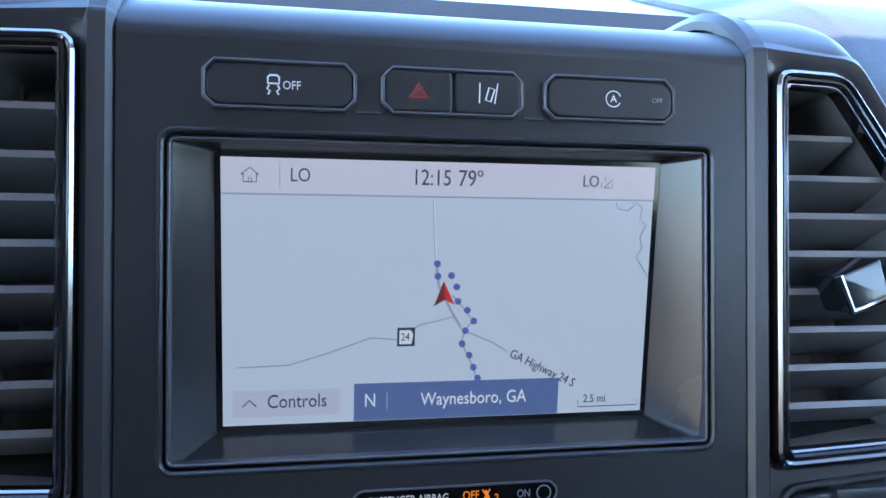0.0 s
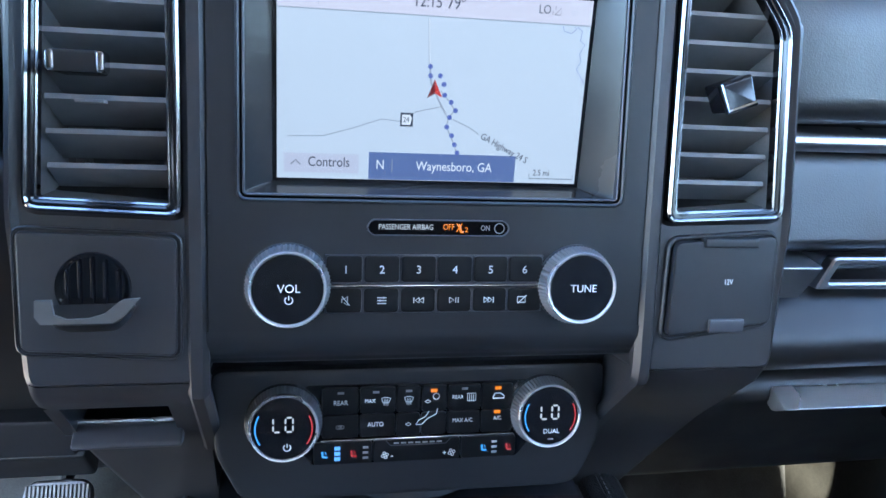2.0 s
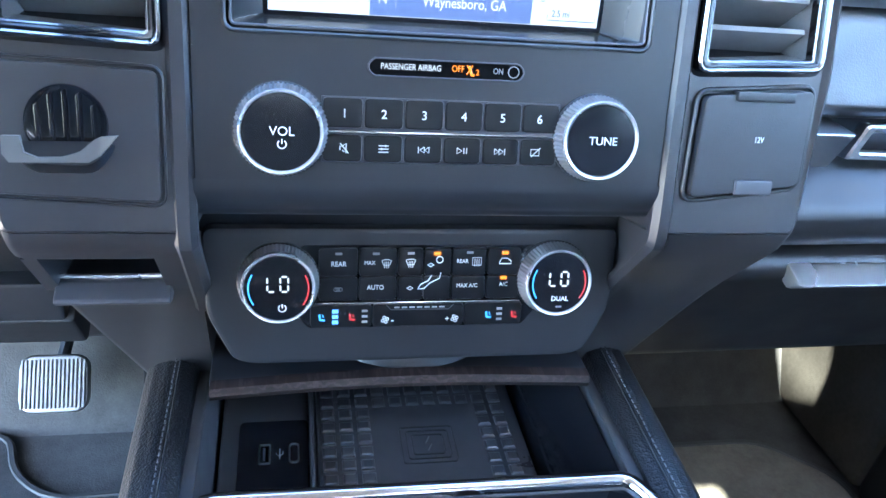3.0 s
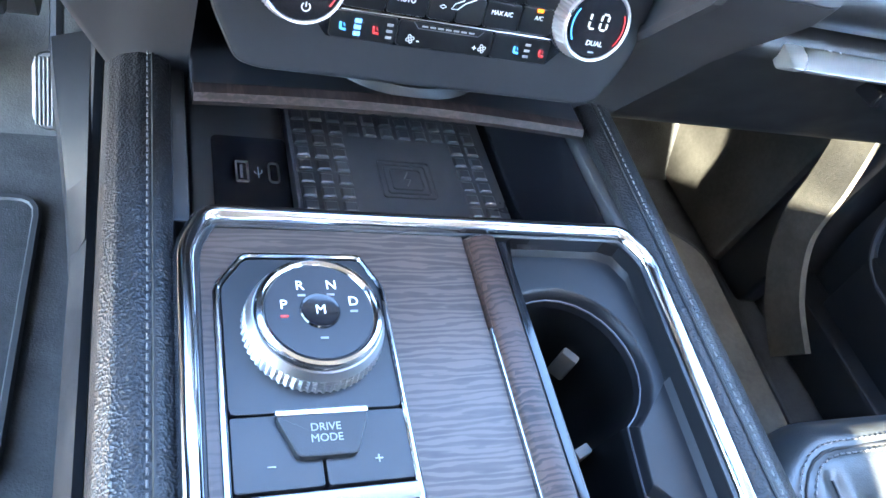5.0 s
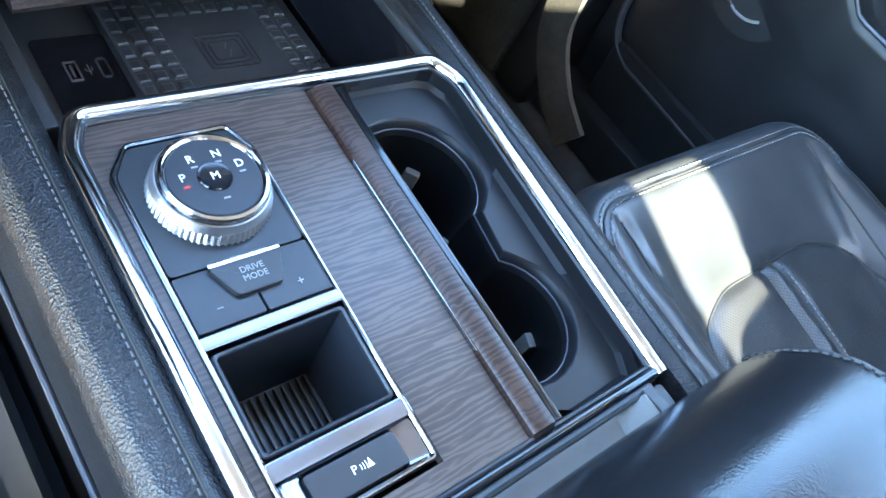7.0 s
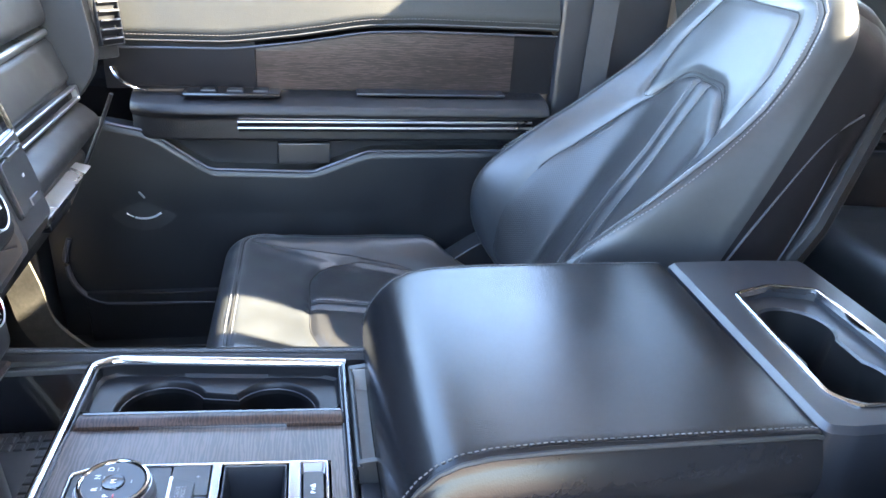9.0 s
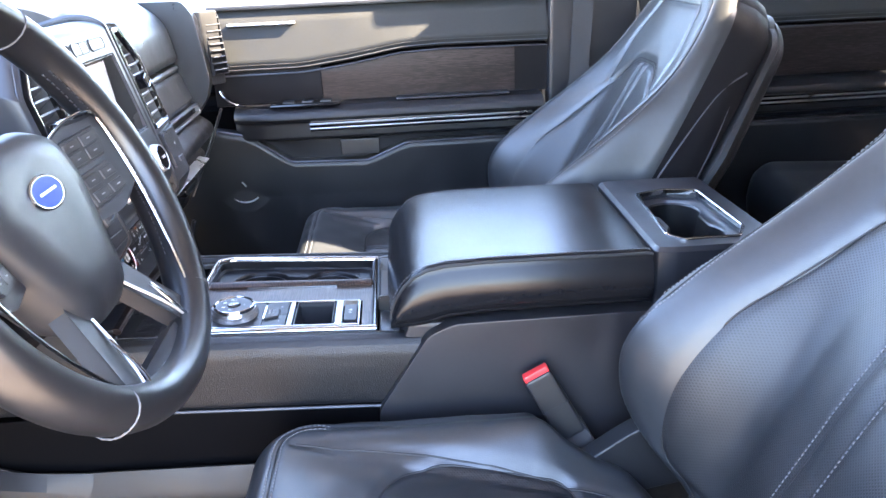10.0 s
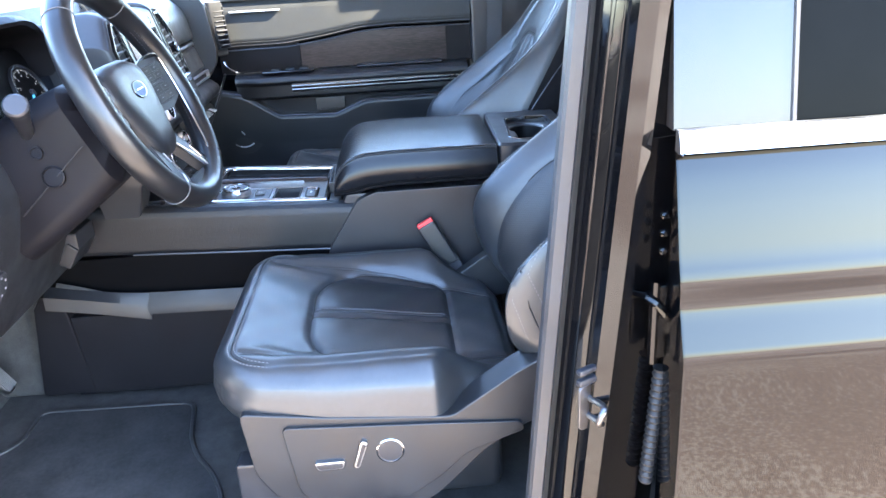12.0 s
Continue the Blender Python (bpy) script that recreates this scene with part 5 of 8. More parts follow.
# chrome frame round the veneer
FR_O = [(-0.1400, cl(-0.372)), (0.1310, cl(-0.372)), (0.1415, cl(-0.118)), (0.1270, cl(-0.093)), (-0.1270, cl(-0.090)), (-0.1390, cl(-0.115))]
fo = chamfered(FR_O, 0.010, 4)
P_ = inset(fo, 0.0050)
first = next(i for i in range(len(P_)) if P_[i][1] > cl(-0.36) and P_[i - 1][1] <= cl(-0.36))
FRAME_RUN = [p for p in P_[first:] + P_[:first] if p[1] > cl(-0.36)]
FRAME_RUN = [(FRAME_RUN[0][0] * 0.93, cl(-0.3690))] + FRAME_RUN + [(FRAME_RUN[-1][0], cl(-0.3690))]
part("chrome_frame", moved(sweep([V(x, y, 0.0006) for x, y in FRAME_RUN], 0.0056, 14, False, 1.25), CON), CHROME, con, "polished chrome frame")
part("frame_end", moved(sweep([V(0.1262, cl(-0.3665), 0.0), V(-0.1350, cl(-0.3665), 0.0)], 0.0048, 12, False, 1.1), CON), GLOSS, con, "gloss black rear edge of the frame")
part("frame_lip", moved(ring_plate(inset(fo, 0.0083), inset(fo, 0.0118), -0.010, 0.0020, 0.0008), CON), SMOOTH, con)
# veneer deck with openings: built of butted planks round the control island
deck = [(-0.1285, -0.1222, cl(-0.368), cl(-0.1025)), (-0.0378, 0.0150, cl(-0.368), cl(-0.1025)), (-0.1222, -0.0378, cl(-0.368), cl(-0.3475)), (-0.1222, -0.0378, cl(-0.1175), cl(-0.1025))]
corners = [[(-0.1222, cl(-0.1400)), (-0.1070, cl(-0.1178)), (-0.1222, cl(-0.1175))], [(-0.0378, cl(-0.1420)), (-0.0378, cl(-0.1175)), (-0.0485, cl(-0.1178))]]
part("veneer_deck", moved(join(*[box(a, b, c, d, -0.006, 0.0004) for a, b, c, d in deck], *[plate(t, -0.006, 0.0004) for t in corners]), CON), WOOD, con, "dark rippled wood veneer deck")
# sliding cover over the cup holders, parked at its left
lid = [(0.0160, -0.0040), (0.0160, 0.0040), (0.0190, 0.0075), (0.0250, 0.0088), (0.0310, 0.0075), (0.0345, 0.0030), (0.0350, -0.0060)]
rl = [[(x, y, z) for x, z in lid] for y in (cl(-0.3625), cl(-0.3600), cl(-0.1080), cl(-0.1050))]
rl[0] = [(x, y, z - 0.004) for x, y, z in rl[0]]
rl[-1] = [(x, y, z - 0.004) for x, y, z in rl[-1]]
cov = part("tambour_edge", moved(stack_of(rl), CON), WOOD_EDGE, con, "rolled wood edge of the cup holder cover")
part("cover_line", moved(box(0.0152, 0.0162, cl(-0.305), cl(-0.165), 0, 0.0034), CON), CHROME, cov, "thin chrome insert")
part("cover_side", moved(box(0.0349, 0.0405, cl(-0.3600), cl(-0.1080), -0.02, 0.0035, 0.001), CON), GLOSS, cov)

# control island
isl_o = chamfered([(-0.1220, cl(-0.3450)), (-0.0400, cl(-0.3450)), (-0.0380, cl(-0.1400)), (-0.0480, cl(-0.1190)), (-0.1080, cl(-0.1190)), (-0.1220, cl(-0.1380))], 0.004, 3)
part("island_rim", moved(ring_plate(isl_o, inset(isl_o, 0.0028), -0.006, 0.0036, 0.0010), CON), CHROME, con, "chrome rim of the control island")
part("cross_bar", moved(box(-0.1200, -0.0390, cl(-0.2480), cl(-0.2400), -0.006, 0.0034, 0.0012), CON), BAR, con, "silver cross bar")
part("cross_bar", moved(box(-0.1200, -0.0390, cl(-0.3190), cl(-0.3085), -0.006, 0.0034, 0.0012), CON), BAR, con, "silver cross bar")
shf = thing("rotary_shifter", "round silver gear dial on a black base in the console", "gear selector")
base = chamfered([(-0.1185, cl(-0.2045)), (-0.0412, cl(-0.2045)), (-0.0410, cl(-0.1400)), (-0.0495, cl(-0.1222)), (-0.1065, cl(-0.1222)), (-0.1185, cl(-0.1390))], 0.003, 2)
part("dial_base", moved(plate(base, -0.008, 0.0018, 0.0006), CON), BEZEL, shf, "black plastic base plate")
KC = CON @ Matrix.Translation((-0.0772, cl(-0.1625), -0.0030)) @ Matrix.Diagonal((0.965, 0.965, 0.90, 1))
part("dial_cone", moved(lathe([(0.0385, 0.0015), (0.0372, 0.0026), (0.0362, 0.0040), (0.0340, 0.0046)], 64), KC), BEZEL, shf, "dark cone under the dial")
n = 62
rings = []
for j in range(11):
    z, r = 0.0040 + 0.0102 * j / 10, 0.0350 - 0.0016 * j / 10
    cut = [0.00060 if i % 2 and j % 2 else -0.00050 for i in range(2 * n)]
    rings.append([((r + cut[i]) * math.cos(math.pi * i / n), (r + cut[i]) * math.sin(math.pi * i / n), z) for i in range(2 * n)])
part("dial_grip", moved(stack_of(rings, False, False), KC), DIAL_GRIP, shf, "finely milled silver grip", 8)
part("dial_collar", moved(lathe([(0.0338, 0.0140), (0.0333, 0.0148), (0.0316, 0.0192)], 72), KC), SILVER, shf, "smooth silver collar")
part("dial_lip", moved(lathe([(0.0308, 0.0190), (0.0310, 0.0215), (0.0298, 0.0240), (0.0280, 0.0245), (0.0265, 0.0236), (0.0258, 0.0222)], 72), KC), CHROME, shf, "bright chrome lip")
part("dial_face", moved(lathe([(0.0262, 0.0225), (0.0258, 0.0229), (0.0100, 0.0226), (0.0, 0.0226)], 64), KC), SMOOTH, shf, "black dial face")
part("dial_button", moved(lathe([(0.0098, 0.0222), (0.0098, 0.0232), (0.0092, 0.0240), (0.0078, 0.0236), (0.0, 0.0236)], 40), KC), GLOSS, shf, "round M button")
for s, x, y, sz in (("P", -0.0172, 0.0030, 0.0072), ("R", -0.0085, 0.0138, 0.0072), ("N", 0.0070, 0.0142, 0.0072), ("D", 0.0168, 0.0048, 0.0072), ("M", 0.0, -0.0003, 0.0068)):
    lettering(s, sz, KC @ Matrix.Translation((x, y, 0.0242 if s == "M" else 0.0233)), MARK, shf)
for x, y, m_ in ((-0.0172, -0.0030, LIT_RED), (-0.0080, 0.0086, MARK_GREY), (0.0062, 0.0090, MARK_GREY), (0.0165, -0.0005, MARK_GREY), (0.0002, -0.0150, MARK_GREY)):
    part("gear_lamp", moved(box(x - 0.0018, x + 0.0018, y - 0.0005, y + 0.0005, 0.0224, 0.0233), KC), m_, shf, "red park lamp" if m_ is LIT_RED else "")
dm = thing("drive_mode_keys", "black keys for drive mode, plus and minus", "keys")
for a, b, s in ((-0.1185, -0.0812, "−"), (-0.0800, -0.0412, "+")):
    part("shift_key", moved(plate(chamfered([(a, cl(-0.2385)), (b, cl(-0.2385)), (b, cl(-0.2055)), (a, cl(-0.2055))], 0.0015, 2), -0.006, 0.0022, 0.0008), CON), BEZEL, dm)
    lettering(s, 0.0075, CON @ Matrix.Translation(((a + b) / 2 + (-0.003 if s != "+" else 0.004), cl(-0.2290), 0.0025)), MARK_GREY, dm)
part("mode_key", moved(plate(chamfered([(-0.0920, cl(-0.2270)), (-0.0660, cl(-0.2270)), (-0.0585, cl(-0.2070)), (-0.1005, cl(-0.2070))], 0.003, 3), -0.004, 0.0058, 0.0014), CON), PLASTIC, dm, "raised drive mode key")
part("mode_key_trim", moved(box(-0.1000, -0.0590, cl(-0.2080), cl(-0.2050), 0.001, 0.0062, 0.0006), CON), CHROME, dm, "chrome front edge")
for s, y in (("DRIVE", -0.2140), ("MODE", -0.2190)):
    lettering(s, 0.0050, CON @ Matrix.Translation((-0.0790, cl(y), 0.0060)), MARK_GREY, dm)


def well(parent, m, pts, depth, taper, mat, name, label=""):
    """An open bin below an outline."""
    rings = [[(x, y, z) for x, y in inset(pts, k)] for z, k in ((0.0, 0.0), (-0.004, 0.0008), (-depth, taper))]
    return part(name, moved(stack_of(rings, False, True), m), mat, parent, label)


cub = thing("console_cubby", "square black storage bin with a ribbed rubber floor", "bin")
co = chamfered([(-0.1190, cl(-0.3070)), (-0.0432, cl(-0.3070)), (-0.0425, cl(-0.2500)), (-0.1185, cl(-0.2500))], 0.003, 3)
part("bin_rim", moved(ring_plate(co, inset(co, 0.0024), -0.006, 0.0028, 0.0008), CON), SMOOTH, cub)
well(cub, CON, inset(co, 0.0024), 0.062, 0.006, SMOOTH, "bin_wall", "smooth black bin wall")
for k in range(12):
    x = -0.1080 + 0.0050 * k
    part("rubber_rib", moved(box(x - 0.0013, x + 0.0013, cl(-0.2980), cl(-0.2600), -0.0612, -0.0585, 0.0006), CON), PLASTIC, cub)
pk = thing("park_aid_key", "black parking sensor key in a chrome surround", "key")
po = chamfered([(-0.1190, cl(-0.3430)), (-0.0430, cl(-0.3430)), (-0.0430, cl(-0.3190)), (-0.1190, cl(-0.3190))], 0.004, 3)
pi = chamfered([(-0.1080, cl(-0.3405)), (-0.0545, cl(-0.3405)), (-0.0545, cl(-0.3210)), (-0.1080, cl(-0.3210))], 0.003, 3)
part("key_bezel", moved(ring_plate(po, pi, -0.006, 0.0034, 0.0010, 0.0010), CON), BAR, pk, "polished chrome surround")
part("key_cap", moved(plate(inset(pi, 0.0006), -0.006, 0.0032, 0.0012), CON), BEZEL, pk, "black key cap")
lettering("P", 0.0062, CON @ Matrix.Translation((-0.0832, cl(-0.3305), 0.0036)), MARK, pk)
for k in range(3):
    part("printed_mark", moved(sweep([V(-0.0800 + 0.0016 * k + 0.0006 * math.cos(radians(a)), cl(-0.3305) + (0.0016 + 0.0004 * k) * math.sin(radians(a)), 0.0034) for a in range(-60, 61, 30)], 0.00025, 4), CON), MARK, pk)
part("printed_mark", moved(plate([(-0.0758, cl(-0.3325)), (-0.0725, cl(-0.3325)), (-0.0742, cl(-0.3278))], 0.003, 0.0036), CON), MARK, pk)

# cup holder trough
cup = thing("cup_holder", "double cup holder with soft grip pads in the console", "cup holder")
TR = chamfered([(0.0405, cl(-0.3600)), (0.1190, cl(-0.3600)), (0.1285, cl(-0.1210)), (0.1180, cl(-0.1040)), (0.0405, cl(-0.1040))], 0.006, 3)
C1, C2, CR = V(0.0700, cl(-0.1775)), V(0.0650, cl(-0.2910)), 0.0455


def cup_shape(k):
    """Outline of the two joined cups with a waist, anticlockwise."""
    out = []
    for c, a0, a1 in ((C1, -58, 238), (C2, 122, 418)):
        for i in range(25):
            a = radians(a0 + (a1 - a0) * i / 24)
            out.append((max(c.x + (CR + k) * math.cos(a), 0.0412), c.y + (CR + k) * math.sin(a)))
    return out


def match(pts, n):
    """Resample a closed outline to n points that start at its lowest angle round the middle."""
    P = [Vector(p) for p in pts]
    ln = [0.0]
    for a, b in zip(P, P[1:] + P[:1]):
        ln.append(ln[-1] + (b - a).length)
    out, tot = [], ln[-1]
    for k in range(n):
        s = tot * k / n
        i = max(j for j in range(len(P)) if ln[j] <= s + 1e-9)
        t = (s - ln[i]) / max(ln[i + 1] - ln[i], 1e-9)
        q = P[i].lerp(P[(i + 1) % len(P)], t)
        out.append((q.x, q.y))
    return out


inner = cup_shape(0)
mid = Vector((0.0700, cl(-0.2345)))
outer = []
for x, y in inner:
    d = Vector((x, y)) - mid
    best = 9.0
    for a, b in zip(TR, TR[1:] + TR[:1]):
        a, b = Vector(a), Vector(b)
        e = b - a
        den = d.x * e.y - d.y * e.x
        if abs(den) > 1e-12:
            t = ((a.x - mid.x) * e.y - (a.y - mid.y) * e.x) / den
            s = ((a.x - mid.x) * d.y - (a.y - mid.y) * d.x) / den
            if t > 0 and -1e-6 <= s <= 1 + 1e-6:
                best = min(best, t)
    outer.append((mid.x + d.x * best, mid.y + d.y * best))
rings = [[(x, y, 0.001) for x, y in outer], [(x, y, -0.009) for x, y in outer], [((x * 0.9 + a * 0.1), (y * 0.9 + b * 0.1), -0.0125) for (x, y), (a, b) in zip(outer, inner)]]
rings += [[(x, y, z) for x, y in cup_shape(k)] for z, k in ((-0.0135, 0.0042), (-0.0140, 0.0030), (-0.0152, 0.0018), (-0.0175, 0.0005), (-0.0205, -0.0008), (-0.026, -0.002))]
part("trough", moved(stack_of(rings, False, False), CON), TROUGH, cup, "satin black trough sloping into the cups")
rings = [[(x, y, z) for x, y in cup_shape(k)] for z, k in ((-0.026, -0.002), (-0.105, -0.007))]
# bright ring imitates the highlight line round both cups
part("cup_lip", moved(sweep([V(x, y, -0.0205) for x, y in cup_shape(-0.0008)], 0.0007, 6, True), CON), SATIN, cup, "satin ring painted as the cup rim's highlight")
part("cup_wall", moved(stack_of(rings, False, True), CON), CUP_BLACK, cup, "black cup wall")
for c, angs in ((C1, (42, -68)), (C2, (112, -18))):
    for a in angs:
        m_ = CON @ Matrix.Translation((c.x, c.y, -0.066)) @ Matrix.Rotation(radians(a), 4, "Z")
        part("grip_pad", moved(box(CR - 0.010, CR - 0.0035, -0.0058, 0.0058, -0.012, 0.012, 0.0015), m_), PAD_GREY, cup, "grey sprung grip pad")
for c in (C1, C2):
    for k in range(7):
        x = c.x - 0.024 + 0.008 * k
        h = math.sqrt(max(0.030 ** 2 - (x - c.x) ** 2, 0.00002))
        part("floor_rib", moved(box(x - 0.0012, x + 0.0012, c.y - h, c.y + h, -0.1055, -0.1025), CON), RUBBER, cup)

# charging tray under the dash
tray = thing("charging_tray", "open tray with rubber charging mat and sockets", "tray")
part("tray_floor", box(-0.125, 0.125, -0.098, 0.095, -0.318, -0.312, 0.002), TRAY, tray)
part("tray_back", extruded([(0.085, -0.312), (0.100, -0.20), (0.115, -0.20), (0.115, -0.318)], "x", -0.13, 0.13), TRAY, tray)
for sx in (-1, 1):
    part("tray_cheek", extruded([(sx * 0.125, -0.318), (sx * 0.139, -0.318), (sx * 0.139, -0.250), (sx * 0.1300, -0.250)], "y", -0.095, 0.10, 0.002), TRAY, tray)
part("tray_front", extruded([(-0.100, -0.318), (-0.090, -0.318), (-0.094, -0.250), (-0.104, -0.250)], "x", -0.13, 0.13, 0.001), TRAY, tray)
part("socket_block", extruded([(-0.086, -0.312), (-0.082, -0.296), (0.070, -0.288), (0.075, -0.312)], "x", -0.124, -0.0640, 0.003), TRAY, tray, "dark socket block")
UM = Matrix.Translation((-0.0855, -0.0155, -0.2925)) @ Matrix.Rotation(math.atan(0.008 / 0.152), 4, "X")
part("socket_plate", moved(plate(rrect(-0.026, 0.021, -0.043, 0.030, 0.004), -0.001, 0.0012, 0.0005), UM), GLOSS, tray, "gloss socket plate")
for a, b, r in ((-0.0125, -0.0045, 0.0008), (0.0075, 0.0145, 0.0028)):
    part("socket", moved(ring_plate(rrect(a, b, -0.009, 0.008, r), inset(rrect(a, b, -0.009, 0.008, r), 0.0011), 0, 0.0022), UM), SILVER, tray, "silver charging socket")
part("socket_tongue", moved(box(-0.0096, -0.0080, -0.0060, 0.0050, 0.0008, 0.0016), UM), SATIN, tray)
part("printed_mark", moved(join(sweep([V(0.0015, -0.0050, 0.0014), V(0.0015, 0.0040, 0.0014)], 0.0003, 4), sweep([V(-0.0008, 0.0005, 0.0014), V(-0.0008, -0.0008, 0.0014), V(0.0015, -0.0026, 0.0014), V(0.0036, -0.0006, 0.0014), V(0.0036, 0.0016, 0.0014)], 0.0003, 4)), UM), MARK_GREY, tray, "printed fork mark")
part("divider", box(-0.0640, -0.0610, -0.090, 0.075, -0.312, -0.284, 0.001), SATIN, tray, "thin satin divider")
mat_top = -0.303
part("mat_bed", box(-0.058, 0.094, -0.090, 0.080, -0.312, mat_top, 0.002), MAT_RUBBER, tray, "black rubber charging mat")
for i in range(11):
    for j in range(13):
        x, y = -0.0500 + 0.0130 * i, -0.0820 + 0.0125 * j
        if -0.018 < x < 0.056 and -0.045 < y < 0.040:
            continue
        part("mat_stud", stack_of([[(x + sx * (0.0050 - k), y + sy * (0.0048 - k), mat_top + z) for sx, sy in ((-1, -1), (1, -1), (1, 1), (-1, 1))] for z, k in ((-0.0005, 0.0), (0.0012, 0.0005), (0.0020, 0.0016))], False), MAT_RUBBER, tray, "", 20)
for k in range(3):
    q = rrect(0.0210 - 0.012 - 0.004 * k, 0.0210 + 0.012 + 0.004 * k, -0.003 - 0.010 - 0.004 * k, -0.003 + 0.010 + 0.004 * k, 0.003)
    part("mat_ring", moved(ring_plate(q, inset(q, 0.0008), mat_top - 0.001, mat_top + 0.0008), Matrix()), PLASTIC_GREY, tray)
part("mat_mark", sweep([V(0.0225, 0.004, mat_top + 0.0008), V(0.0190, -0.003, mat_top + 0.0008), V(0.0235, -0.0035, mat_top + 0.0008), V(0.0200, -0.010, mat_top + 0.0008)], 0.0005, 4), PAD_GREY, tray)
part("side_pocket", extruded([(0.097, -0.312), (0.124, -0.312), (0.128, -0.255), (0.104, -0.300)], "y", -0.09, 0.09, 0.001), GLOSS, tray)
# veneer ledge over the tray
led = thing("wood_ledge", "thin wood veneer ledge under the climate pod", "trim")
bow = [(-0.127 + 0.254 * k / 16, -0.012 + 0.002 * math.sin(math.pi * k / 16)) for k in range(17)]
prof = [(0.004, -0.0050), (-0.003, -0.0040), (-0.0045, 0.000), (-0.002, 0.0042), (0.006, 0.0046), (0.008, -0.0050)]
part("ledge_top", stack_of([[(x, y + a, -0.2385 + 0.004 * math.sin(math.pi * k / 16) + b) for a, b in prof] for k, (x, y) in enumerate(bow)]), WOOD_LONG, led, "grey-brown veneer edge")
part("ledge_shelf", box(-0.128, 0.128, -0.006, 0.10, -0.2420, -0.2345, 0.002), SMOOTH, led, "dark shelf behind the veneer edge")
part("ledge_hump", moved(lathe([(0.060, 0.0), (0.056, 0.006), (0.0, 0.010)], 40), Matrix.Translation((0.005, 0.045, -0.232)) @ Matrix.Diagonal((1, 0.8, 1, 1))), SMOOTH, led)

# ---- armrest and rear end
arm = thing("armrest", "padded black leather armrest lid with stitched edges", "armrest")


def armrest_ring(y, top, bot, xl, xr, r):
    return [(x, y, z) for x, z in rrect(xl, xr, bot, top, r, 6)]


ys = [(-0.396, -0.230, -0.240, 0.003), (-0.398, -0.214, -0.242, 0.006), (-0.404, -0.194, -0.242, 0.007), (-0.413, -0.177, -0.242, 0.008), (-0.426, -0.1630, -0.242, 0.008), (-0.443, -0.1545, -0.240, 0.008), (-0.468, -0.1500, -0.232, 0.008),
      (-0.52, -0.1480, -0.228, 0.008), (-0.65, -0.1490, -0.228, 0.008), (-0.740, -0.1505, -0.228, 0.008), (-0.748, -0.1525, -0.228, 0.006)]


def bowed(p):
    """The lid's nose swells forward towards its foot."""
    x, y, z = p
    return V(x, y + 0.009 * smooth_step(-0.50, -0.42, y) * smooth_step(-0.150, -0.215, z) * (1 - 0.4 * ((x + 0.007) / 0.166) ** 2), z)


def lid_rows():
    fine = []
    for (a, b) in zip(ys, ys[1:]):
        fine += [tuple(p * (1 - t) + q * t for p, q in zip(a, b)) for t in (0, 0.5)]
    return fine + [ys[-1]]


def lid_ring(y, t, b, r):
    out, P = [], armrest_ring(y, t, b, -0.172, 0.158, min(r, (t - b) * 0.45))
    for i, (a, c) in enumerate(zip(P, P[1:] + P[:1])):
        n = {6: 40, 20: 40, 13: 12, 27: 12}.get(i, 1)
        for k in range(n):
            q = Vector(a).lerp(Vector(c), k / n)
            bulge = 0.011 * math.sin(math.pi * min(max((q.z - b) / (t - r - b), 0), 1)) * (1 if i in (13, 27) else 0) * smooth_step(0.02, 0.05, t - b)
            out.append(bowed((q.x + (bulge if i == 27 else -bulge), q.y, q.z)))
    return out


part("lid", stack_of([lid_ring(*row) for row in lid_rows()]), LID_HIDE, arm, "soft black leather lid")
for sx in (-1, 1):
    def corner(y, t, b, r, sx=sx):
        r = min(r, (t - b) * 0.45)
        return bowed((-0.172 + r * 0.29 if sx < 0 else 0.158 - r * 0.29, y, t - r * 0.29))
    line = [corner(*row) for row in lid_rows()[1:]]
    part("seam_line", sweep([p + V(sx * 0.0012, 0, -0.0020) for p in spline(line, 3)], 0.0022, 6), SEAM, arm)
    stitches([p + V(-sx * 0.0055, 0.0006, 0.0026) for p in spline(line, 4)], 0.0055, 0.0012, (0, 0.3, 0.9), THREAD_DARK, arm)
# thin gloss plate whose dark colour stands in for the pocket's shade
PK = [(-0.052, -0.2330), (0.078, -0.2330), (0.070, -0.2120), (0.056, -0.2020), (-0.030, -0.2020), (-0.044, -0.2120)]
part("pocket_shade", stack_of([[(x, -0.3895 + 0.004 * ((x - 0.013) / 0.07) ** 2 * -1 - (z + 0.2330) * 0.42 + d, z) for x, z in chamfered(PK, 0.006, 3)] for d in (-0.004, 0.0006)]), GLOSS, arm, "dark plate painted as the pull pocket's shade in the lid's nose")
lat = thing("latch_tray", "grey moulded latch tray in front of the armrest", "tray")
part("tray_shell", box(-0.150, 0.130, -0.402, -0.3725, -0.276, -0.264, 0.003), PLASTIC_GREY, lat)
part("tray_floor", extruded([(-0.3740, -0.2550), (-0.3740, -0.2640), (-0.4120, -0.2680), (-0.4120, -0.2590)], "x", -0.060, 0.086, 0.0008), PAD_GREY, lat, "smooth grey sloping floor")
part("tray_slope", extruded([(0.070, -0.2580), (0.0860, -0.2400), (0.0890, -0.2400), (0.0890, -0.2600)], "y", -0.412, -0.3745, 0.0008), PAD_GREY, lat, "sloping end of the tray")
for x0, x1 in ((-0.066, -0.060), (0.088, 0.096)):
    part("tray_end", extruded([(-0.3720, -0.2400), (-0.3720, -0.2640), (-0.4120, -0.2680), (-0.4120, -0.2350)], "x", x0, x1, 0.0008), PLASTIC, lat, "dark end wall")
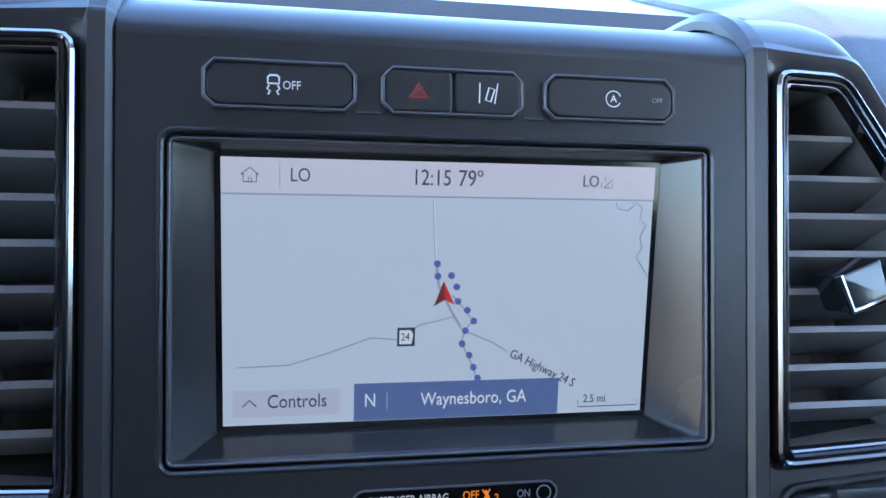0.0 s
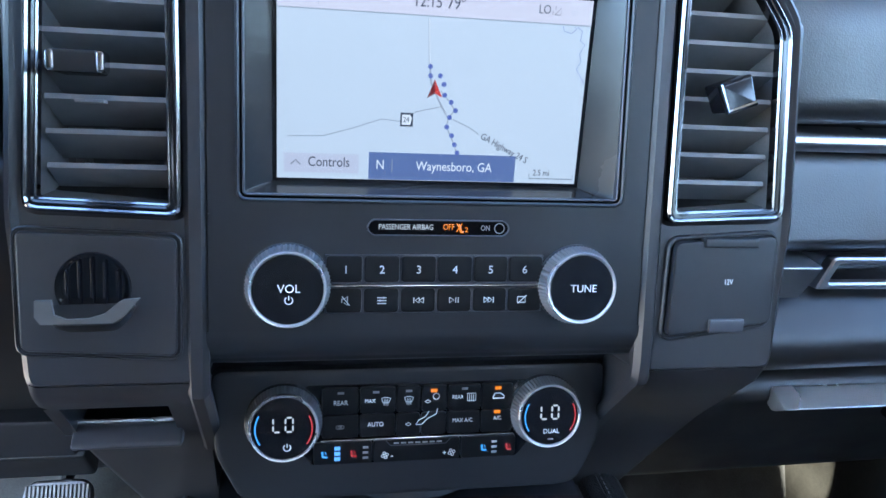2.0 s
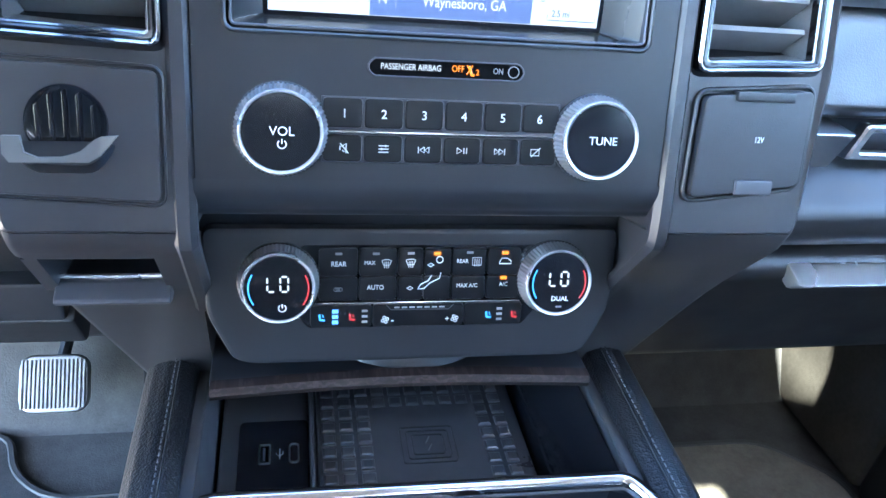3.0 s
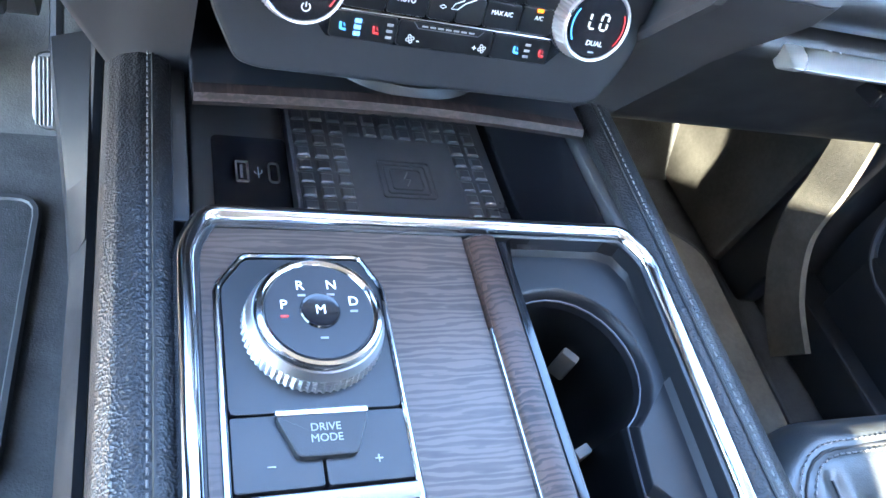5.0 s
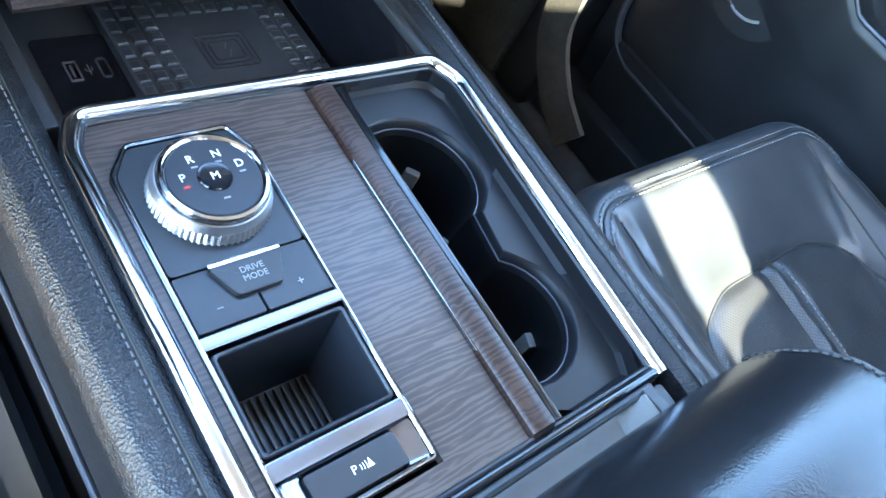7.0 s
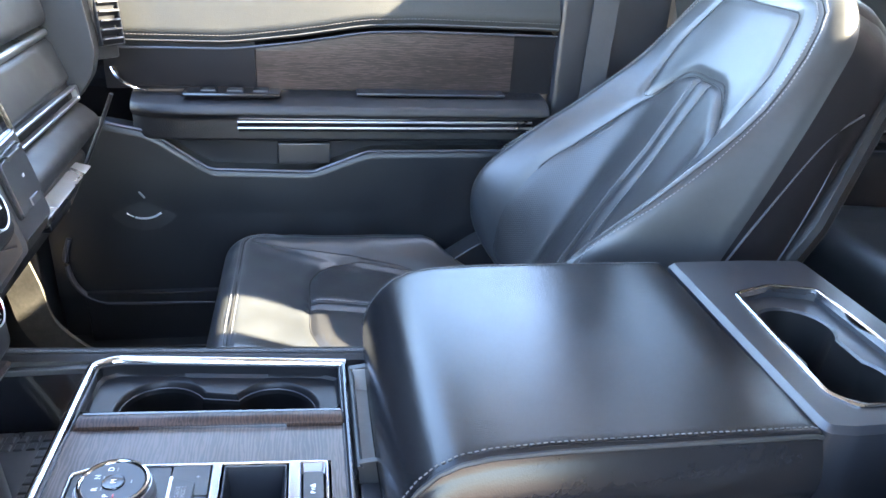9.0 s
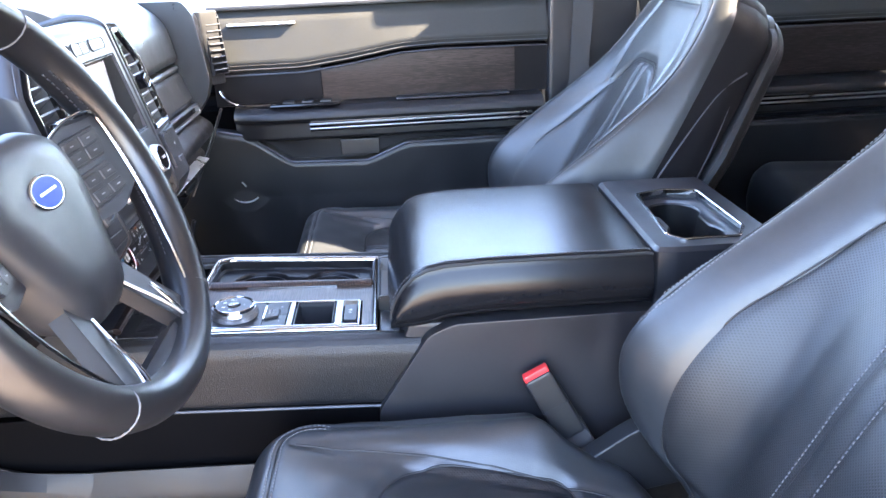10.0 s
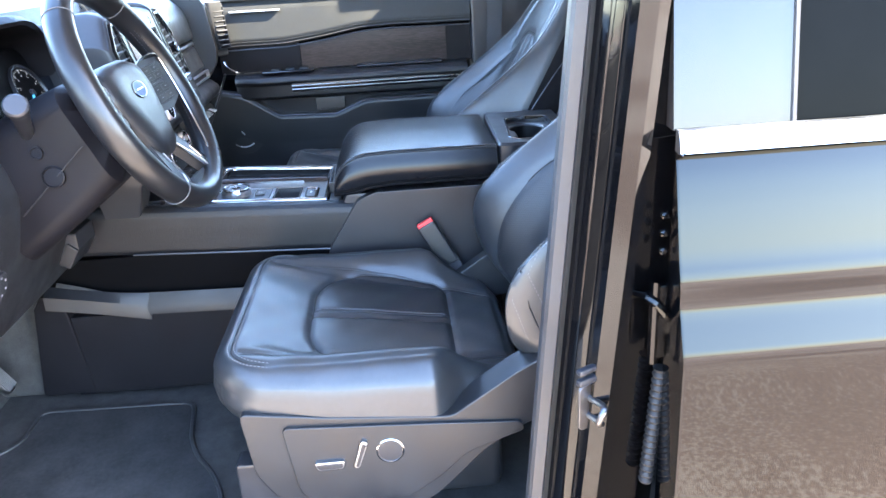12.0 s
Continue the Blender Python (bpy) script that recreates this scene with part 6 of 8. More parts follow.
part("tray_rim", sweep([(-0.068, -0.3730, -0.2440), (0.098, -0.3730, -0.2440)], 0.0028, 8), PLASTIC, lat, "dark rim of the latch tray")
part("latch_face", extruded([(-0.4105, -0.2300), (-0.4140, -0.2300), (-0.4140, -0.2600), (-0.4105, -0.2600)], "x", -0.060, 0.088), GLOSS, lat, "dark latch face under the lid")
# body under the lid and the panel seam
part("bin_body", extruded([(-0.402, -0.272), (-0.415, -0.240), (-0.915, -0.240), (-0.93, -0.46), (-0.50, -0.50), (-0.40, -0.40)], "x", -0.163, 0.150, 0.006), PLASTIC_GREY, arm, "charcoal bin under the armrest")
for sx in (-1, 1):
    pr = chamfered([(-0.440, -0.250), (-0.478, -0.2345), (-0.90, -0.2345), (-0.92, -0.50), (-0.46, -0.50), (-0.366, -0.42), (-0.366, -0.362)], 0.01, 3)
    x0, x1 = sorted((sx * 0.150, sx * 0.1830))
    part("side_panel", extruded(pr, "x", x0, x1, 0.008), PLASTIC_GREY, arm, "charcoal console side panel")
rear = thing("rear_cup_holder", "black rear console end with chrome-framed cup holder", "cup holder")
RZ = -0.150
ro = chamfered([(-0.142, -0.880), (-0.105, -0.900), (0.068, -0.900), (0.082, -0.850), (0.066, -0.800), (-0.120, -0.785), (-0.142, -0.800)], 0.006, 3)
fo2 = [(-0.172, -0.935), (0.155, -0.935), (0.155, -0.752), (-0.172, -0.752)]


def radial(inner_, outer_poly):
    out = []
    m0 = Vector((sum(p[0] for p in inner_) / len(inner_), sum(p[1] for p in inner_) / len(inner_)))
    for x, y in inner_:
        d, best = Vector((x, y)) - m0, 99.0
        for a, b in zip(outer_poly, outer_poly[1:] + outer_poly[:1]):
            a, e = Vector(a), Vector(b) - Vector(a)
            den = d.x * e.y - d.y * e.x
            if abs(den) > 1e-12:
                t = ((a.x - m0.x) * e.y - (a.y - m0.y) * e.x) / den
                s = ((a.x - m0.x) * d.y - (a.y - m0.y) * d.x) / den
                if t > 0 and -1e-6 <= s <= 1 + 1e-6:
                    best = min(best, t)
        out.append((m0.x + d.x * best, m0.y + d.y * best))
    return out


ro_big = radial(ro, chamfered(fo2, 0.02, 3))
part("end_cap", stack_of([[(x, y, -0.26) for x, y in ro_big], [(x, y, RZ - 0.006) for x, y in ro_big], [(x, y, RZ) for x, y in inset(ro_big, 0.005)], [(x, y, RZ) for x, y in ro], [(x, y, RZ - 0.01) for x, y in ro]], False, False), SMOOTH, rear, "satin black end cap")
part("chrome_rim", ring_plate(inset(ro, -0.003), inset(ro, 0.0015), RZ - 0.006, RZ + 0.0026, 0.001), CHROME, rear, "chrome rim")


def twin(k):
    """Outline of the two joined rear cups, anticlockwise."""
    out = []
    for cx, a0, a1 in ((0.014, -132, 132), (-0.082, 48, 312)):
        out += [(cx + (0.040 + k) * math.cos(radians(a0 + (a1 - a0) * i / 20)), -0.843 + (0.040 + k) * math.sin(radians(a0 + (a1 - a0) * i / 20))) for i in range(21)]
    return out


deck_o = radial(twin(0), inset(ro, 0.001))
part("well_deck", stack_of([[(x, y, RZ - 0.003) for x, y in deck_o], [(x, y, RZ - 0.012) for x, y in deck_o], [(x, y, RZ - 0.013) for x, y in twin(0.002)], [(x, y, RZ - 0.016) for x, y in twin(0)]], False, False), SMOOTH, rear, "dark deck round the cups")
part("cup_wall", stack_of([[(x, y, RZ - 0.016) for x, y in twin(0)], [(x, y, RZ - 0.080) for x, y in twin(-0.006)]], False, True), CUP_BLACK, rear, "black twin cup wells")

# ---------------------------------------------------------------- front seats
def in_poly(x, y, P):
    c = False
    for (x0, y0), (x1, y1) in zip(P, P[1:] + P[:1]):
        if (y0 > y) != (y1 > y) and x < (x1 - x0) * (y - y0) / (y1 - y0) + x0:
            c = not c
    return c


def edge_dist(x, y, P):
    best = 9.0
    for (x0, y0), (x1, y1) in zip(P, P[1:] + P[:1]):
        ex, ey = x1 - x0, y1 - y0
        t = min(max(((x - x0) * ex + (y - y0) * ey) / (ex * ex + ey * ey + 1e-12), 0), 1)
        best = min(best, math.hypot(x - x0 - t * ex, y - y0 - t * ey))
    return best


def nearest_on(x, y, P):
    """The point of the closed outline P nearest to (x, y)."""
    best = (9.0, x, y)
    for (x0, y0), (x1, y1) in zip(P, P[1:] + P[:1]):
        ex, ey = x1 - x0, y1 - y0
        t = min(max(((x - x0) * ex + (y - y0) * ey) / (ex * ex + ey * ey + 1e-12), 0), 1)
        best = min(best, (math.hypot(x - x0 - t * ex, y - y0 - t * ey), x0 + t * ex, y0 + t * ey))
    return best[1:]


def soft_along(pts, x, w):
    """along() smoothed over a window of half width w."""
    return sum(along(pts, x + w * k / 3) * (4 - abs(k)) for k in range(-3, 4)) / 16


class Pillow:
    """A stuffed seat part on a rounded outline, with bolsters, panels and sunk seams."""

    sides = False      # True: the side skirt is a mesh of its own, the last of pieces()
    keep = 0.0         # share of the relief that stays at the rim

    def __init__(self, half, length, thick, edge, corner, relief, panels, lines=()):
        self.half, self.length, self.thick, self.edge, self.corner = half, length, thick, edge, corner
        self.relief, self.panels, self.lines = relief, panels, lines

    def settle(self, x, y):
        """The point drawn onto the outline if outside, and its distance from the rim."""
        hx = self.half(y / self.length)
        x = min(max(x, -hx), hx)
        c = self.corner
        dx, dy = hx - abs(x), min(y, self.length - y)
        if dx < c and dy < c:
            d = math.hypot(c - dx, c - dy)
            e = c - d
            if e < 0:
                k = c / d
                ndx, ndy = c - (c - dx) * k, c - (c - dy) * k
                x = math.copysign(hx - ndx, x)
                y = ndy if y < self.length / 2 else self.length - ndy
                e = 0.0
            return x, y, e
        return x, y, min(dx, dy)

    def z(self, x, y):
        x, y, e = self.settle(x, y)
        r = self.edge
        q = min(e, r)
        z = self.thick - r + math.sqrt(max(r * r - (r - q) ** 2, 0.0))
        z += self.relief(x, y) * (self.keep + (1 - self.keep) * smooth_step(0, r, e))
        for P, depth, w in self.lines:
            d = edge_dist(x, y, P)
            z -= depth * math.exp(-(d / w) ** 2) * smooth_step(0, 0.02, e)
        return x, y, z

    def mesh(self, nx=112, ny=120):
        us = [math.sin(math.pi / 2 * (-1 + 2 * i / nx)) for i in range(nx + 1)]
        us = [0.55 * u + 0.45 * (-1 + 2 * i / nx) for i, u in enumerate(us)]
        vs = [0.5 * ((1 - math.cos(math.pi * i / ny)) / 2) + 0.5 * i / ny for i in range(ny + 1)]
        bm = bmesh.new()
        rows = []
        for v in vs:
            y = v * self.length
            rows.append([bm.verts.new(self.z(u * self.half(v), y)) for u in us])
        tag = {}
        for a, b, v0, v1 in zip(rows, rows[1:], vs, vs[1:]):
            for i in range(nx):
                f = bm.faces.new((a[i], a[i + 1], b[i + 1], b[i]))
                cx, cy = (us[i] + us[i + 1]) / 2 * self.half((v0 + v1) / 2), (v0 + v1) / 2 * self.length
                tag[f] = next((k + 1 for k, P in enumerate(self.panels) if in_poly(cx, cy, P)), 0)
        for k, P in enumerate(self.panels):
            for v in {v for f, t in tag.items() if t == k + 1 for v in f.verts}:
                if any(tag[f] != k + 1 for f in v.link_faces):
                    v.co = self.z(*nearest_on(v.co.x, v.co.y, P))
        rim = rows[0] + [r[-1] for r in rows[1:]] + rows[-1][-2::-1] + [r[0] for r in rows[-2:0:-1]]
        prev = rim
        for z, k in ((self.thick * 0.35, 1.012), (self.thick * 0.12, 1.0), (0.0, 0.97)):
            cy = self.length / 2
            low = [bm.verts.new((p.co.x * k, cy + (p.co.y - cy) * k, z)) for p in rim]
            for i in range(len(rim)):
                j = (i + 1) % len(rim)
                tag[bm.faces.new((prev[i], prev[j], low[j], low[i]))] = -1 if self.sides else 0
            prev = low
        tag[bm.faces.new(prev)] = 0
        return bm, tag

    def pieces(self):
        """The skin cut into its main cover and one mesh for each panel."""
        out = []
        for k in list(range(len(self.panels) + 1)) + [-1] * self.sides:
            bm, tag = self.mesh()
            bmesh.ops.delete(bm, geom=[f for f, t in tag.items() if t != k], context="FACES")
            out.append(bm)
        return out

    def on_top(self, pts, lift=0.0):
        return [V(*self.z(x, y)) + V(0, 0, lift) for x, y in pts]


def line2(pts, n=8):
    return [(p.x, p.y) for p in spline([(x, y, 0) for x, y in pts], n)]


def closed2(pts, n=6):
    return [(p.x, p.y) for p in spline([(x, y, 0) for x, y in pts], n, True)]


def seat(sx, xc, front, foot, recline):
    """A front seat: cushion from y = front, backrest standing at y = foot and leaning back by recline degrees."""
    s = thing("front_seat", "black perforated leather front seat with grey double stitching", "seat", "front seats")
    # cushion
    ins = chamfered([(-0.150, 0.405), (-0.166, 0.24), (-0.150, 0.176), (-0.09, 0.148), (0.09, 0.148), (0.150, 0.176), (0.166, 0.24), (0.150, 0.405)], 0.026, 4)
    loop = rrect(-0.216, 0.216, 0.034, 0.50, 0.050, 6)
    ridges = [[(sg * 0.182, 0.055), (sg * 0.174, 0.20), (sg * 0.154, 0.36), (sg * 0.118, 0.49)] for sg in (-1, 1)]

    def cushion_relief(x, y):
        side = smooth_step(0.135, 0.205, abs(x))
        dip = -0.020 * smooth_step(0.02, 0.16, y) * (1 - side)
        rise = 0.15 * max(y - 0.10, 0) * side * (1 - smooth_step(0.36, 0.47, y))
        crease = 0.0012 * math.sin(31 * x + 11 * y) * math.sin(23 * y) + 0.0008 * math.sin(74 * x - 21 * y) * math.sin(58 * y + 3 * x)
        return dip + rise + crease + 0.004 * math.cos(x / 0.10) * smooth_step(0.13, 0.2, y)
    cush = Pillow(lambda v: soft_along([(0, 0.228), (0.15, 0.250), (0.35, 0.256), (0.70, 0.258), (0.78, 0.214), (1, 0.195)], v, 0.025), 0.52, 0.100, 0.044, 0.070,
                  cushion_relief, [ins], [(ins, 0.005, 0.006), ([(-0.010, 0.150), (-0.010, 0.40)], 0.006, 0.005), ([(0.012, 0.150), (0.012, 0.40)], 0.003, 0.005), (loop, 0.0028, 0.006)] + [(line2(r_, 6), 0.004, 0.007) for r_ in ridges])
    wide, shift = (1.05, 0.0125) if sx < 0 else (1.0, 0.0)      # the driver's cushion reaches nearer the console
    m = Matrix(((wide, 0, 0, xc + shift), (0, -1, 0, front), (0, -0.150, 1, -0.430), (0, 0, 0, 1)))
    cush.keep = 0.75
    a, b = cush.pieces()
    cu = part("cushion", moved(a, m), LEATHER_FINE, s, "smooth black leather cushion cover")
    part("cushion_insert", moved(b, m), PERF, cu, "perforated leather insert")

    def seam(par, pil, mm, pts, lift=0.0003, closed=False):
        top = [mm @ p for p in pil.on_top(pts, lift)]
        part("seam_line", sweep(top, 0.0013, 6, closed), SEAM, par)

    def thread(par, pil, mm, pts, nrm, off=0.0014):
        stitches([mm @ p for p in pil.on_top(pts, off)], 0.0062, 0.0014, nrm, SEAT_THREAD, par)

    seam(cu, cush, m, ins + ins[:1])
    for x in (-0.010, 0.012):
        seam(cu, cush, m, [(x, y) for y in steps(0.150, 0.40, 20)])
    thread(cu, cush, m, [(0.016, y) for y in steps(0.152, 0.40, 20)], (0, 0, 1))
    seam(cu, cush, m, loop[6:] + loop[:7])
    for k in (-0.005, 0.005):
        q = inset(loop, k)
        thread(cu, cush, m, q[13:] + q[:1], (0, 0.2, 1))
    for r_ in ridges:
        seam(cu, cush, m, line2(r_))
    # backrest
    bi = chamfered([(-0.172, 0.03), (0.172, 0.03), (0.168, 0.26), (0.125, 0.425), (0.055, 0.500), (-0.055, 0.500), (-0.125, 0.425), (-0.168, 0.26)], 0.03, 4)
    yoke = chamfered([(-0.128, 0.425), (-0.058, 0.506), (0.058, 0.506), (0.128, 0.425), (0.140, 0.54), (0.105, 0.635), (-0.105, 0.635), (-0.140, 0.54)], 0.022, 4)
    bloop = closed2([(-0.212, 0.02), (-0.224, 0.22), (-0.206, 0.45), (-0.150, 0.640), (0, 0.662), (0.150, 0.640), (0.206, 0.45), (0.224, 0.22), (0.212, 0.02)], 5)

    def back_relief(x, y):
        wing = soft_along([(0, 0.020), (0.05, 0.090), (0.12, 0.138), (0.18, 0.140), (0.25, 0.114), (0.315, 0.086), (0.415, 0.046), (0.50, 0.016), (0.60, 0.004), (0.7, 0)], y, 0.04)
        crease = 0.0010 * math.sin(37 * x + 9 * y) * math.sin(29 * y)
        return wing * smooth_step(0.085, 0.232, abs(x)) + 0.006 * math.sin(math.pi * min(y / 0.36, 1)) * (1 - smooth_step(0.05, 0.12, abs(x))) + crease
    back = Pillow(lambda v: soft_along([(0, 0.240), (0.08, 0.266), (0.35, 0.264), (0.60, 0.244), (0.75, 0.226), (0.92, 0.198), (1, 0.172)], v, 0.06), 0.690, 0.122, 0.036, 0.085,
                  back_relief, [bi], [(bi, 0.005, 0.006), (bloop, 0.0025, 0.006), ([(-0.016, 0.05), (-0.016, 0.495)], 0.004, 0.005), ([(0.016, 0.05), (0.016, 0.495)], 0.004, 0.005), (yoke, 0.004, 0.006)])
    t = radians(recline)
    st, ct = math.sin(t), math.cos(t)
    mb = Matrix(((-1, 0, 0, xc), (0, -st, ct, foot - 0.122 * ct), (0, ct, st, -0.430 - 0.122 * st), (0, 0, 0, 1)))
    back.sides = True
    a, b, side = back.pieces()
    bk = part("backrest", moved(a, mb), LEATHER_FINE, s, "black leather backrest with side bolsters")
    # darker matt copy of the skin puts the sides' shade into the colour
    part("side_panel", moved(side, mb), VINYL_SHADE, bk, "matt black vinyl side, darkened for shade")
    part("backrest_insert", moved(b, mb), PERF_BACK, bk, "perforated leather insert")
    seam(bk, back, mb, bi + bi[:1])
    seam(bk, back, mb, yoke + yoke[:1])
    seam(bk, back, mb, bloop)
    for x in (-0.016, 0.016):
        seam(bk, back, mb, [(x, y) for y in steps(0.05, 0.495, 24)])
        thread(bk, back, mb, [(x * 1.35, y) for y in steps(0.05, 0.49, 24)], (0, 0.9, 0.4))
    for k in (-0.006, 0.006):
        q = inset(bloop[::-1], k)
        thread(bk, back, mb, q, (0, 0.9, 0.4))
    # rear shell, side piping
    sh = Pillow(lambda v: along([(0, 0.225), (0.15, 0.252), (0.6, 0.248), (0.92, 0.190), (1, 0.16)], v), 0.675, 0.042, 0.024, 0.08, lambda x, y: 0, [])
    ms = mb @ Matrix.Translation((0, 0.004, -0.004)) @ Matrix.Diagonal((1, 1, -1, 1))
    part("back_shell", moved(sh.pieces()[0], ms), LEATHER, s, "black leather seat back cover")
    for sg in (-1, 1):
        l2 = [mb @ V(sg * back.half(y / 0.690) * 1.000, y, z) for y, z in ((0.05, 0.006), (0.22, 0.006), (0.40, 0.010), (0.54, 0.026))]
        part("piping", sweep(spline(l2, 6), 0.0013, 6), SATIN, s)
        ln = [mb @ V(sg * (back.half(y / 0.690) * 1.003 + 0.0005), y, z) for y, z in ((0.09, 0.085), (0.20, 0.084), (0.36, 0.074), (0.50, 0.052), (0.56, 0.020))]
        part("piping", sweep(spline(ln, 6), 0.0017, 6), SATIN, s, "grey piping along the side")
    # head restraint on two posts
    hr = Pillow(lambda v: along([(0, 0.100), (0.4, 0.112), (1, 0.100)], v), 0.20, 0.085, 0.035, 0.05, lambda x, y: 0, [])
    mh = mb @ Matrix.Translation((0, 0.735, 0.045))
    part("headrest", moved(hr.mesh(30, 30)[0], mh), LEATHER_FINE, s, "black leather head restraint")
    for x in (-0.06, 0.06):
        part("headrest_post", sweep([mb @ V(x, 0.62, 0.08), mb @ V(x, 0.76, 0.08)], 0.006, 8), STEEL, s, "steel post")
    # base and side shields
    dy = front + 0.206 if sx < 0 else front + 0.230
    part("seat_base", box(xc - 0.18, xc + 0.18, dy - 0.68, dy - 0.30, -0.66, -0.470, 0.02), PLASTIC, s, "dark seat frame")
    part("cushion_pan", extruded([(dy - 0.265, -0.436), (dy - 0.71, -0.505), (dy - 0.71, -0.525), (dy - 0.265, -0.470)], "x", xc - 0.20, xc + 0.20, 0.006), PLASTIC, s, "dark pan under the cushion")
    for sg in (-1, 1):
        pr = [(-0.258, -0.404), (-0.400, -0.424), (-0.590, -0.440), (-0.690, -0.372), (-0.790, -0.318), (-0.815, -0.445), (-0.715, -0.462), (-0.640, -0.510), (-0.580, -0.572), (-0.545, -0.600), (-0.360, -0.602), (-0.300, -0.570), (-0.270, -0.520)]
        x0, x1 = sorted((xc + sg * 0.205, xc + sg * (0.262 if sg == sx else 0.236)))
        part("side_shield", extruded(chamfered([(y + dy, z) for y, z in pr], 0.014, 3), "x", x0, x1, 0.009, 3), PLASTIC, s, "charcoal moulded side shield")
    return s


driver_seat = seat(-1, -0.478, -0.206, -0.745, 28)
driver_seat["label"] = "black perforated leather driver's seat with power seat switches"
XS = -0.478 - 0.262
part("switch_field", extruded(chamfered([(-0.322, -0.432), (-0.560, -0.446), (-0.700, -0.456), (-0.705, -0.472), (-0.612, -0.506), (-0.562, -0.552), (-0.515, -0.582), (-0.365, -0.580), (-0.338, -0.556)], 0.012, 3), "x", XS - 0.0070, XS + 0.004, 0.0050, 3), PLASTIC, driver_seat, "raised switch field with rounded edges")
part("slide_switch", extruded(chamfered([(-0.366, -0.497), (-0.416, -0.497), (-0.412, -0.512), (-0.372, -0.512)], 0.004, 2), "x", XS - 0.014, XS, 0.002), SILVER, driver_seat, "silver seat slide switch")
part("slide_switch_face", extruded(chamfered([(-0.369, -0.5005), (-0.413, -0.5005), (-0.410, -0.5095), (-0.374, -0.5095)], 0.003, 2), "x", XS - 0.0152, XS - 0.006, 0.001), PLASTIC_GREY, driver_seat)
part("recline_switch", extruded(chamfered([(-0.428, -0.512), (-0.437, -0.514), (-0.455, -0.466), (-0.444, -0.462)], 0.004, 2), "x", XS - 0.014, XS, 0.002), SILVER, driver_seat, "silver backrest switch")
part("recline_switch_face", extruded(chamfered([(-0.4315, -0.509), (-0.4362, -0.510), (-0.4515, -0.469), (-0.4455, -0.467)], 0.003, 2), "x", XS - 0.0152, XS - 0.006, 0.001), PLASTIC_GREY, driver_seat)
LM = Matrix.Translation((XS, -0.488, -0.489)) @ Matrix.Rotation(radians(-90), 4, "Y")
part("lumbar_ring", moved(lathe([(0.0225, 0.0), (0.0225, 0.008), (0.0205, 0.009), (0.0195, 0.007)], 40), LM), CHROME, driver_seat, "chrome ring of the lumbar switch")
part("lumbar_pad", moved(lathe([(0.0198, 0.0), (0.0192, 0.0074), (0.0180, 0.0080), (0.0, 0.0080)], 40), LM), PLASTIC_GREY, driver_seat, "round lumbar switch")
part("riser_cover", box(-0.722, -0.676, -0.300, -0.234, -0.68, -0.512, 0.006), PLASTIC_GREY, driver_seat, "grey seat track cover")
passenger_seat = seat(1, 0.480, -0.180, -0.690, 30)
passenger_seat["label"] = "black perforated leather passenger seat partly in sunlight"
# belt buckle beside the driver's seat
bkl = thing("belt_buckle", "black belt buckle with red release button", "buckle")
BM = Matrix.Translation((-0.220, -0.632, -0.398)) @ Matrix.Rotation(radians(-28), 4, "X") @ Matrix.Rotation(radians(6), 4, "Y")
part("buckle_body", moved(box(-0.011, 0.011, -0.020, 0.020, 0.0, 0.105, 0.005), BM), PLASTIC, bkl, "black plastic buckle body")
part("release_button", moved(box(-0.0075, 0.0075, -0.0185, 0.0185, 0.098, 0.1125, 0.0025), BM), RED, bkl, "red release button")
part("buckle_strap", moved(box(-0.006, 0.006, -0.022, 0.022, -0.06, 0.02, 0.003), BM), BELT, bkl)
part("buckle_slot", moved(box(-0.0112, 0.0112, -0.0202, 0.0202, 0.052, 0.054), BM), SMOOTH, bkl)

# second-row seat beyond
rs = thing("second_row_bench", "black leather second-row seat in shade", "seat")
rc = Pillow(lambda v: 0.25, 0.50, 0.13, 0.05, 0.07, lambda x, y: 0.01 * smooth_step(0.15, 0.2, abs(x)), [])
part("cushion", moved(rc.mesh(40, 40)[0], Matrix(((1, 0, 0, 0.46), (0, -1, 0, -1.28), (0, -0.05, 1, -0.42), (0, 0, 0, 1)))), LEATHER_FINE, rs, "black leather cushion")
rb = Pillow(lambda v: 0.25 - 0.05 * v * v, 0.62, 0.14, 0.05, 0.07, lambda x, y: 0.01 * smooth_step(0.15, 0.2, abs(x)), [])
part("backrest", moved(rb.mesh(40, 40)[0], Matrix(((-1, 0, 0, 0.46), (0, -0.38, 0.92, -1.86), (0, 0.92, 0.38, -0.36), (0, 0, 0, 1)))), LEATHER_FINE, rs, "black leather backrest")
part("seat_base", box(0.24, 0.68, -1.75, -1.34, -0.68, -0.40, 0.02), PLASTIC, rs)

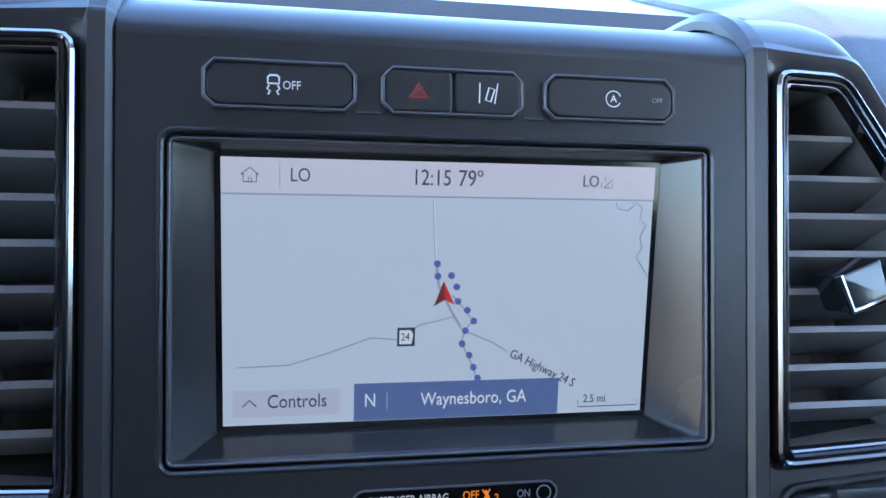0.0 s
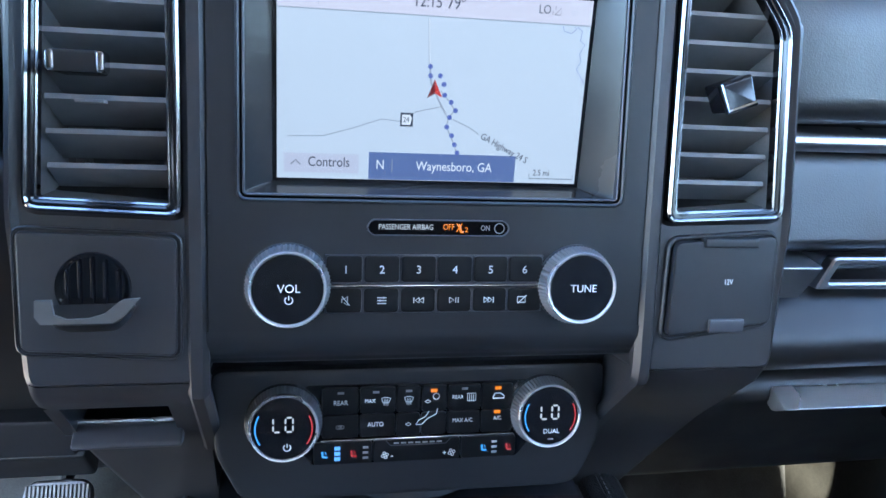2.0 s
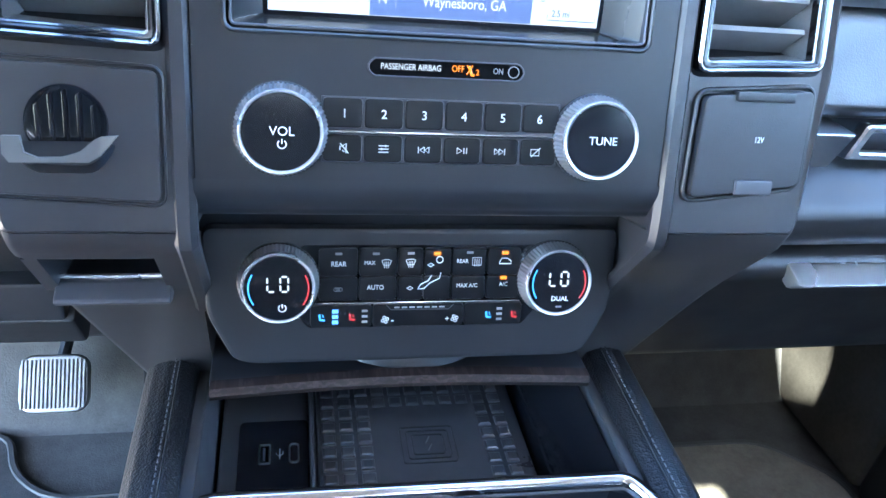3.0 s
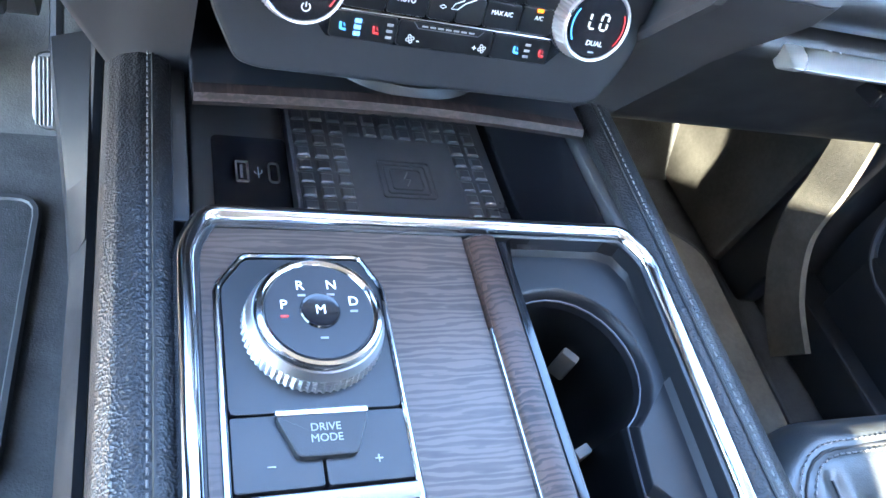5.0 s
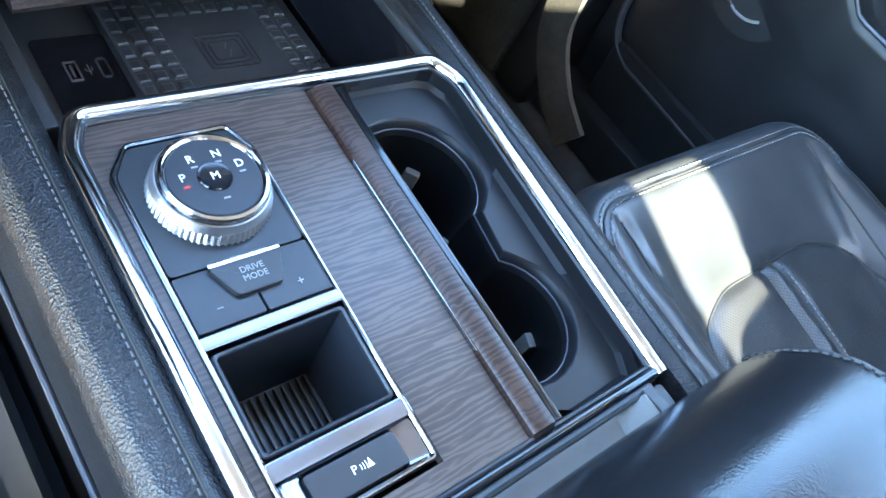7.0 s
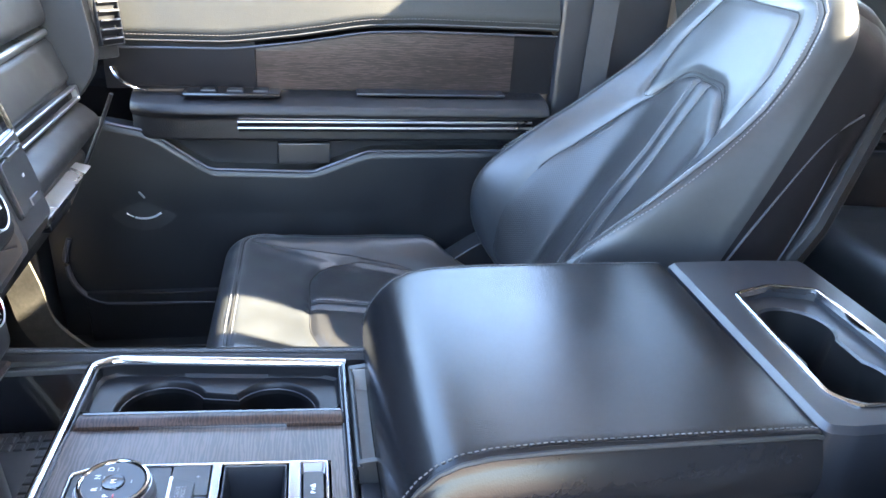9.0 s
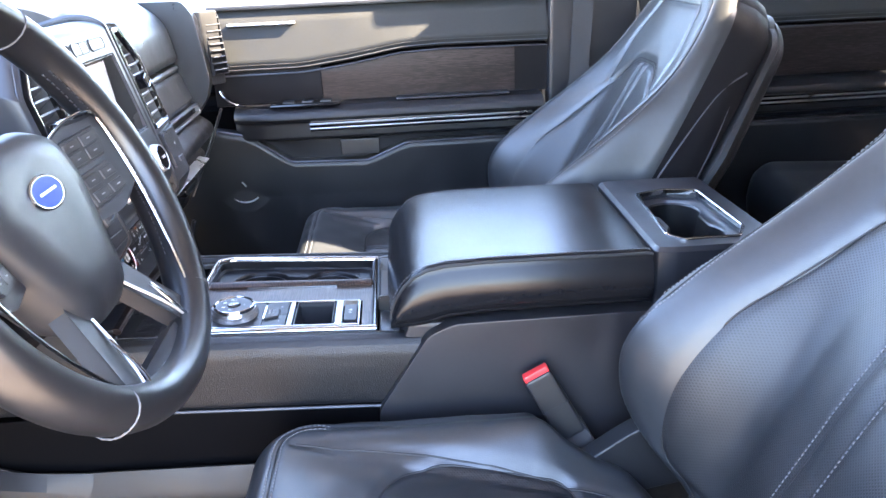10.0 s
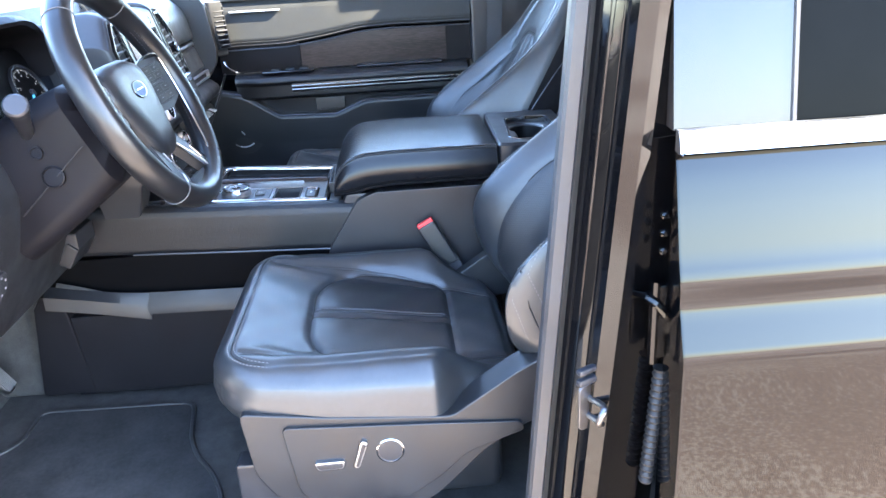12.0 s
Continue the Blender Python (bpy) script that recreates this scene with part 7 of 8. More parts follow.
# ---------------------------------------------------------------- doors and pillars
def door_inner(name, y_front, y_back, label, front):
    """The inside of a right-hand door: pad, veneer, armrest with chrome bars, pocket and window frame."""
    d = thing(name, label, "door", "passenger side doors")
    L = y_front - y_back

    def a_line(y):
        f = (y_front - y)
        return along([(0, -0.020), (0.22, -0.019), (0.34, -0.004), (0.46, 0.016), (0.56, 0.020), (2, 0.008)], f) if front else 0.030

    ys = [y_front - L * k / 28 for k in range(29)]

    def loft(prof_at, mat, nm, lab="", closed=True, yy=None):
        return part(nm, stack_of([[(x, y, z) for x, z in prof_at(y)] for y in (yy or ys)], True, True, closed), mat, d, lab)
    loft(lambda y: chamfered([(0.865, 0.130), (0.842, 0.128), (0.818, 0.098), (0.786, a_line(y) + 0.024), (0.794, a_line(y) + 0.002), (0.865, a_line(y))], 0.008, 3), DOOR_PAD, "upper_pad", "grained upper door pad with piping")
    part("piping", sweep([(0.7905, y, a_line(y) + 0.008) for y in ys], 0.0016, 5), THREAD_DARK, d)
    stitches([(0.7868, y, a_line(y) + 0.018) for y in ys], 0.0065, 0.0011, (-1, 0, 0), THREAD, d)
    part("trim_line", sweep([(0.797, y, a_line(y) - 0.006) for y in ys], 0.0022, 6), SATIN, d, "slim satin line")
    w0, w1 = (y_front - 0.262, y_back + 0.082) if front else (y_front - 0.12, y_back + 0.10)
    wy = [w0 + (w1 - w0) * k / 20 for k in range(21)]
    part("veneer_panel", stack_of([[(x, y, z) for x, z in ((0.812, a_line(y) - 0.010), (0.802, a_line(y) - 0.010), (0.800, -0.03), (0.803, -0.096), (0.812, -0.098))] for y in wy]), WOOD_LONG, d, "dark wood veneer door panel")
    loft(lambda y: [(0.806, a_line(y) - 0.008), (0.86, a_line(y)), (0.86, -0.11), (0.806, -0.10)], VINYL_SHADE, "backing_panel")
    if front:
        part("handle_bowl", stack_of([[(x, y, z) for x, z in ((0.808, -0.008), (0.8035, -0.010), (0.800 - 0.001 * k, -0.05), (0.803, -0.094), (0.808, -0.096))] for k, y in enumerate((-0.005, -0.08, -0.16, -0.240))]), VINYL_SHADE, d, "moulded handle bowl")
        hd = [(0.795, 0.002, -0.060), (0.778, -0.010, -0.075), (0.775, -0.030, -0.090), (0.790, -0.050, -0.098)]
        part("door_handle", sweep(spline(hd, 5), 0.0065, 8, flat=0.5), CHROME, d, "chrome inner door handle")
    # armrest ledge
    arm_ = chamfered([(0.82, -0.098), (0.765, -0.102), (0.735, -0.114), (0.729, -0.128), (0.742, -0.136), (0.745, -0.178), (0.79, -0.190), (0.82, -0.19)], 0.006, 3)
    f0 = y_front - (0.045 if front else 0.04)
    ay = [f0, f0 - 0.03] + [f0 - 0.03 - (L - (0.095 if front else 0.15)) * k / 12 for k in range(1, 13)]
    part("armrest_ledge", stack_of([[(x + (0.030 if i == 0 else 0.010 if i == 1 else 0), y, z) for x, z in arm_] for i, y in enumerate(ay)]), LEATHER, d, "padded leather armrest ledge")
    c0, c1 = (y_front - 0.228, y_back + 0.050) if front else (y_front - 0.05, y_back + 0.08)
    part("armrest_trim", box(0.7395, 0.748, c1, c0, -0.1600, -0.1350, 0.002), GLOSS, d, "gloss black strip")
    for z in (-0.1420, -0.1530):
        part("chrome_bar", sweep([(0.7395, c0, z), (0.7385, (c0 + c1) / 2, z + 0.001), (0.7395, c1, z + 0.002)], 0.0024, 8), SILVER, d, "slim chrome bar")
    if front:
        part("demist_slot", box(0.800, 0.826, -0.190, -0.030, 0.088, 0.094, 0.002), LIP, d, "slim pale strip on the pad")
        part("switch_pod", box(0.748, 0.798, -0.285, -0.115, -0.1010, -0.0930, 0.004), GLOSS, d, "gloss window switch pod")
        for y in (-0.16, -0.205, -0.25):
            part("window_switch", box(0.756, 0.780, y - 0.014, y + 0.014, -0.095, -0.0885, 0.003), PLASTIC, d)
        part("grab_recess", box(0.765, 0.800, -0.70, -0.42, -0.0995, -0.0930, 0.003), SMOOTH, d)
    # lower panel and pocket with its ridge

    def ridge(y):
        f = y_front - y
        return along([(0, -0.150), (0.07, -0.165), (0.17, -0.236), (0.36, -0.242), (0.46, -0.202), (0.70, -0.200), (2, -0.2)], f) if front else -0.20
    fore = ([0.150, 0.10, 0.06] if front else []) + ys
    loft(lambda y: [(0.795, -0.185), (0.86, -0.185), (0.86, ridge(y) - 0.02), (0.800, ridge(y) - 0.01)], SMOOTH, "pocket_back", "shaded pocket under the armrest", True, fore)
    loft(lambda y: chamfered([(0.80, ridge(y)), (0.770, ridge(y) - 0.001), (0.762, ridge(y) - 0.012), (0.772, -0.33), (0.775, -0.50), (0.80, -0.62), (0.86, -0.62), (0.86, ridge(y) - 0.03)], 0.006, 2), PLASTIC, "lower_panel", "dark grained lower door panel", True, fore)
    part("ridge_line", sweep([(0.7665, y, ridge(y) - 0.003) for y in [y_front - (L - 0.05) * k / 60 for k in range(61)]], 0.0030, 6), SATIN, d, "satin ridge line")
    if front:
        SP = Matrix.Translation((0.7745, -0.025, -0.290)) @ Matrix.Rotation(radians(-90), 4, "Y")
        part("speaker_rim", moved(lathe([(0.086, -0.004), (0.084, 0.0008), (0.080, 0.0012), (0.074, 0.0006)], 56), SP), PLASTIC, d, "round speaker surround")
        part("speaker_grille", moved(lathe([(0.076, 0.0), (0.072, 0.0025), (0.0, 0.0045)], 56), SP), RUBBER, d, "perforated speaker grille")
        for a0, a1 in ((-62, 6), (140, 222)):
            part("speaker_ring", moved(sweep([V(0.0475 * math.cos(radians(a)), 0.0475 * math.sin(radians(a)), 0.0045) for a in range(a0, a1 + 1, 8)], 0.0021, 6), SP), LIP, d, "silver arc on the grille")
        part("speaker_badge", moved(box(-0.008, 0.008, -0.002, 0.002, 0.003, 0.006, 0.0008), SP @ Matrix.Rotation(radians(35), 4, "Z")), SILVER, d)
        part("reflector", box(0.7685, 0.775, -0.372, -0.275, -0.230, -0.190, 0.003), PLASTIC_GREY, d, "dark courtesy lamp lens")
        part("kick_trim", sweep(spline([(0.766, 0.112, -0.375), (0.766, 0.124, -0.42), (0.766, 0.112, -0.475), (0.768, 0.075, -0.508), (0.768, 0.0, -0.514), (0.770, -0.30, -0.520)], 6), 0.0055, 8), SATIN, d, "satin edge of the door bin")
        part("bin_wall", extruded([(0.762, -0.49), (0.790, -0.49), (0.790, -0.61), (0.772, -0.61)], "y", -0.70, 0.10, 0.004), PLASTIC, d)
    # glass and frame
    gl = part("window_pane", stack_of([[(0.842, y_front + 0.02, 0.12), (0.847, y_front + 0.02, 0.12), (0.777, y_front - (0.3 if front else 0.0), 0.565), (0.772, y_front - (0.3 if front else 0.0), 0.565)],
                                       [(0.842, y_back, 0.12), (0.847, y_back, 0.12), (0.777, y_back, 0.565), (0.772, y_back, 0.565)]]), GLASS if front else TINTED, d, "clear side glass" if front else "dark privacy glass")
    gl.visible_shadow = False
    part("belt_seal", box(0.822, 0.842, y_back, y_front, 0.124, 0.134, 0.003), SEAL, d)
    part("door_skin", extruded([(0.90, 0.12), (0.915, 0.12), (0.985, -0.2), (0.97, -0.75), (0.95, -0.75), (0.965, -0.2)], "y", y_back - 0.02, y_front + 0.25 if front else y_front, 0), PAINT, d, "black painted outer skin")
    return d


door_inner("passenger_door", 0.02, -0.80, "black door panel with wood veneer, armrest and speaker", True)
door_inner("rear_passenger_door", -1.03, -1.96, "dark rear door panel with wood veneer in shade", False)
# kick panel ahead of the passenger door
solid("hinge_cover", extruded([(0.702, -0.68), (0.86, -0.68), (0.86, -0.18), (0.737, -0.18)], "y", 0.155, 0.235, 0.012), PLASTIC, "dark moulded cover at the passenger hinge pillar", "panel")
part_k = solid("kick_panel", extruded([(0.70, -0.68), (0.78, -0.68), (0.78, -0.18), (0.735, -0.18)], "y", 0.236, 0.55, 0.012), KICK, "taupe kick panel, lightened for bounced sun, beside the passenger footwell", "panel")
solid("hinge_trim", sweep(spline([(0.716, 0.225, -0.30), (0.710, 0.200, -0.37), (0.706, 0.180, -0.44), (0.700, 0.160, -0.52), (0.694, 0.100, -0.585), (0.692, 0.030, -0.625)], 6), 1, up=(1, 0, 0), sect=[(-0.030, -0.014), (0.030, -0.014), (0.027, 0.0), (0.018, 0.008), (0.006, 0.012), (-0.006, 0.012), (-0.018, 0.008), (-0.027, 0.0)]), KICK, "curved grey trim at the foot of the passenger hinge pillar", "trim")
solid("sill_panel", box(0.74, 0.90, -2.0, 0.24, -0.68, -0.60, 0.008), PLASTIC, "dark scuff plate along the door sill", "sill")
solid("sill_panel", box(-0.93, -0.735, -2.0, 0.5, -0.76, -0.655, 0.012), PLASTIC, "dark scuff plate along the driver's door sill", "sill")
solid("rocker", box(-1.0, -0.93, -2.3, 0.6, -0.95, -0.67, 0.02), PAINT, "black painted body sill", "sill")
# right-hand belt in front of the pillar
bl = thing("seat_belt", "grey webbing seat belt hanging down the pillar", "seat belt")
part("webbing", sweep([(0.790, -0.905, 0.52), (0.776, -0.885, 0.20), (0.765, -0.870, -0.10), (0.76, -0.860, -0.45)], 1, sect=[(-0.024, -0.001), (0.024, -0.001), (0.024, 0.001), (-0.024, 0.001)], up=(1, 0, 0)), BELT, bl, "woven grey webbing")
# left B pillar: trim, seal, painted jamb, striker
def lean(y, z):
    return y - 0.085 * (z + 0.10)


solid("pillar_trim", stack_of([[(x, lean(y, z), z) for x, y in ((-0.858, -0.738), (-0.866, -0.728), (-0.885, -0.722), (-0.885, -0.86), (-0.80, -0.90), (-0.80, -0.86))] for z in (-0.64, -0.2, 0.15, 0.56)]), PILLAR, "charcoal inner pillar trim by the driver's seat", "pillar")
solid("door_seal", sweep([(-0.895, lean(-0.726, z), z) for z in steps(-0.66, 0.58, 24)], 1, up=(-1, 0, 0), sect=[(-0.011, -0.014), (0.008, -0.016), (0.011, 0.002), (0.007, 0.007), (-0.007, 0.008), (-0.011, 0.003)]), SEAL, "grey rubber door seal on the pillar", "seal")
jm = [(-0.900, -0.742), (-0.926, -0.752), (-0.934, -0.765), (-0.958, -0.772), (-0.966, -0.790), (-0.960, -0.803), (-0.930, -0.812), (-0.90, -0.86)]
solid("door_jamb", stack_of([[(x, lean(y, z), z) for x, y in jm] for z in steps(-0.70, 0.60, 26)], True, True), JAMB, "gloss black painted pillar jamb with folded flanges", "pillar")
solid("jamb_depth", stack_of([[(x, lean(y, z), z) for x, y in ((-0.935, -0.800), (-0.925, -0.86), (-0.88, -0.90), (-0.86, -0.86))] for z in (-0.70, 0.60)]), JAMB, "dark hollow between pillar and rear door", "pillar")
stk_l = thing("door_striker", "bright steel door striker bolted to the jamb", "striker")
SM = Matrix.Translation((-0.952, lean(-0.764, -0.294), -0.296)) @ Matrix.Rotation(radians(-62), 4, "Z")
part("striker_plate", moved(plate(rrect(-0.011, 0.013, -0.034, 0.030, 0.008), 0, 0.003, 0.001), SM @ Matrix.Rotation(radians(90), 4, "X")), STEEL, stk_l, "steel base plate")
part("striker_loop", moved(sweep(spline([(0.006, -0.003, 0.010), (0.006, -0.028, 0.010), (-0.002, -0.033, 0.004), (-0.004, -0.030, -0.008), (0.004, -0.026, -0.014), (0.004, -0.003, -0.014)], 5), 0.0042, 8), SM), STEEL, stk_l, "steel loop")
bump = thing("jamb_clip", "small black rubber clip above the striker", "clip")
part("clip_body", moved(box(-0.018, 0.016, -0.012, -0.002, 0.036, 0.046, 0.003), SM), SMOOTH, bump)
part("clip_body", moved(box(-0.018, 0.010, -0.012, -0.002, 0.052, 0.060, 0.003), SM), SMOOTH, bump)

# ---- rear door, outside, driver's side
rd = thing("rear_door", "gloss black rear door with satin chrome belt moulding", "door")
SKIN = [(-0.9655, 0.030), (-0.975, 0.000), (-0.9965, -0.085), (-1.0045, -0.110), (-1.0065, -0.125), (-1.0085, -0.142), (-1.0240, -0.185), (-1.0290, -0.200), (-1.0300, -0.24), (-1.0310, -0.35), (-1.028, -0.55), (-1.012, -0.78), (-0.99, -0.86)]


def skin_x(z):
    P = spline([(x, z_, 0) for x, z_ in SKIN], 8)
    for a, b in zip(P, P[1:]):
        if b.y <= z <= a.y:
            return a.x + (b.x - a.x) * (a.y - z) / max(a.y - b.y, 1e-9)
    return SKIN[-1][0]


zs = steps(0.030, -0.86, 90)
ysd = [(-0.8460, 0.012), (-0.8415, 0.005), (-0.8400, 0.001), (-0.8425, 0.0), (-1.0, 0.0), (-1.3, 0.002), (-1.6, 0.006), (-1.90, 0.012)]
part("door_skin", stack_of([[(skin_x(z) + dx, y - 0.010 * smooth_step(-0.3, -0.86, z) * 0, z) for z in zs] for y, dx in ysd], False, False, False), PAINT, rd, "gloss black painted skin with sharp creases")
part("door_edge", stack_of([[(-0.9500, -0.846, z), (skin_x(z) + 0.010, -0.846, z)] for z in zs], False, False, False), JAMB, rd, "painted leading edge")
part("door_inner_edge", box(-0.955, -0.91, -1.90, -0.860, -0.80, 0.03, 0.006), JAMB, rd)
part("belt_moulding", stack_of([[(-0.958, y, 0.052), (-0.966, y, 0.051), (-0.9715, y, 0.043), (-0.9755, y, 0.028), (-0.970, y, 0.0265), (-0.958, y, 0.028)] for y in (-0.842, -1.9)]), SILVER, rd, "satin chrome belt moulding")
part("pillar_applique", stack_of([[(-0.956 + 0.16 * (z - 0.05), y, z) for z in steps(0.05, 0.62, 10)] for y in (-0.840, -0.970)], False, False, False), GLOSS, rd, "gloss black pillar cover")
part("applique_edge", stack_of([[(-0.956 + 0.16 * (z - 0.05), -0.8395, z), (-0.90 + 0.16 * (z - 0.05), -0.842, z)] for z in steps(0.05, 0.62, 10)], False, False, False), SEAL, rd, "grey rubber edge")
part("glass_run", sweep([(-0.955 + 0.16 * (z - 0.05), -0.974, z) for z in (0.05, 0.3, 0.62)], 0.004, 6), SEAL, rd)
part("window_pane", stack_of([[(-0.950 + 0.16 * (z - 0.05), y, z) for z in steps(0.05, 0.62, 6)] for y in (-0.976, -1.80)], False, False, False), PRIVACY, rd, "dark privacy glass")
part("upper_frame", box(-0.87, -0.80, -1.9, -0.84, 0.60, 0.66, 0.01), PAINT, rd)
hg = thing("hinge_strap", "painted hinge strap between pillar and rear door", "hinge")
part("hinge_arm", sweep(spline([(-0.930, -0.812, -0.155), (-0.955, -0.822, -0.150), (-0.962, -0.836, -0.165), (-0.955, -0.850, -0.20)], 5), 0.007, 8, flat=0.8), JAMB, hg, "curved hinge arm")
part("hinge_plate", box(-0.958, -0.945, -0.846, -0.825, -0.235, -0.135, 0.005), JAMB, hg, "hinge plate")
part("hinge_pin", sweep([(-0.955, -0.830, -0.24), (-0.955, -0.830, -0.130)], 0.006, 8), JAMB, hg)
la = thing("check_strap", "black bolts and latch fitting above the hinge", "fitting")
for z in (-0.050, -0.072, -0.094):
    part("bolt", moved(lathe([(0.005, 0), (0.005, 0.005), (0.003, 0.007), (0, 0.007)], 12), Matrix.Translation((-0.948, -0.838, z)) @ Matrix.Rotation(radians(-90), 4, "Y")), JAMB, la)
bo = thing("wiring_boot", "ribbed black rubber wiring boot in the door gap", "boot")
prof = []
for k in range(19):
    prof += [(0.0075, 0.0105 * k * 0.9), (0.0102, 0.0105 * (k + 0.5) * 0.9)]
part("bellows", lathe(prof, 20, Matrix.Translation((-0.944, -0.834, -0.43)) @ Matrix.Rotation(radians(4), 4, "X")), SEAM, bo, "ribbed rubber bellows")

# ---- driver's door, standing open ahead of the doorway
od = thing("driver_door", "black driver's door standing wide open", "door")
OM = Matrix.Translation((-0.930, 0.470, 0)) @ Matrix.Rotation(radians(8), 4, "Z")
part("door_shell", moved(extruded(chamfered([(-0.02, -0.72), (-0.98, -0.72), (-1.02, -0.30), (-1.00, 0.10), (-0.02, 0.10)], 0.05, 4), "y", -0.02, 0.10, 0.02), OM), PAINT, od, "black painted shell")
part("door_card", moved(extruded(chamfered([(-0.05, -0.66), (-0.94, -0.66), (-0.97, -0.30), (-0.96, 0.08), (-0.05, 0.08)], 0.04, 4), "y", -0.055, -0.02, 0.015), OM), PLASTIC, od, "dark inner door panel")
part("armrest_ledge", moved(extruded(chamfered([(-0.12, -0.19), (-0.93, -0.19), (-0.93, -0.10), (-0.12, -0.10)], 0.02, 3), "y", -0.110, -0.054, 0.015), OM), LEATHER, od, "padded armrest ledge")
part("window_frame", moved(sweep([(-0.96, 0.04, 0.10), (-0.90, 0.06, 0.50), (-0.50, 0.07, 0.52), (-0.06, 0.04, 0.12)], 0.022, 8), OM), SEAL, od, "dark window frame")
dg = part("window_pane", moved(extruded([(-0.95, 0.10), (-0.89, 0.50), (-0.50, 0.51), (-0.08, 0.10)], "y", 0.040, 0.044), OM), GLASS, od, "clear side glass")
dg.visible_shadow = False

# ---------------------------------------------------------------- steering wheel and driver's side of the dashboard
whl = thing("steering_wheel", "black leather steering wheel with switch pads and oval badge", "steering wheel")
WT = radians(24)
WM = plane_at((-0.462, -0.098, 0.037), WT)
RR = 0.188
DISH = 0.028      # the rim stands nearer the driver than the hub


def dished(bm):
    for v in bm.verts:
        v.co.z += DISH * smooth_step(0.055, 0.175, math.hypot(v.co.x, v.co.y))
    return bm


rim = []
for k in range(96):
    a = 2 * math.pi * k / 96
    rim.append(WM @ V(RR * math.cos(a), RR * math.sin(a) * (0.985 if math.sin(a) < 0 else 1.0), DISH))
part("rim", sweep(rim, 0.0190, 16, True, 1.2, up=WM.to_3x3() @ V(0, 0, 1)), RIM_HIDE, whl, "leather rim with stitched seams")
for a in (52, 128, 232, 308):
    t = V(-math.sin(radians(a)), math.cos(radians(a)), 0)
    c = V(RR * math.cos(radians(a)), RR * math.sin(radians(a)), DISH)
    r0 = V(math.cos(radians(a)), math.sin(radians(a)), 0)
    part("rim_seam", sweep([WM @ (c + r0 * 0.0193 * math.cos(b) + V(0, 0, 1) * 0.0231 * math.sin(b)) for b in [radians(20 * j) for j in range(18)]], 0.0009, 5, True, up=WM.to_3x3() @ t), THREAD, whl)
for a0, a1 in ((-40, 40), (140, 220)):
    for w in (-0.004, 0.004):
        stitches([WM @ V((RR - 0.0186) * math.cos(radians(a)), (RR - 0.0186) * math.sin(radians(a)), DISH + w) for a in range(a0, a1, 3)], 0.0060, 0.0019, WM.to_3x3() @ V(-1 if a0 < 0 else 1, 0, 0), PLASTIC_GREY, whl)
hub = chamfered([(-0.068, -0.055), (-0.044, -0.106), (0.044, -0.106), (0.068, -0.055), (0.098, 0.016), (0.090, 0.054), (0.046, 0.070), (-0.046, 0.070), (-0.090, 0.054), (-0.098, 0.016)], 0.026, 4)
rings = []
for z, k in ((-0.035, 0.012), (-0.010, 0.0), (0.012, 0.002), (0.022, 0.010), (0.027, 0.024), (0.029, 0.040)):
    rings.append([(x, y, z) for x, y in [(p[0] * (1 - k / 0.085), p[1] * (1 - k / 0.085)) for p in hub]])
part("airbag_cover", moved(stack_of(rings), WM), PLASTIC, whl, "soft black airbag cover")
BG = WM @ Matrix.Translation((0, 0.012, 0.0290))
part("badge_rim", moved(lathe([(1.0, 0.0), (1.0, 0.0012), (0.93, 0.0020), (0.88, 0.0014)], 40), BG @ Matrix.Diagonal((0.0290, 0.0152, 1, 1))), CHROME, whl, "silver oval badge rim")
part("badge", moved(lathe([(0.90, 0.0), (0.89, 0.0014), (0.0, 0.0022)], 40), BG @ Matrix.Diagonal((0.0285, 0.0149, 1, 1))), BLUE, whl, "blue oval badge")
part("badge_mark", moved(box(-0.015, 0.015, -0.0012, 0.0014, 0.0015, 0.0026, 0.0006), BG), SILVER, whl, "silver bar across the badge")
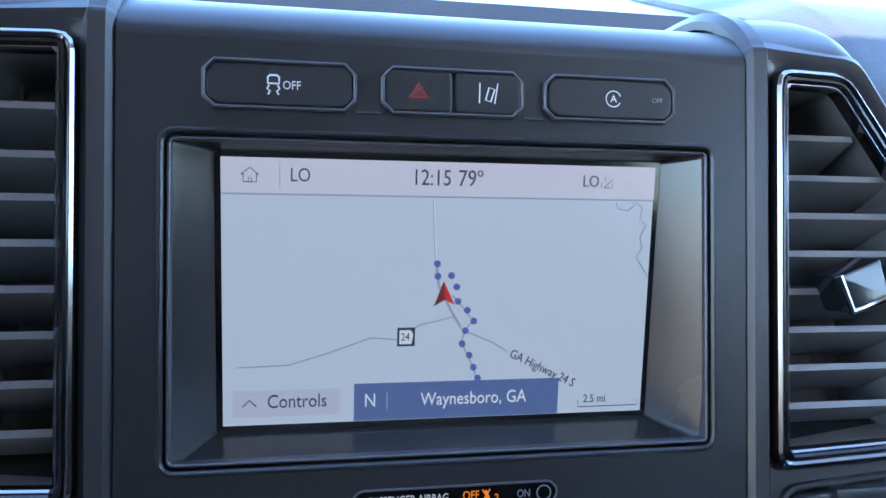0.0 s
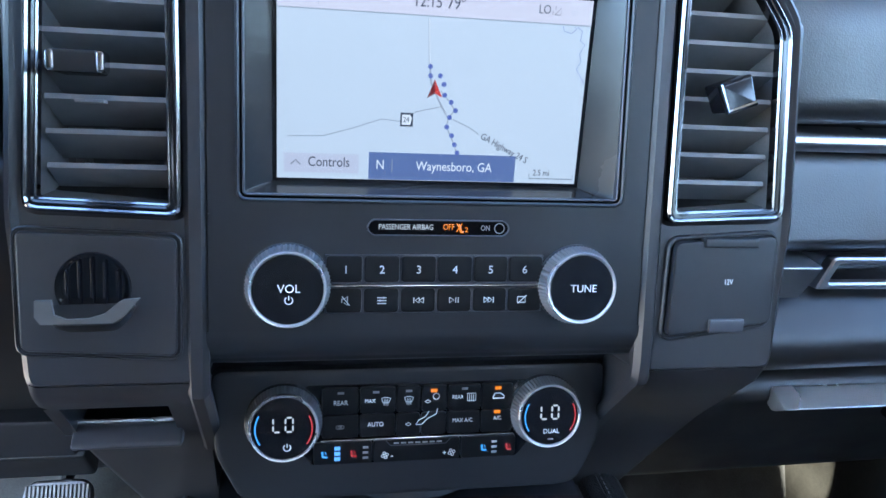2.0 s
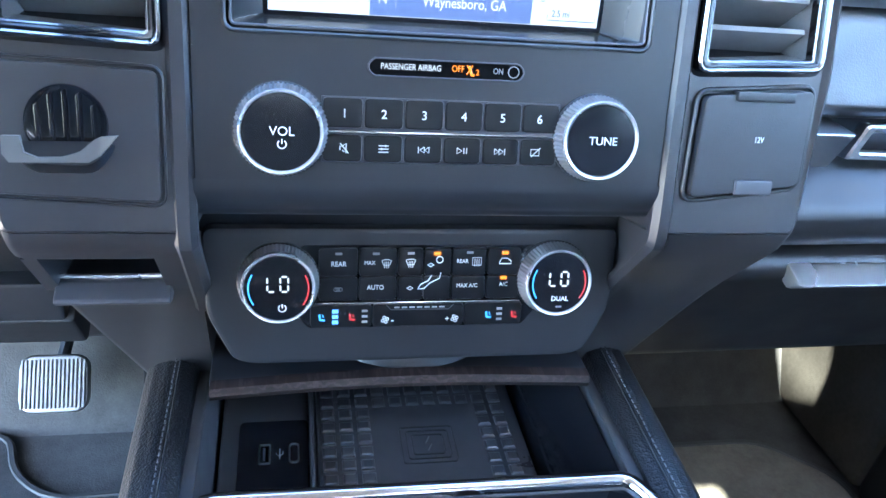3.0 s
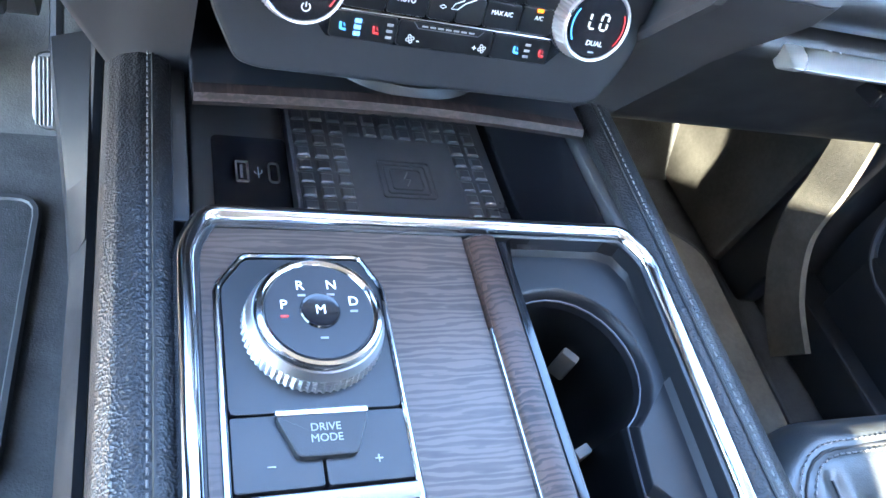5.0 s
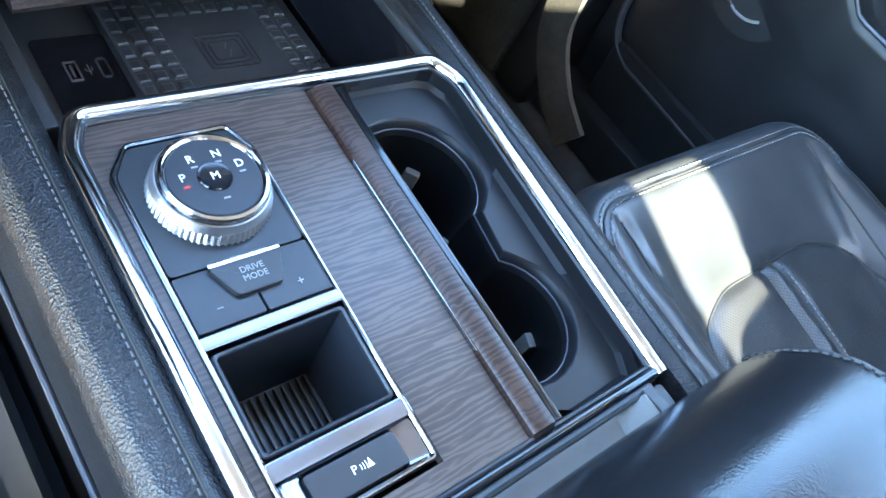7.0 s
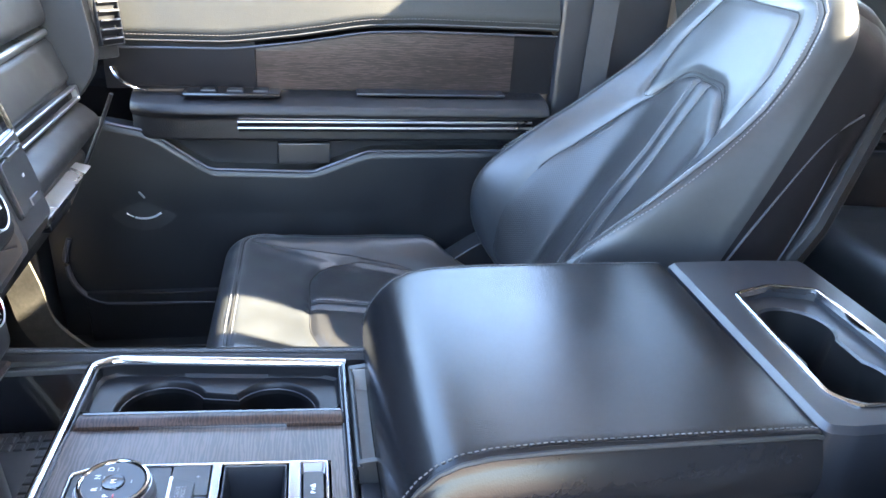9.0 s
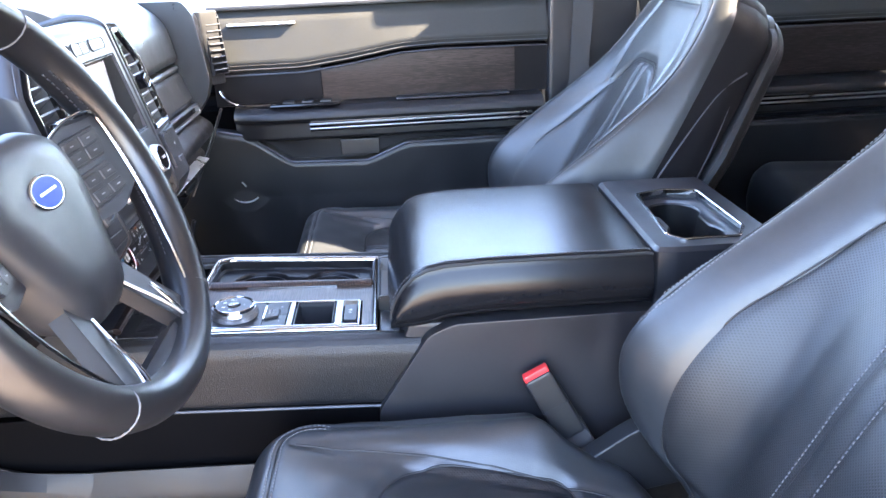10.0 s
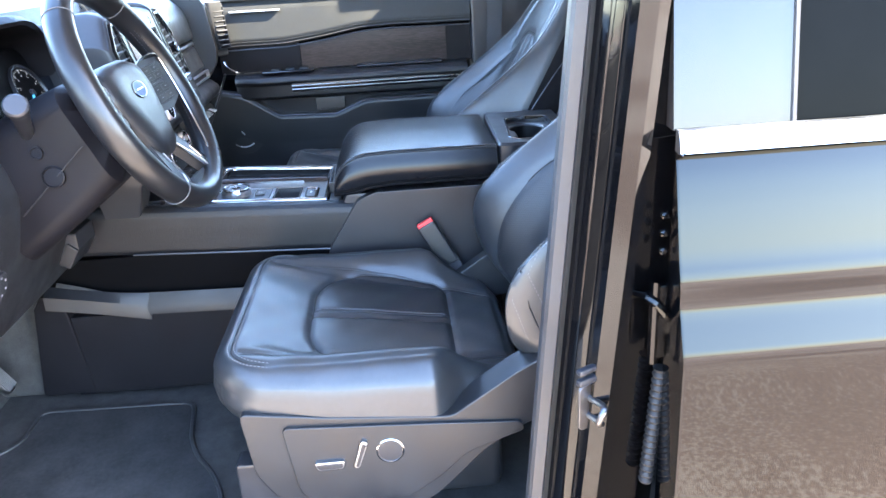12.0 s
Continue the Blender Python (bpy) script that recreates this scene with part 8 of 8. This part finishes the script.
# spokes: side spokes with switch pads, open lower V
for sx in (-1, 1):
    sp = [(0.070, 0.040), (0.110, 0.050), (0.168, 0.046), (0.172, -0.020), (0.120, -0.040), (0.066, -0.035)]
    sp = [(sx * x, y) for x, y in sp][::sx]
    part("side_spoke", moved(dished(plate(chamfered(sp, 0.010, 3), -0.020, 0.004, 0.004)), WM), SMOOTH, whl, "dark side spoke")
    for k, (y0, y1) in enumerate(((0.010, 0.040), (-0.030, 0.005))):
        q = [(0.088, y0), (0.140 - 0.010 * k, y0), (0.146 - 0.008 * k, y1), (0.090, y1)]
        q = [(sx * x, y) for x, y in q][::sx]
        pad = part("switch_pad", moved(dished(plate(chamfered(q, 0.004, 2), 0, 0.009, 0.002)), WM), PLASTIC, whl, "gloss switch pad")
        for i in range(2):
            for j in range(2):
                cx, cy = sx * (0.102 + 0.024 * i), y0 + (y1 - y0) * (0.28 + 0.44 * j)
                part("pad_key", moved(dished(box(cx - 0.010, cx + 0.010, cy - 0.0055, cy + 0.0055, 0.008, 0.0104, 0.0014)), WM), PLASTIC, pad)
                part("key_mark", moved(dished(box(cx - 0.0020, cx + 0.0020, cy - 0.0005, cy + 0.0005, 0.0100, 0.0112)), WM), MARK_GREY, pad)
    lo = [(0.030, -0.075), (0.052, -0.060), (0.088, -0.155), (0.066, -0.166)]
    lo = [(sx * x, y) for x, y in lo][::sx]
    part("lower_spoke", moved(dished(plate(chamfered(lo, 0.005, 2), -0.014, 0.006, 0.003)), WM), PLASTIC, whl, "dark lower spoke")
    part("spoke_edge", moved(dished(sweep([V(sx * (0.034 + 0.034 * k / 8), -0.080 - 0.080 * k / 8, 0.006) for k in range(9)], 0.0016, 6)), WM), SILVER, whl, "thin bright edge")
for sx in (-1, 1):
    loop = [(0.078, 0.046), (0.112, 0.055), (0.150, 0.050), (0.156, 0.010), (0.148, -0.045), (0.124, -0.105), (0.094, -0.150), (0.074, -0.160), (0.062, -0.150), (0.058, -0.110)]
    part("spoke_trim", moved(dished(sweep(spline([(sx * x, y, 0.010) for x, y in loop], 4), 0.0017, 7)), WM), CHROME, whl, "slim chrome outline of the spokes")
part("spoke_web", moved(plate(chamfered([(-0.050, -0.155), (0.050, -0.155), (0.040, -0.172), (-0.040, -0.172)], 0.005, 2), -0.010, 0.004, 0.002), WM @ Matrix.Translation((0, 0, DISH * 0.9))), SMOOTH, whl)
part("wheel_boss", moved(lathe([(0.055, -0.030), (0.060, -0.050), (0.062, -0.085)], 40), WM), SMOOTH, whl, "dark boss behind the hub")

cowl_ = thing("steering_column", "charcoal steering column shroud with stalk", "steering column")
cs = []
for z, w, h0, h1 in ((-0.045, 0.074, -0.084, 0.062), (-0.060, 0.092, -0.100, 0.074), (-0.120, 0.100, -0.116, 0.076), (-0.200, 0.102, -0.134, 0.070), (-0.26, 0.096, -0.145, 0.06)):
    cs.append([tuple(WM @ V(x, y, z)) for x, y in rrect(-w, w, h0, h1, 0.035, 5)])
part("shroud", stack_of(cs), VINYL_SHADE, cowl_, "charcoal grained column shroud")
part("shroud_seam", sweep([WM @ V(-0.1035 - 0.0015, -0.020 - 0.01 * k, -0.06 - 0.03 * k) for k in range(6)], 0.0012, 5), SEAM, cowl_)
CB = Matrix.Translation((-0.5665, 0.004, -0.052)) @ Matrix.Rotation(radians(-78), 4, "Y")
part("tilt_button", moved(lathe([(0.0175, -0.004), (0.0175, 0.002), (0.0155, 0.0035), (0.0145, 0.001), (0.0, 0.002)], 32), CB), VINYL_SHADE, cowl_, "round blank on the column")
part("hazard_hole", moved(lathe([(0.0105, -0.004), (0.0105, 0.002), (0.008, 0.002), (0.007, -0.001), (0, -0.001)], 24), Matrix.Translation((-0.566, 0.022, -0.012)) @ Matrix.Rotation(radians(-78), 4, "Y")), VINYL_SHADE, cowl_)
stalk = [(-0.548, 0.035, 0.010), (-0.580, 0.022, 0.035), (-0.620, 0.006, 0.062), (-0.636, 0.000, 0.071)]
part("stalk", sweep(spline(stalk, 5), lambda t: 0.010 + 0.006 * t, 12), SMOOTH, cowl_, "black turn signal stalk")
EN = (V(-0.638, -0.002, 0.073) - V(-0.58, 0.022, 0.035)).normalized()
EM = Matrix.Translation(V(-0.634, 0.000, 0.070)) @ EN.to_track_quat("Z", "Y").to_matrix().to_4x4()
part("stalk_end", moved(lathe([(0.0160, -0.006), (0.0178, 0.0), (0.0175, 0.010), (0.0150, 0.0125), (0.0, 0.0125)], 32), EM), PLASTIC_GREY, cowl_, "round grey stalk end")

# ---- instrument cluster under its hood
clu = thing("instrument_cluster", "instrument cluster with white dial marks and blue pointers", "instrument cluster")
IM = plane_at((-0.462, 0.112, 0.046), radians(22)) @ Matrix.Scale(0.80, 4)
part("dial_plate", moved(plate(rrect(-0.235, 0.235, -0.085, 0.105, 0.03), -0.02, -0.004), IM), CLUSTER, clu, "gloss black cluster face")
for cx in (-0.128, 0.165):
    part("dial_ring", moved(lathe([(0.068, -0.004), (0.067, 0.004), (0.063, 0.004), (0.060, -0.002)], 48), IM @ Matrix.Translation((cx, 0, 0))), SMOOTH, clu, "dial ring")
    part("dial_face", moved(lathe([(0.0615, -0.0010), (0.0610, -0.0008), (0.0, -0.0008)], 48), IM @ Matrix.Translation((cx, 0, 0))), CLUSTER, clu, "black dial face")
    for k in range(0, 41):
        a = radians(225 - 270 * k / 40)
        r0 = 0.048 if k % 5 == 0 else 0.053
        part("dial_tick", moved(sweep([V(cx + r0 * math.cos(a), r0 * math.sin(a), 0.0), V(cx + 0.057 * math.cos(a), 0.057 * math.sin(a), 0.0)], 0.0008 if k % 5 == 0 else 0.0005, 4), IM), LIT_DIAL, clu)
    for k in range(8):
        a = radians(225 - 270 * k / 8)
        lettering(str(k if cx > 0 else 20 * k), 0.0085, IM @ Matrix.Translation((cx + 0.041 * math.cos(a), 0.041 * math.sin(a), 0.0)), LIT_DIAL, clu)
    a = radians(228)
    part("pointer", moved(sweep([V(cx, 0, 0.001), V(cx + 0.052 * math.cos(a), 0.052 * math.sin(a), 0.001)], lambda t: 0.0036 - 0.0016 * t, 5), IM), LIT_CYAN, clu, "lit blue pointer")
    part("pointer_hub", moved(lathe([(0.009, -0.002), (0.008, 0.004), (0, 0.005)], 24), IM @ Matrix.Translation((cx, 0, 0))), SMOOTH, clu)

ddash = thing("driver_dashboard", "charcoal driver's side dashboard with hooded cluster and knee panel", "dashboard")
hood = []
for k in range(25):
    a = math.pi * k / 24
    x = -0.462 - 0.215 * math.cos(a)
    zt = 0.065 + 0.105 * math.sin(a) ** 0.55
    hood.append([(x, 0.055 + 0.05 * abs(math.cos(a)), zt), (x, 0.048 + 0.05 * abs(math.cos(a)), zt + 0.007), (x, 0.062 + 0.05 * abs(math.cos(a)), zt + 0.016), (x, 0.30, zt + 0.012), (x, 0.30, zt - 0.004), (x * 0.98 - 0.009, 0.20, zt - 0.014)])
part("cluster_hood", stack_of(hood), VINYL_SHADE, ddash, "padded hood over the cluster")
part("dash_top", stack_of([[(x, 0.185, 0.118), (x, 0.22, 0.138), (x, 0.30, 0.160), (x, 0.70, 0.20), (x, 0.72, 0.09), (x, 0.3, 0.08)] for x in (-0.80, -0.62, -0.30, -0.21)]), SOFT, ddash, "grained dash top")
part("centre_top", stack_of([[(x, 0.16, 0.12), (x, 0.20, 0.178), (x, 0.35, 0.200), (x, 0.70, 0.205), (x, 0.72, 0.09), (x, 0.3, 0.05)] for x in (-0.21, 0.0, 0.240)]), SOFT, ddash)
knee = chamfered([(0.085, -0.020), (0.070, -0.085), (0.095, -0.170), (0.140, -0.275), (0.172, -0.334), (0.40, -0.36), (0.40, -0.02)], 0.015, 3)
part("knee_panel", stack_of([[(x, y + dy, z) for y, z in knee] for x, dy in ((-0.735, 0.0), (-0.60, -0.006), (-0.33, -0.004), (-0.222, 0.0))]), PLASTIC, ddash, "charcoal knee panel")
part("lower_tray", extruded([(0.118, -0.245), (0.100, -0.262), (0.124, -0.300), (0.152, -0.286)], "x", -0.335, -0.235, 0.004), PLASTIC, ddash, "open grey lower compartment")
part("lower_tray_gap", box(-0.330, -0.240, 0.100, 0.14, -0.262, -0.228, 0.004), SMOOTH, ddash)
ecap = chamfered([(0.115, 0.120), (0.150, 0.150), (0.60, 0.190), (0.60, -0.30), (0.25, -0.34), (0.140, -0.300), (0.090, -0.200), (0.078, -0.130), (0.042, -0.105), (0.037, -0.062), (0.100, 0.085)], 0.010, 3)
part("end_cap", extruded(ecap, "x", -0.815, -0.735, 0.008), PLASTIC, ddash, "charcoal end panel facing the door")
VM = plane_at((-0.569, 0.034, -0.062), math.atan(0.46)) @ Matrix.Diagonal((1, 0.82, 1, 1))
o = [(-0.122, -0.012), (-0.122, 0.168), (-0.172, 0.168), (-0.222, 0.116), (-0.224, -0.012)]
hole = [(-0.1355, 0.0010), (-0.1355, 0.1625), (-0.1665, 0.1615), (-0.2035, 0.1125), (-0.2085, 0.0030)]
part("vent_surround", moved(ring_plate(chamfered(o, 0.008, 3), chamfered(hole, 0.006, 3), -0.08, 0.0012, 0.003), VM), PLASTIC, ddash, "satin surround of the outer vent")
vent(ddash, VM, -1, [0.138, 0.121, 0.106, 0.090, 0.074, 0.058, 0.041, 0.024], (-0.165, 0.090), 0.0125, 0, SATIN, PLASTIC, PLASTIC)
PM = plane_at((-0.718, 0.060, -0.093), math.atan(-0.10))
part("switch_plate", moved(plate(chamfered([(-0.026, -0.020), (0.026, -0.020), (0.026, 0.020), (-0.026, 0.020)], 0.005, 2), -0.02, 0.008, 0.002), PM), PLASTIC, ddash)
for x in (-0.012, 0.012):
    part("rocker_key", moved(box(x - 0.010, x + 0.010, -0.014, 0.014, 0.004, 0.012, 0.003), PM), GLOSS, ddash, "gloss rocker key")
    part("key_mark", moved(box(x - 0.002, x + 0.002, -0.002, 0.002, 0.010, 0.0128), PM), MARK_GREY, ddash)
LMx = plane_at((-0.705, 0.070, -0.170), math.atan(-0.25))
part("lamp_plate", moved(plate(chamfered([(-0.060, -0.042), (0.034, -0.042), (0.034, 0.042), (-0.045, 0.042)], 0.006, 2), -0.02, 0.006, 0.002), LMx), PLASTIC, ddash, "headlamp switch plate")
part("headlamp_dial", moved(lathe([(0.0235, 0.0), (0.0230, 0.016), (0.0205, 0.0180), (0.0, 0.0180)], 48), LMx), PLASTIC, ddash, "dark headlamp dial")
part("dial_ring", moved(lathe([(0.0245, 0.004), (0.0250, 0.008), (0.0238, 0.010), (0.0230, 0.008)], 48), LMx), SILVER, ddash, "thin bright dial ring")
for a in range(0, 360, 60):
    part("dial_mark", moved(box(-0.0015, 0.0015, 0.012, 0.0155, 0.0175, 0.0184), LMx @ Matrix.Rotation(radians(a), 4, "Z")), MARK_GREY, ddash)
SMx = plane_at((-0.700, 0.105, -0.255), math.atan(-0.35))
part("pedal_switch_plate", moved(plate(chamfered([(-0.040, -0.036), (0.034, -0.036), (0.034, 0.036), (-0.034, 0.036)], 0.006, 2), -0.02, 0.005, 0.002), SMx), GLOSS, ddash, "gloss switch plate")
for x, y in ((-0.018, -0.012), (-0.018, 0.012), (0.014, 0.0)):
    part("toggle", moved(box(x - 0.009, x + 0.009, y - 0.008, y + 0.008, 0.003, 0.011, 0.003), SMx), PLASTIC, ddash)
    part("key_mark", moved(box(x - 0.002, x + 0.002, y - 0.003, y + 0.003, 0.008, 0.0118), SMx), MARK, ddash)

# ---- pedals and floor mats
def pedal(name, c, w, h, tilt, label):
    p = thing(name, label, "pedal")
    m = plane_at(c, tilt)
    part("pad", moved(plate(rrect(-w / 2, w / 2, -h / 2, h / 2, 0.018), -0.010, 0.002, 0.004), m), STEEL, p, "ribbed metal pad")
    count = 16 if w > 0.06 else 9
    for k in range(count):
        x = -w / 2 + w * (k + 1) / (count + 1)
        part("rib", moved(box(x - 0.0013, x + 0.0013, -h / 2 + 0.006, h / 2 - 0.006, 0.001, 0.0046, 0.001), m), PAD_GREY, p)
    part("arm", sweep([m @ V(0, 0, -0.008), m @ V(0, 0.05, -0.05), m @ V(0.0, 0.16, -0.06)], 0.008, 8), SMOOTH, p, "black pedal arm")
    return p


pedal("brake_pedal", (-0.366, 0.391, -0.566), 0.081, 0.072, radians(38), "ribbed silver brake pedal")
pedal("accelerator_pedal", (-0.237, 0.381, -0.576), 0.042, 0.088, radians(32), "ribbed silver accelerator pedal")
fm = thing("floor_mat", "charcoal carpet floor mat with bound edge", "floor mat")
MO = chamfered([(-0.715, -0.170), (-0.600, -0.165), (-0.520, -0.130), (-0.470, -0.090), (-0.400, -0.060), (-0.262, -0.036), (-0.250, 0.306), (-0.365, 0.300), (-0.418, 0.345), (-0.440, 0.415), (-0.690, 0.415), (-0.715, 0.37)], 0.030, 4)
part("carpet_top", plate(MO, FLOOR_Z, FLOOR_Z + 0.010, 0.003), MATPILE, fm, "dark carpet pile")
part("binding", sweep([(x, y, FLOOR_Z + 0.008) for x, y in MO], 0.0055, 6, True), RUBBER, fm, "bound edge")
fp = thing("floor_mat", "charcoal carpet floor mat with bound edge", "floor mat")
MP = chamfered([(0.225, -0.16), (0.66, -0.16), (0.69, 0.25), (0.60, 0.33), (0.25, 0.33), (0.22, 0.16)], 0.035, 4)
part("carpet_top", plate(MP, FLOOR_Z, FLOOR_Z + 0.010, 0.003), MATPILE_LIT, fp, "dark carpet pile")
part("binding", sweep([(x, y, FLOOR_Z + 0.008) for x, y in MP], 0.0055, 6, True), RUBBER, fp, "bound edge")
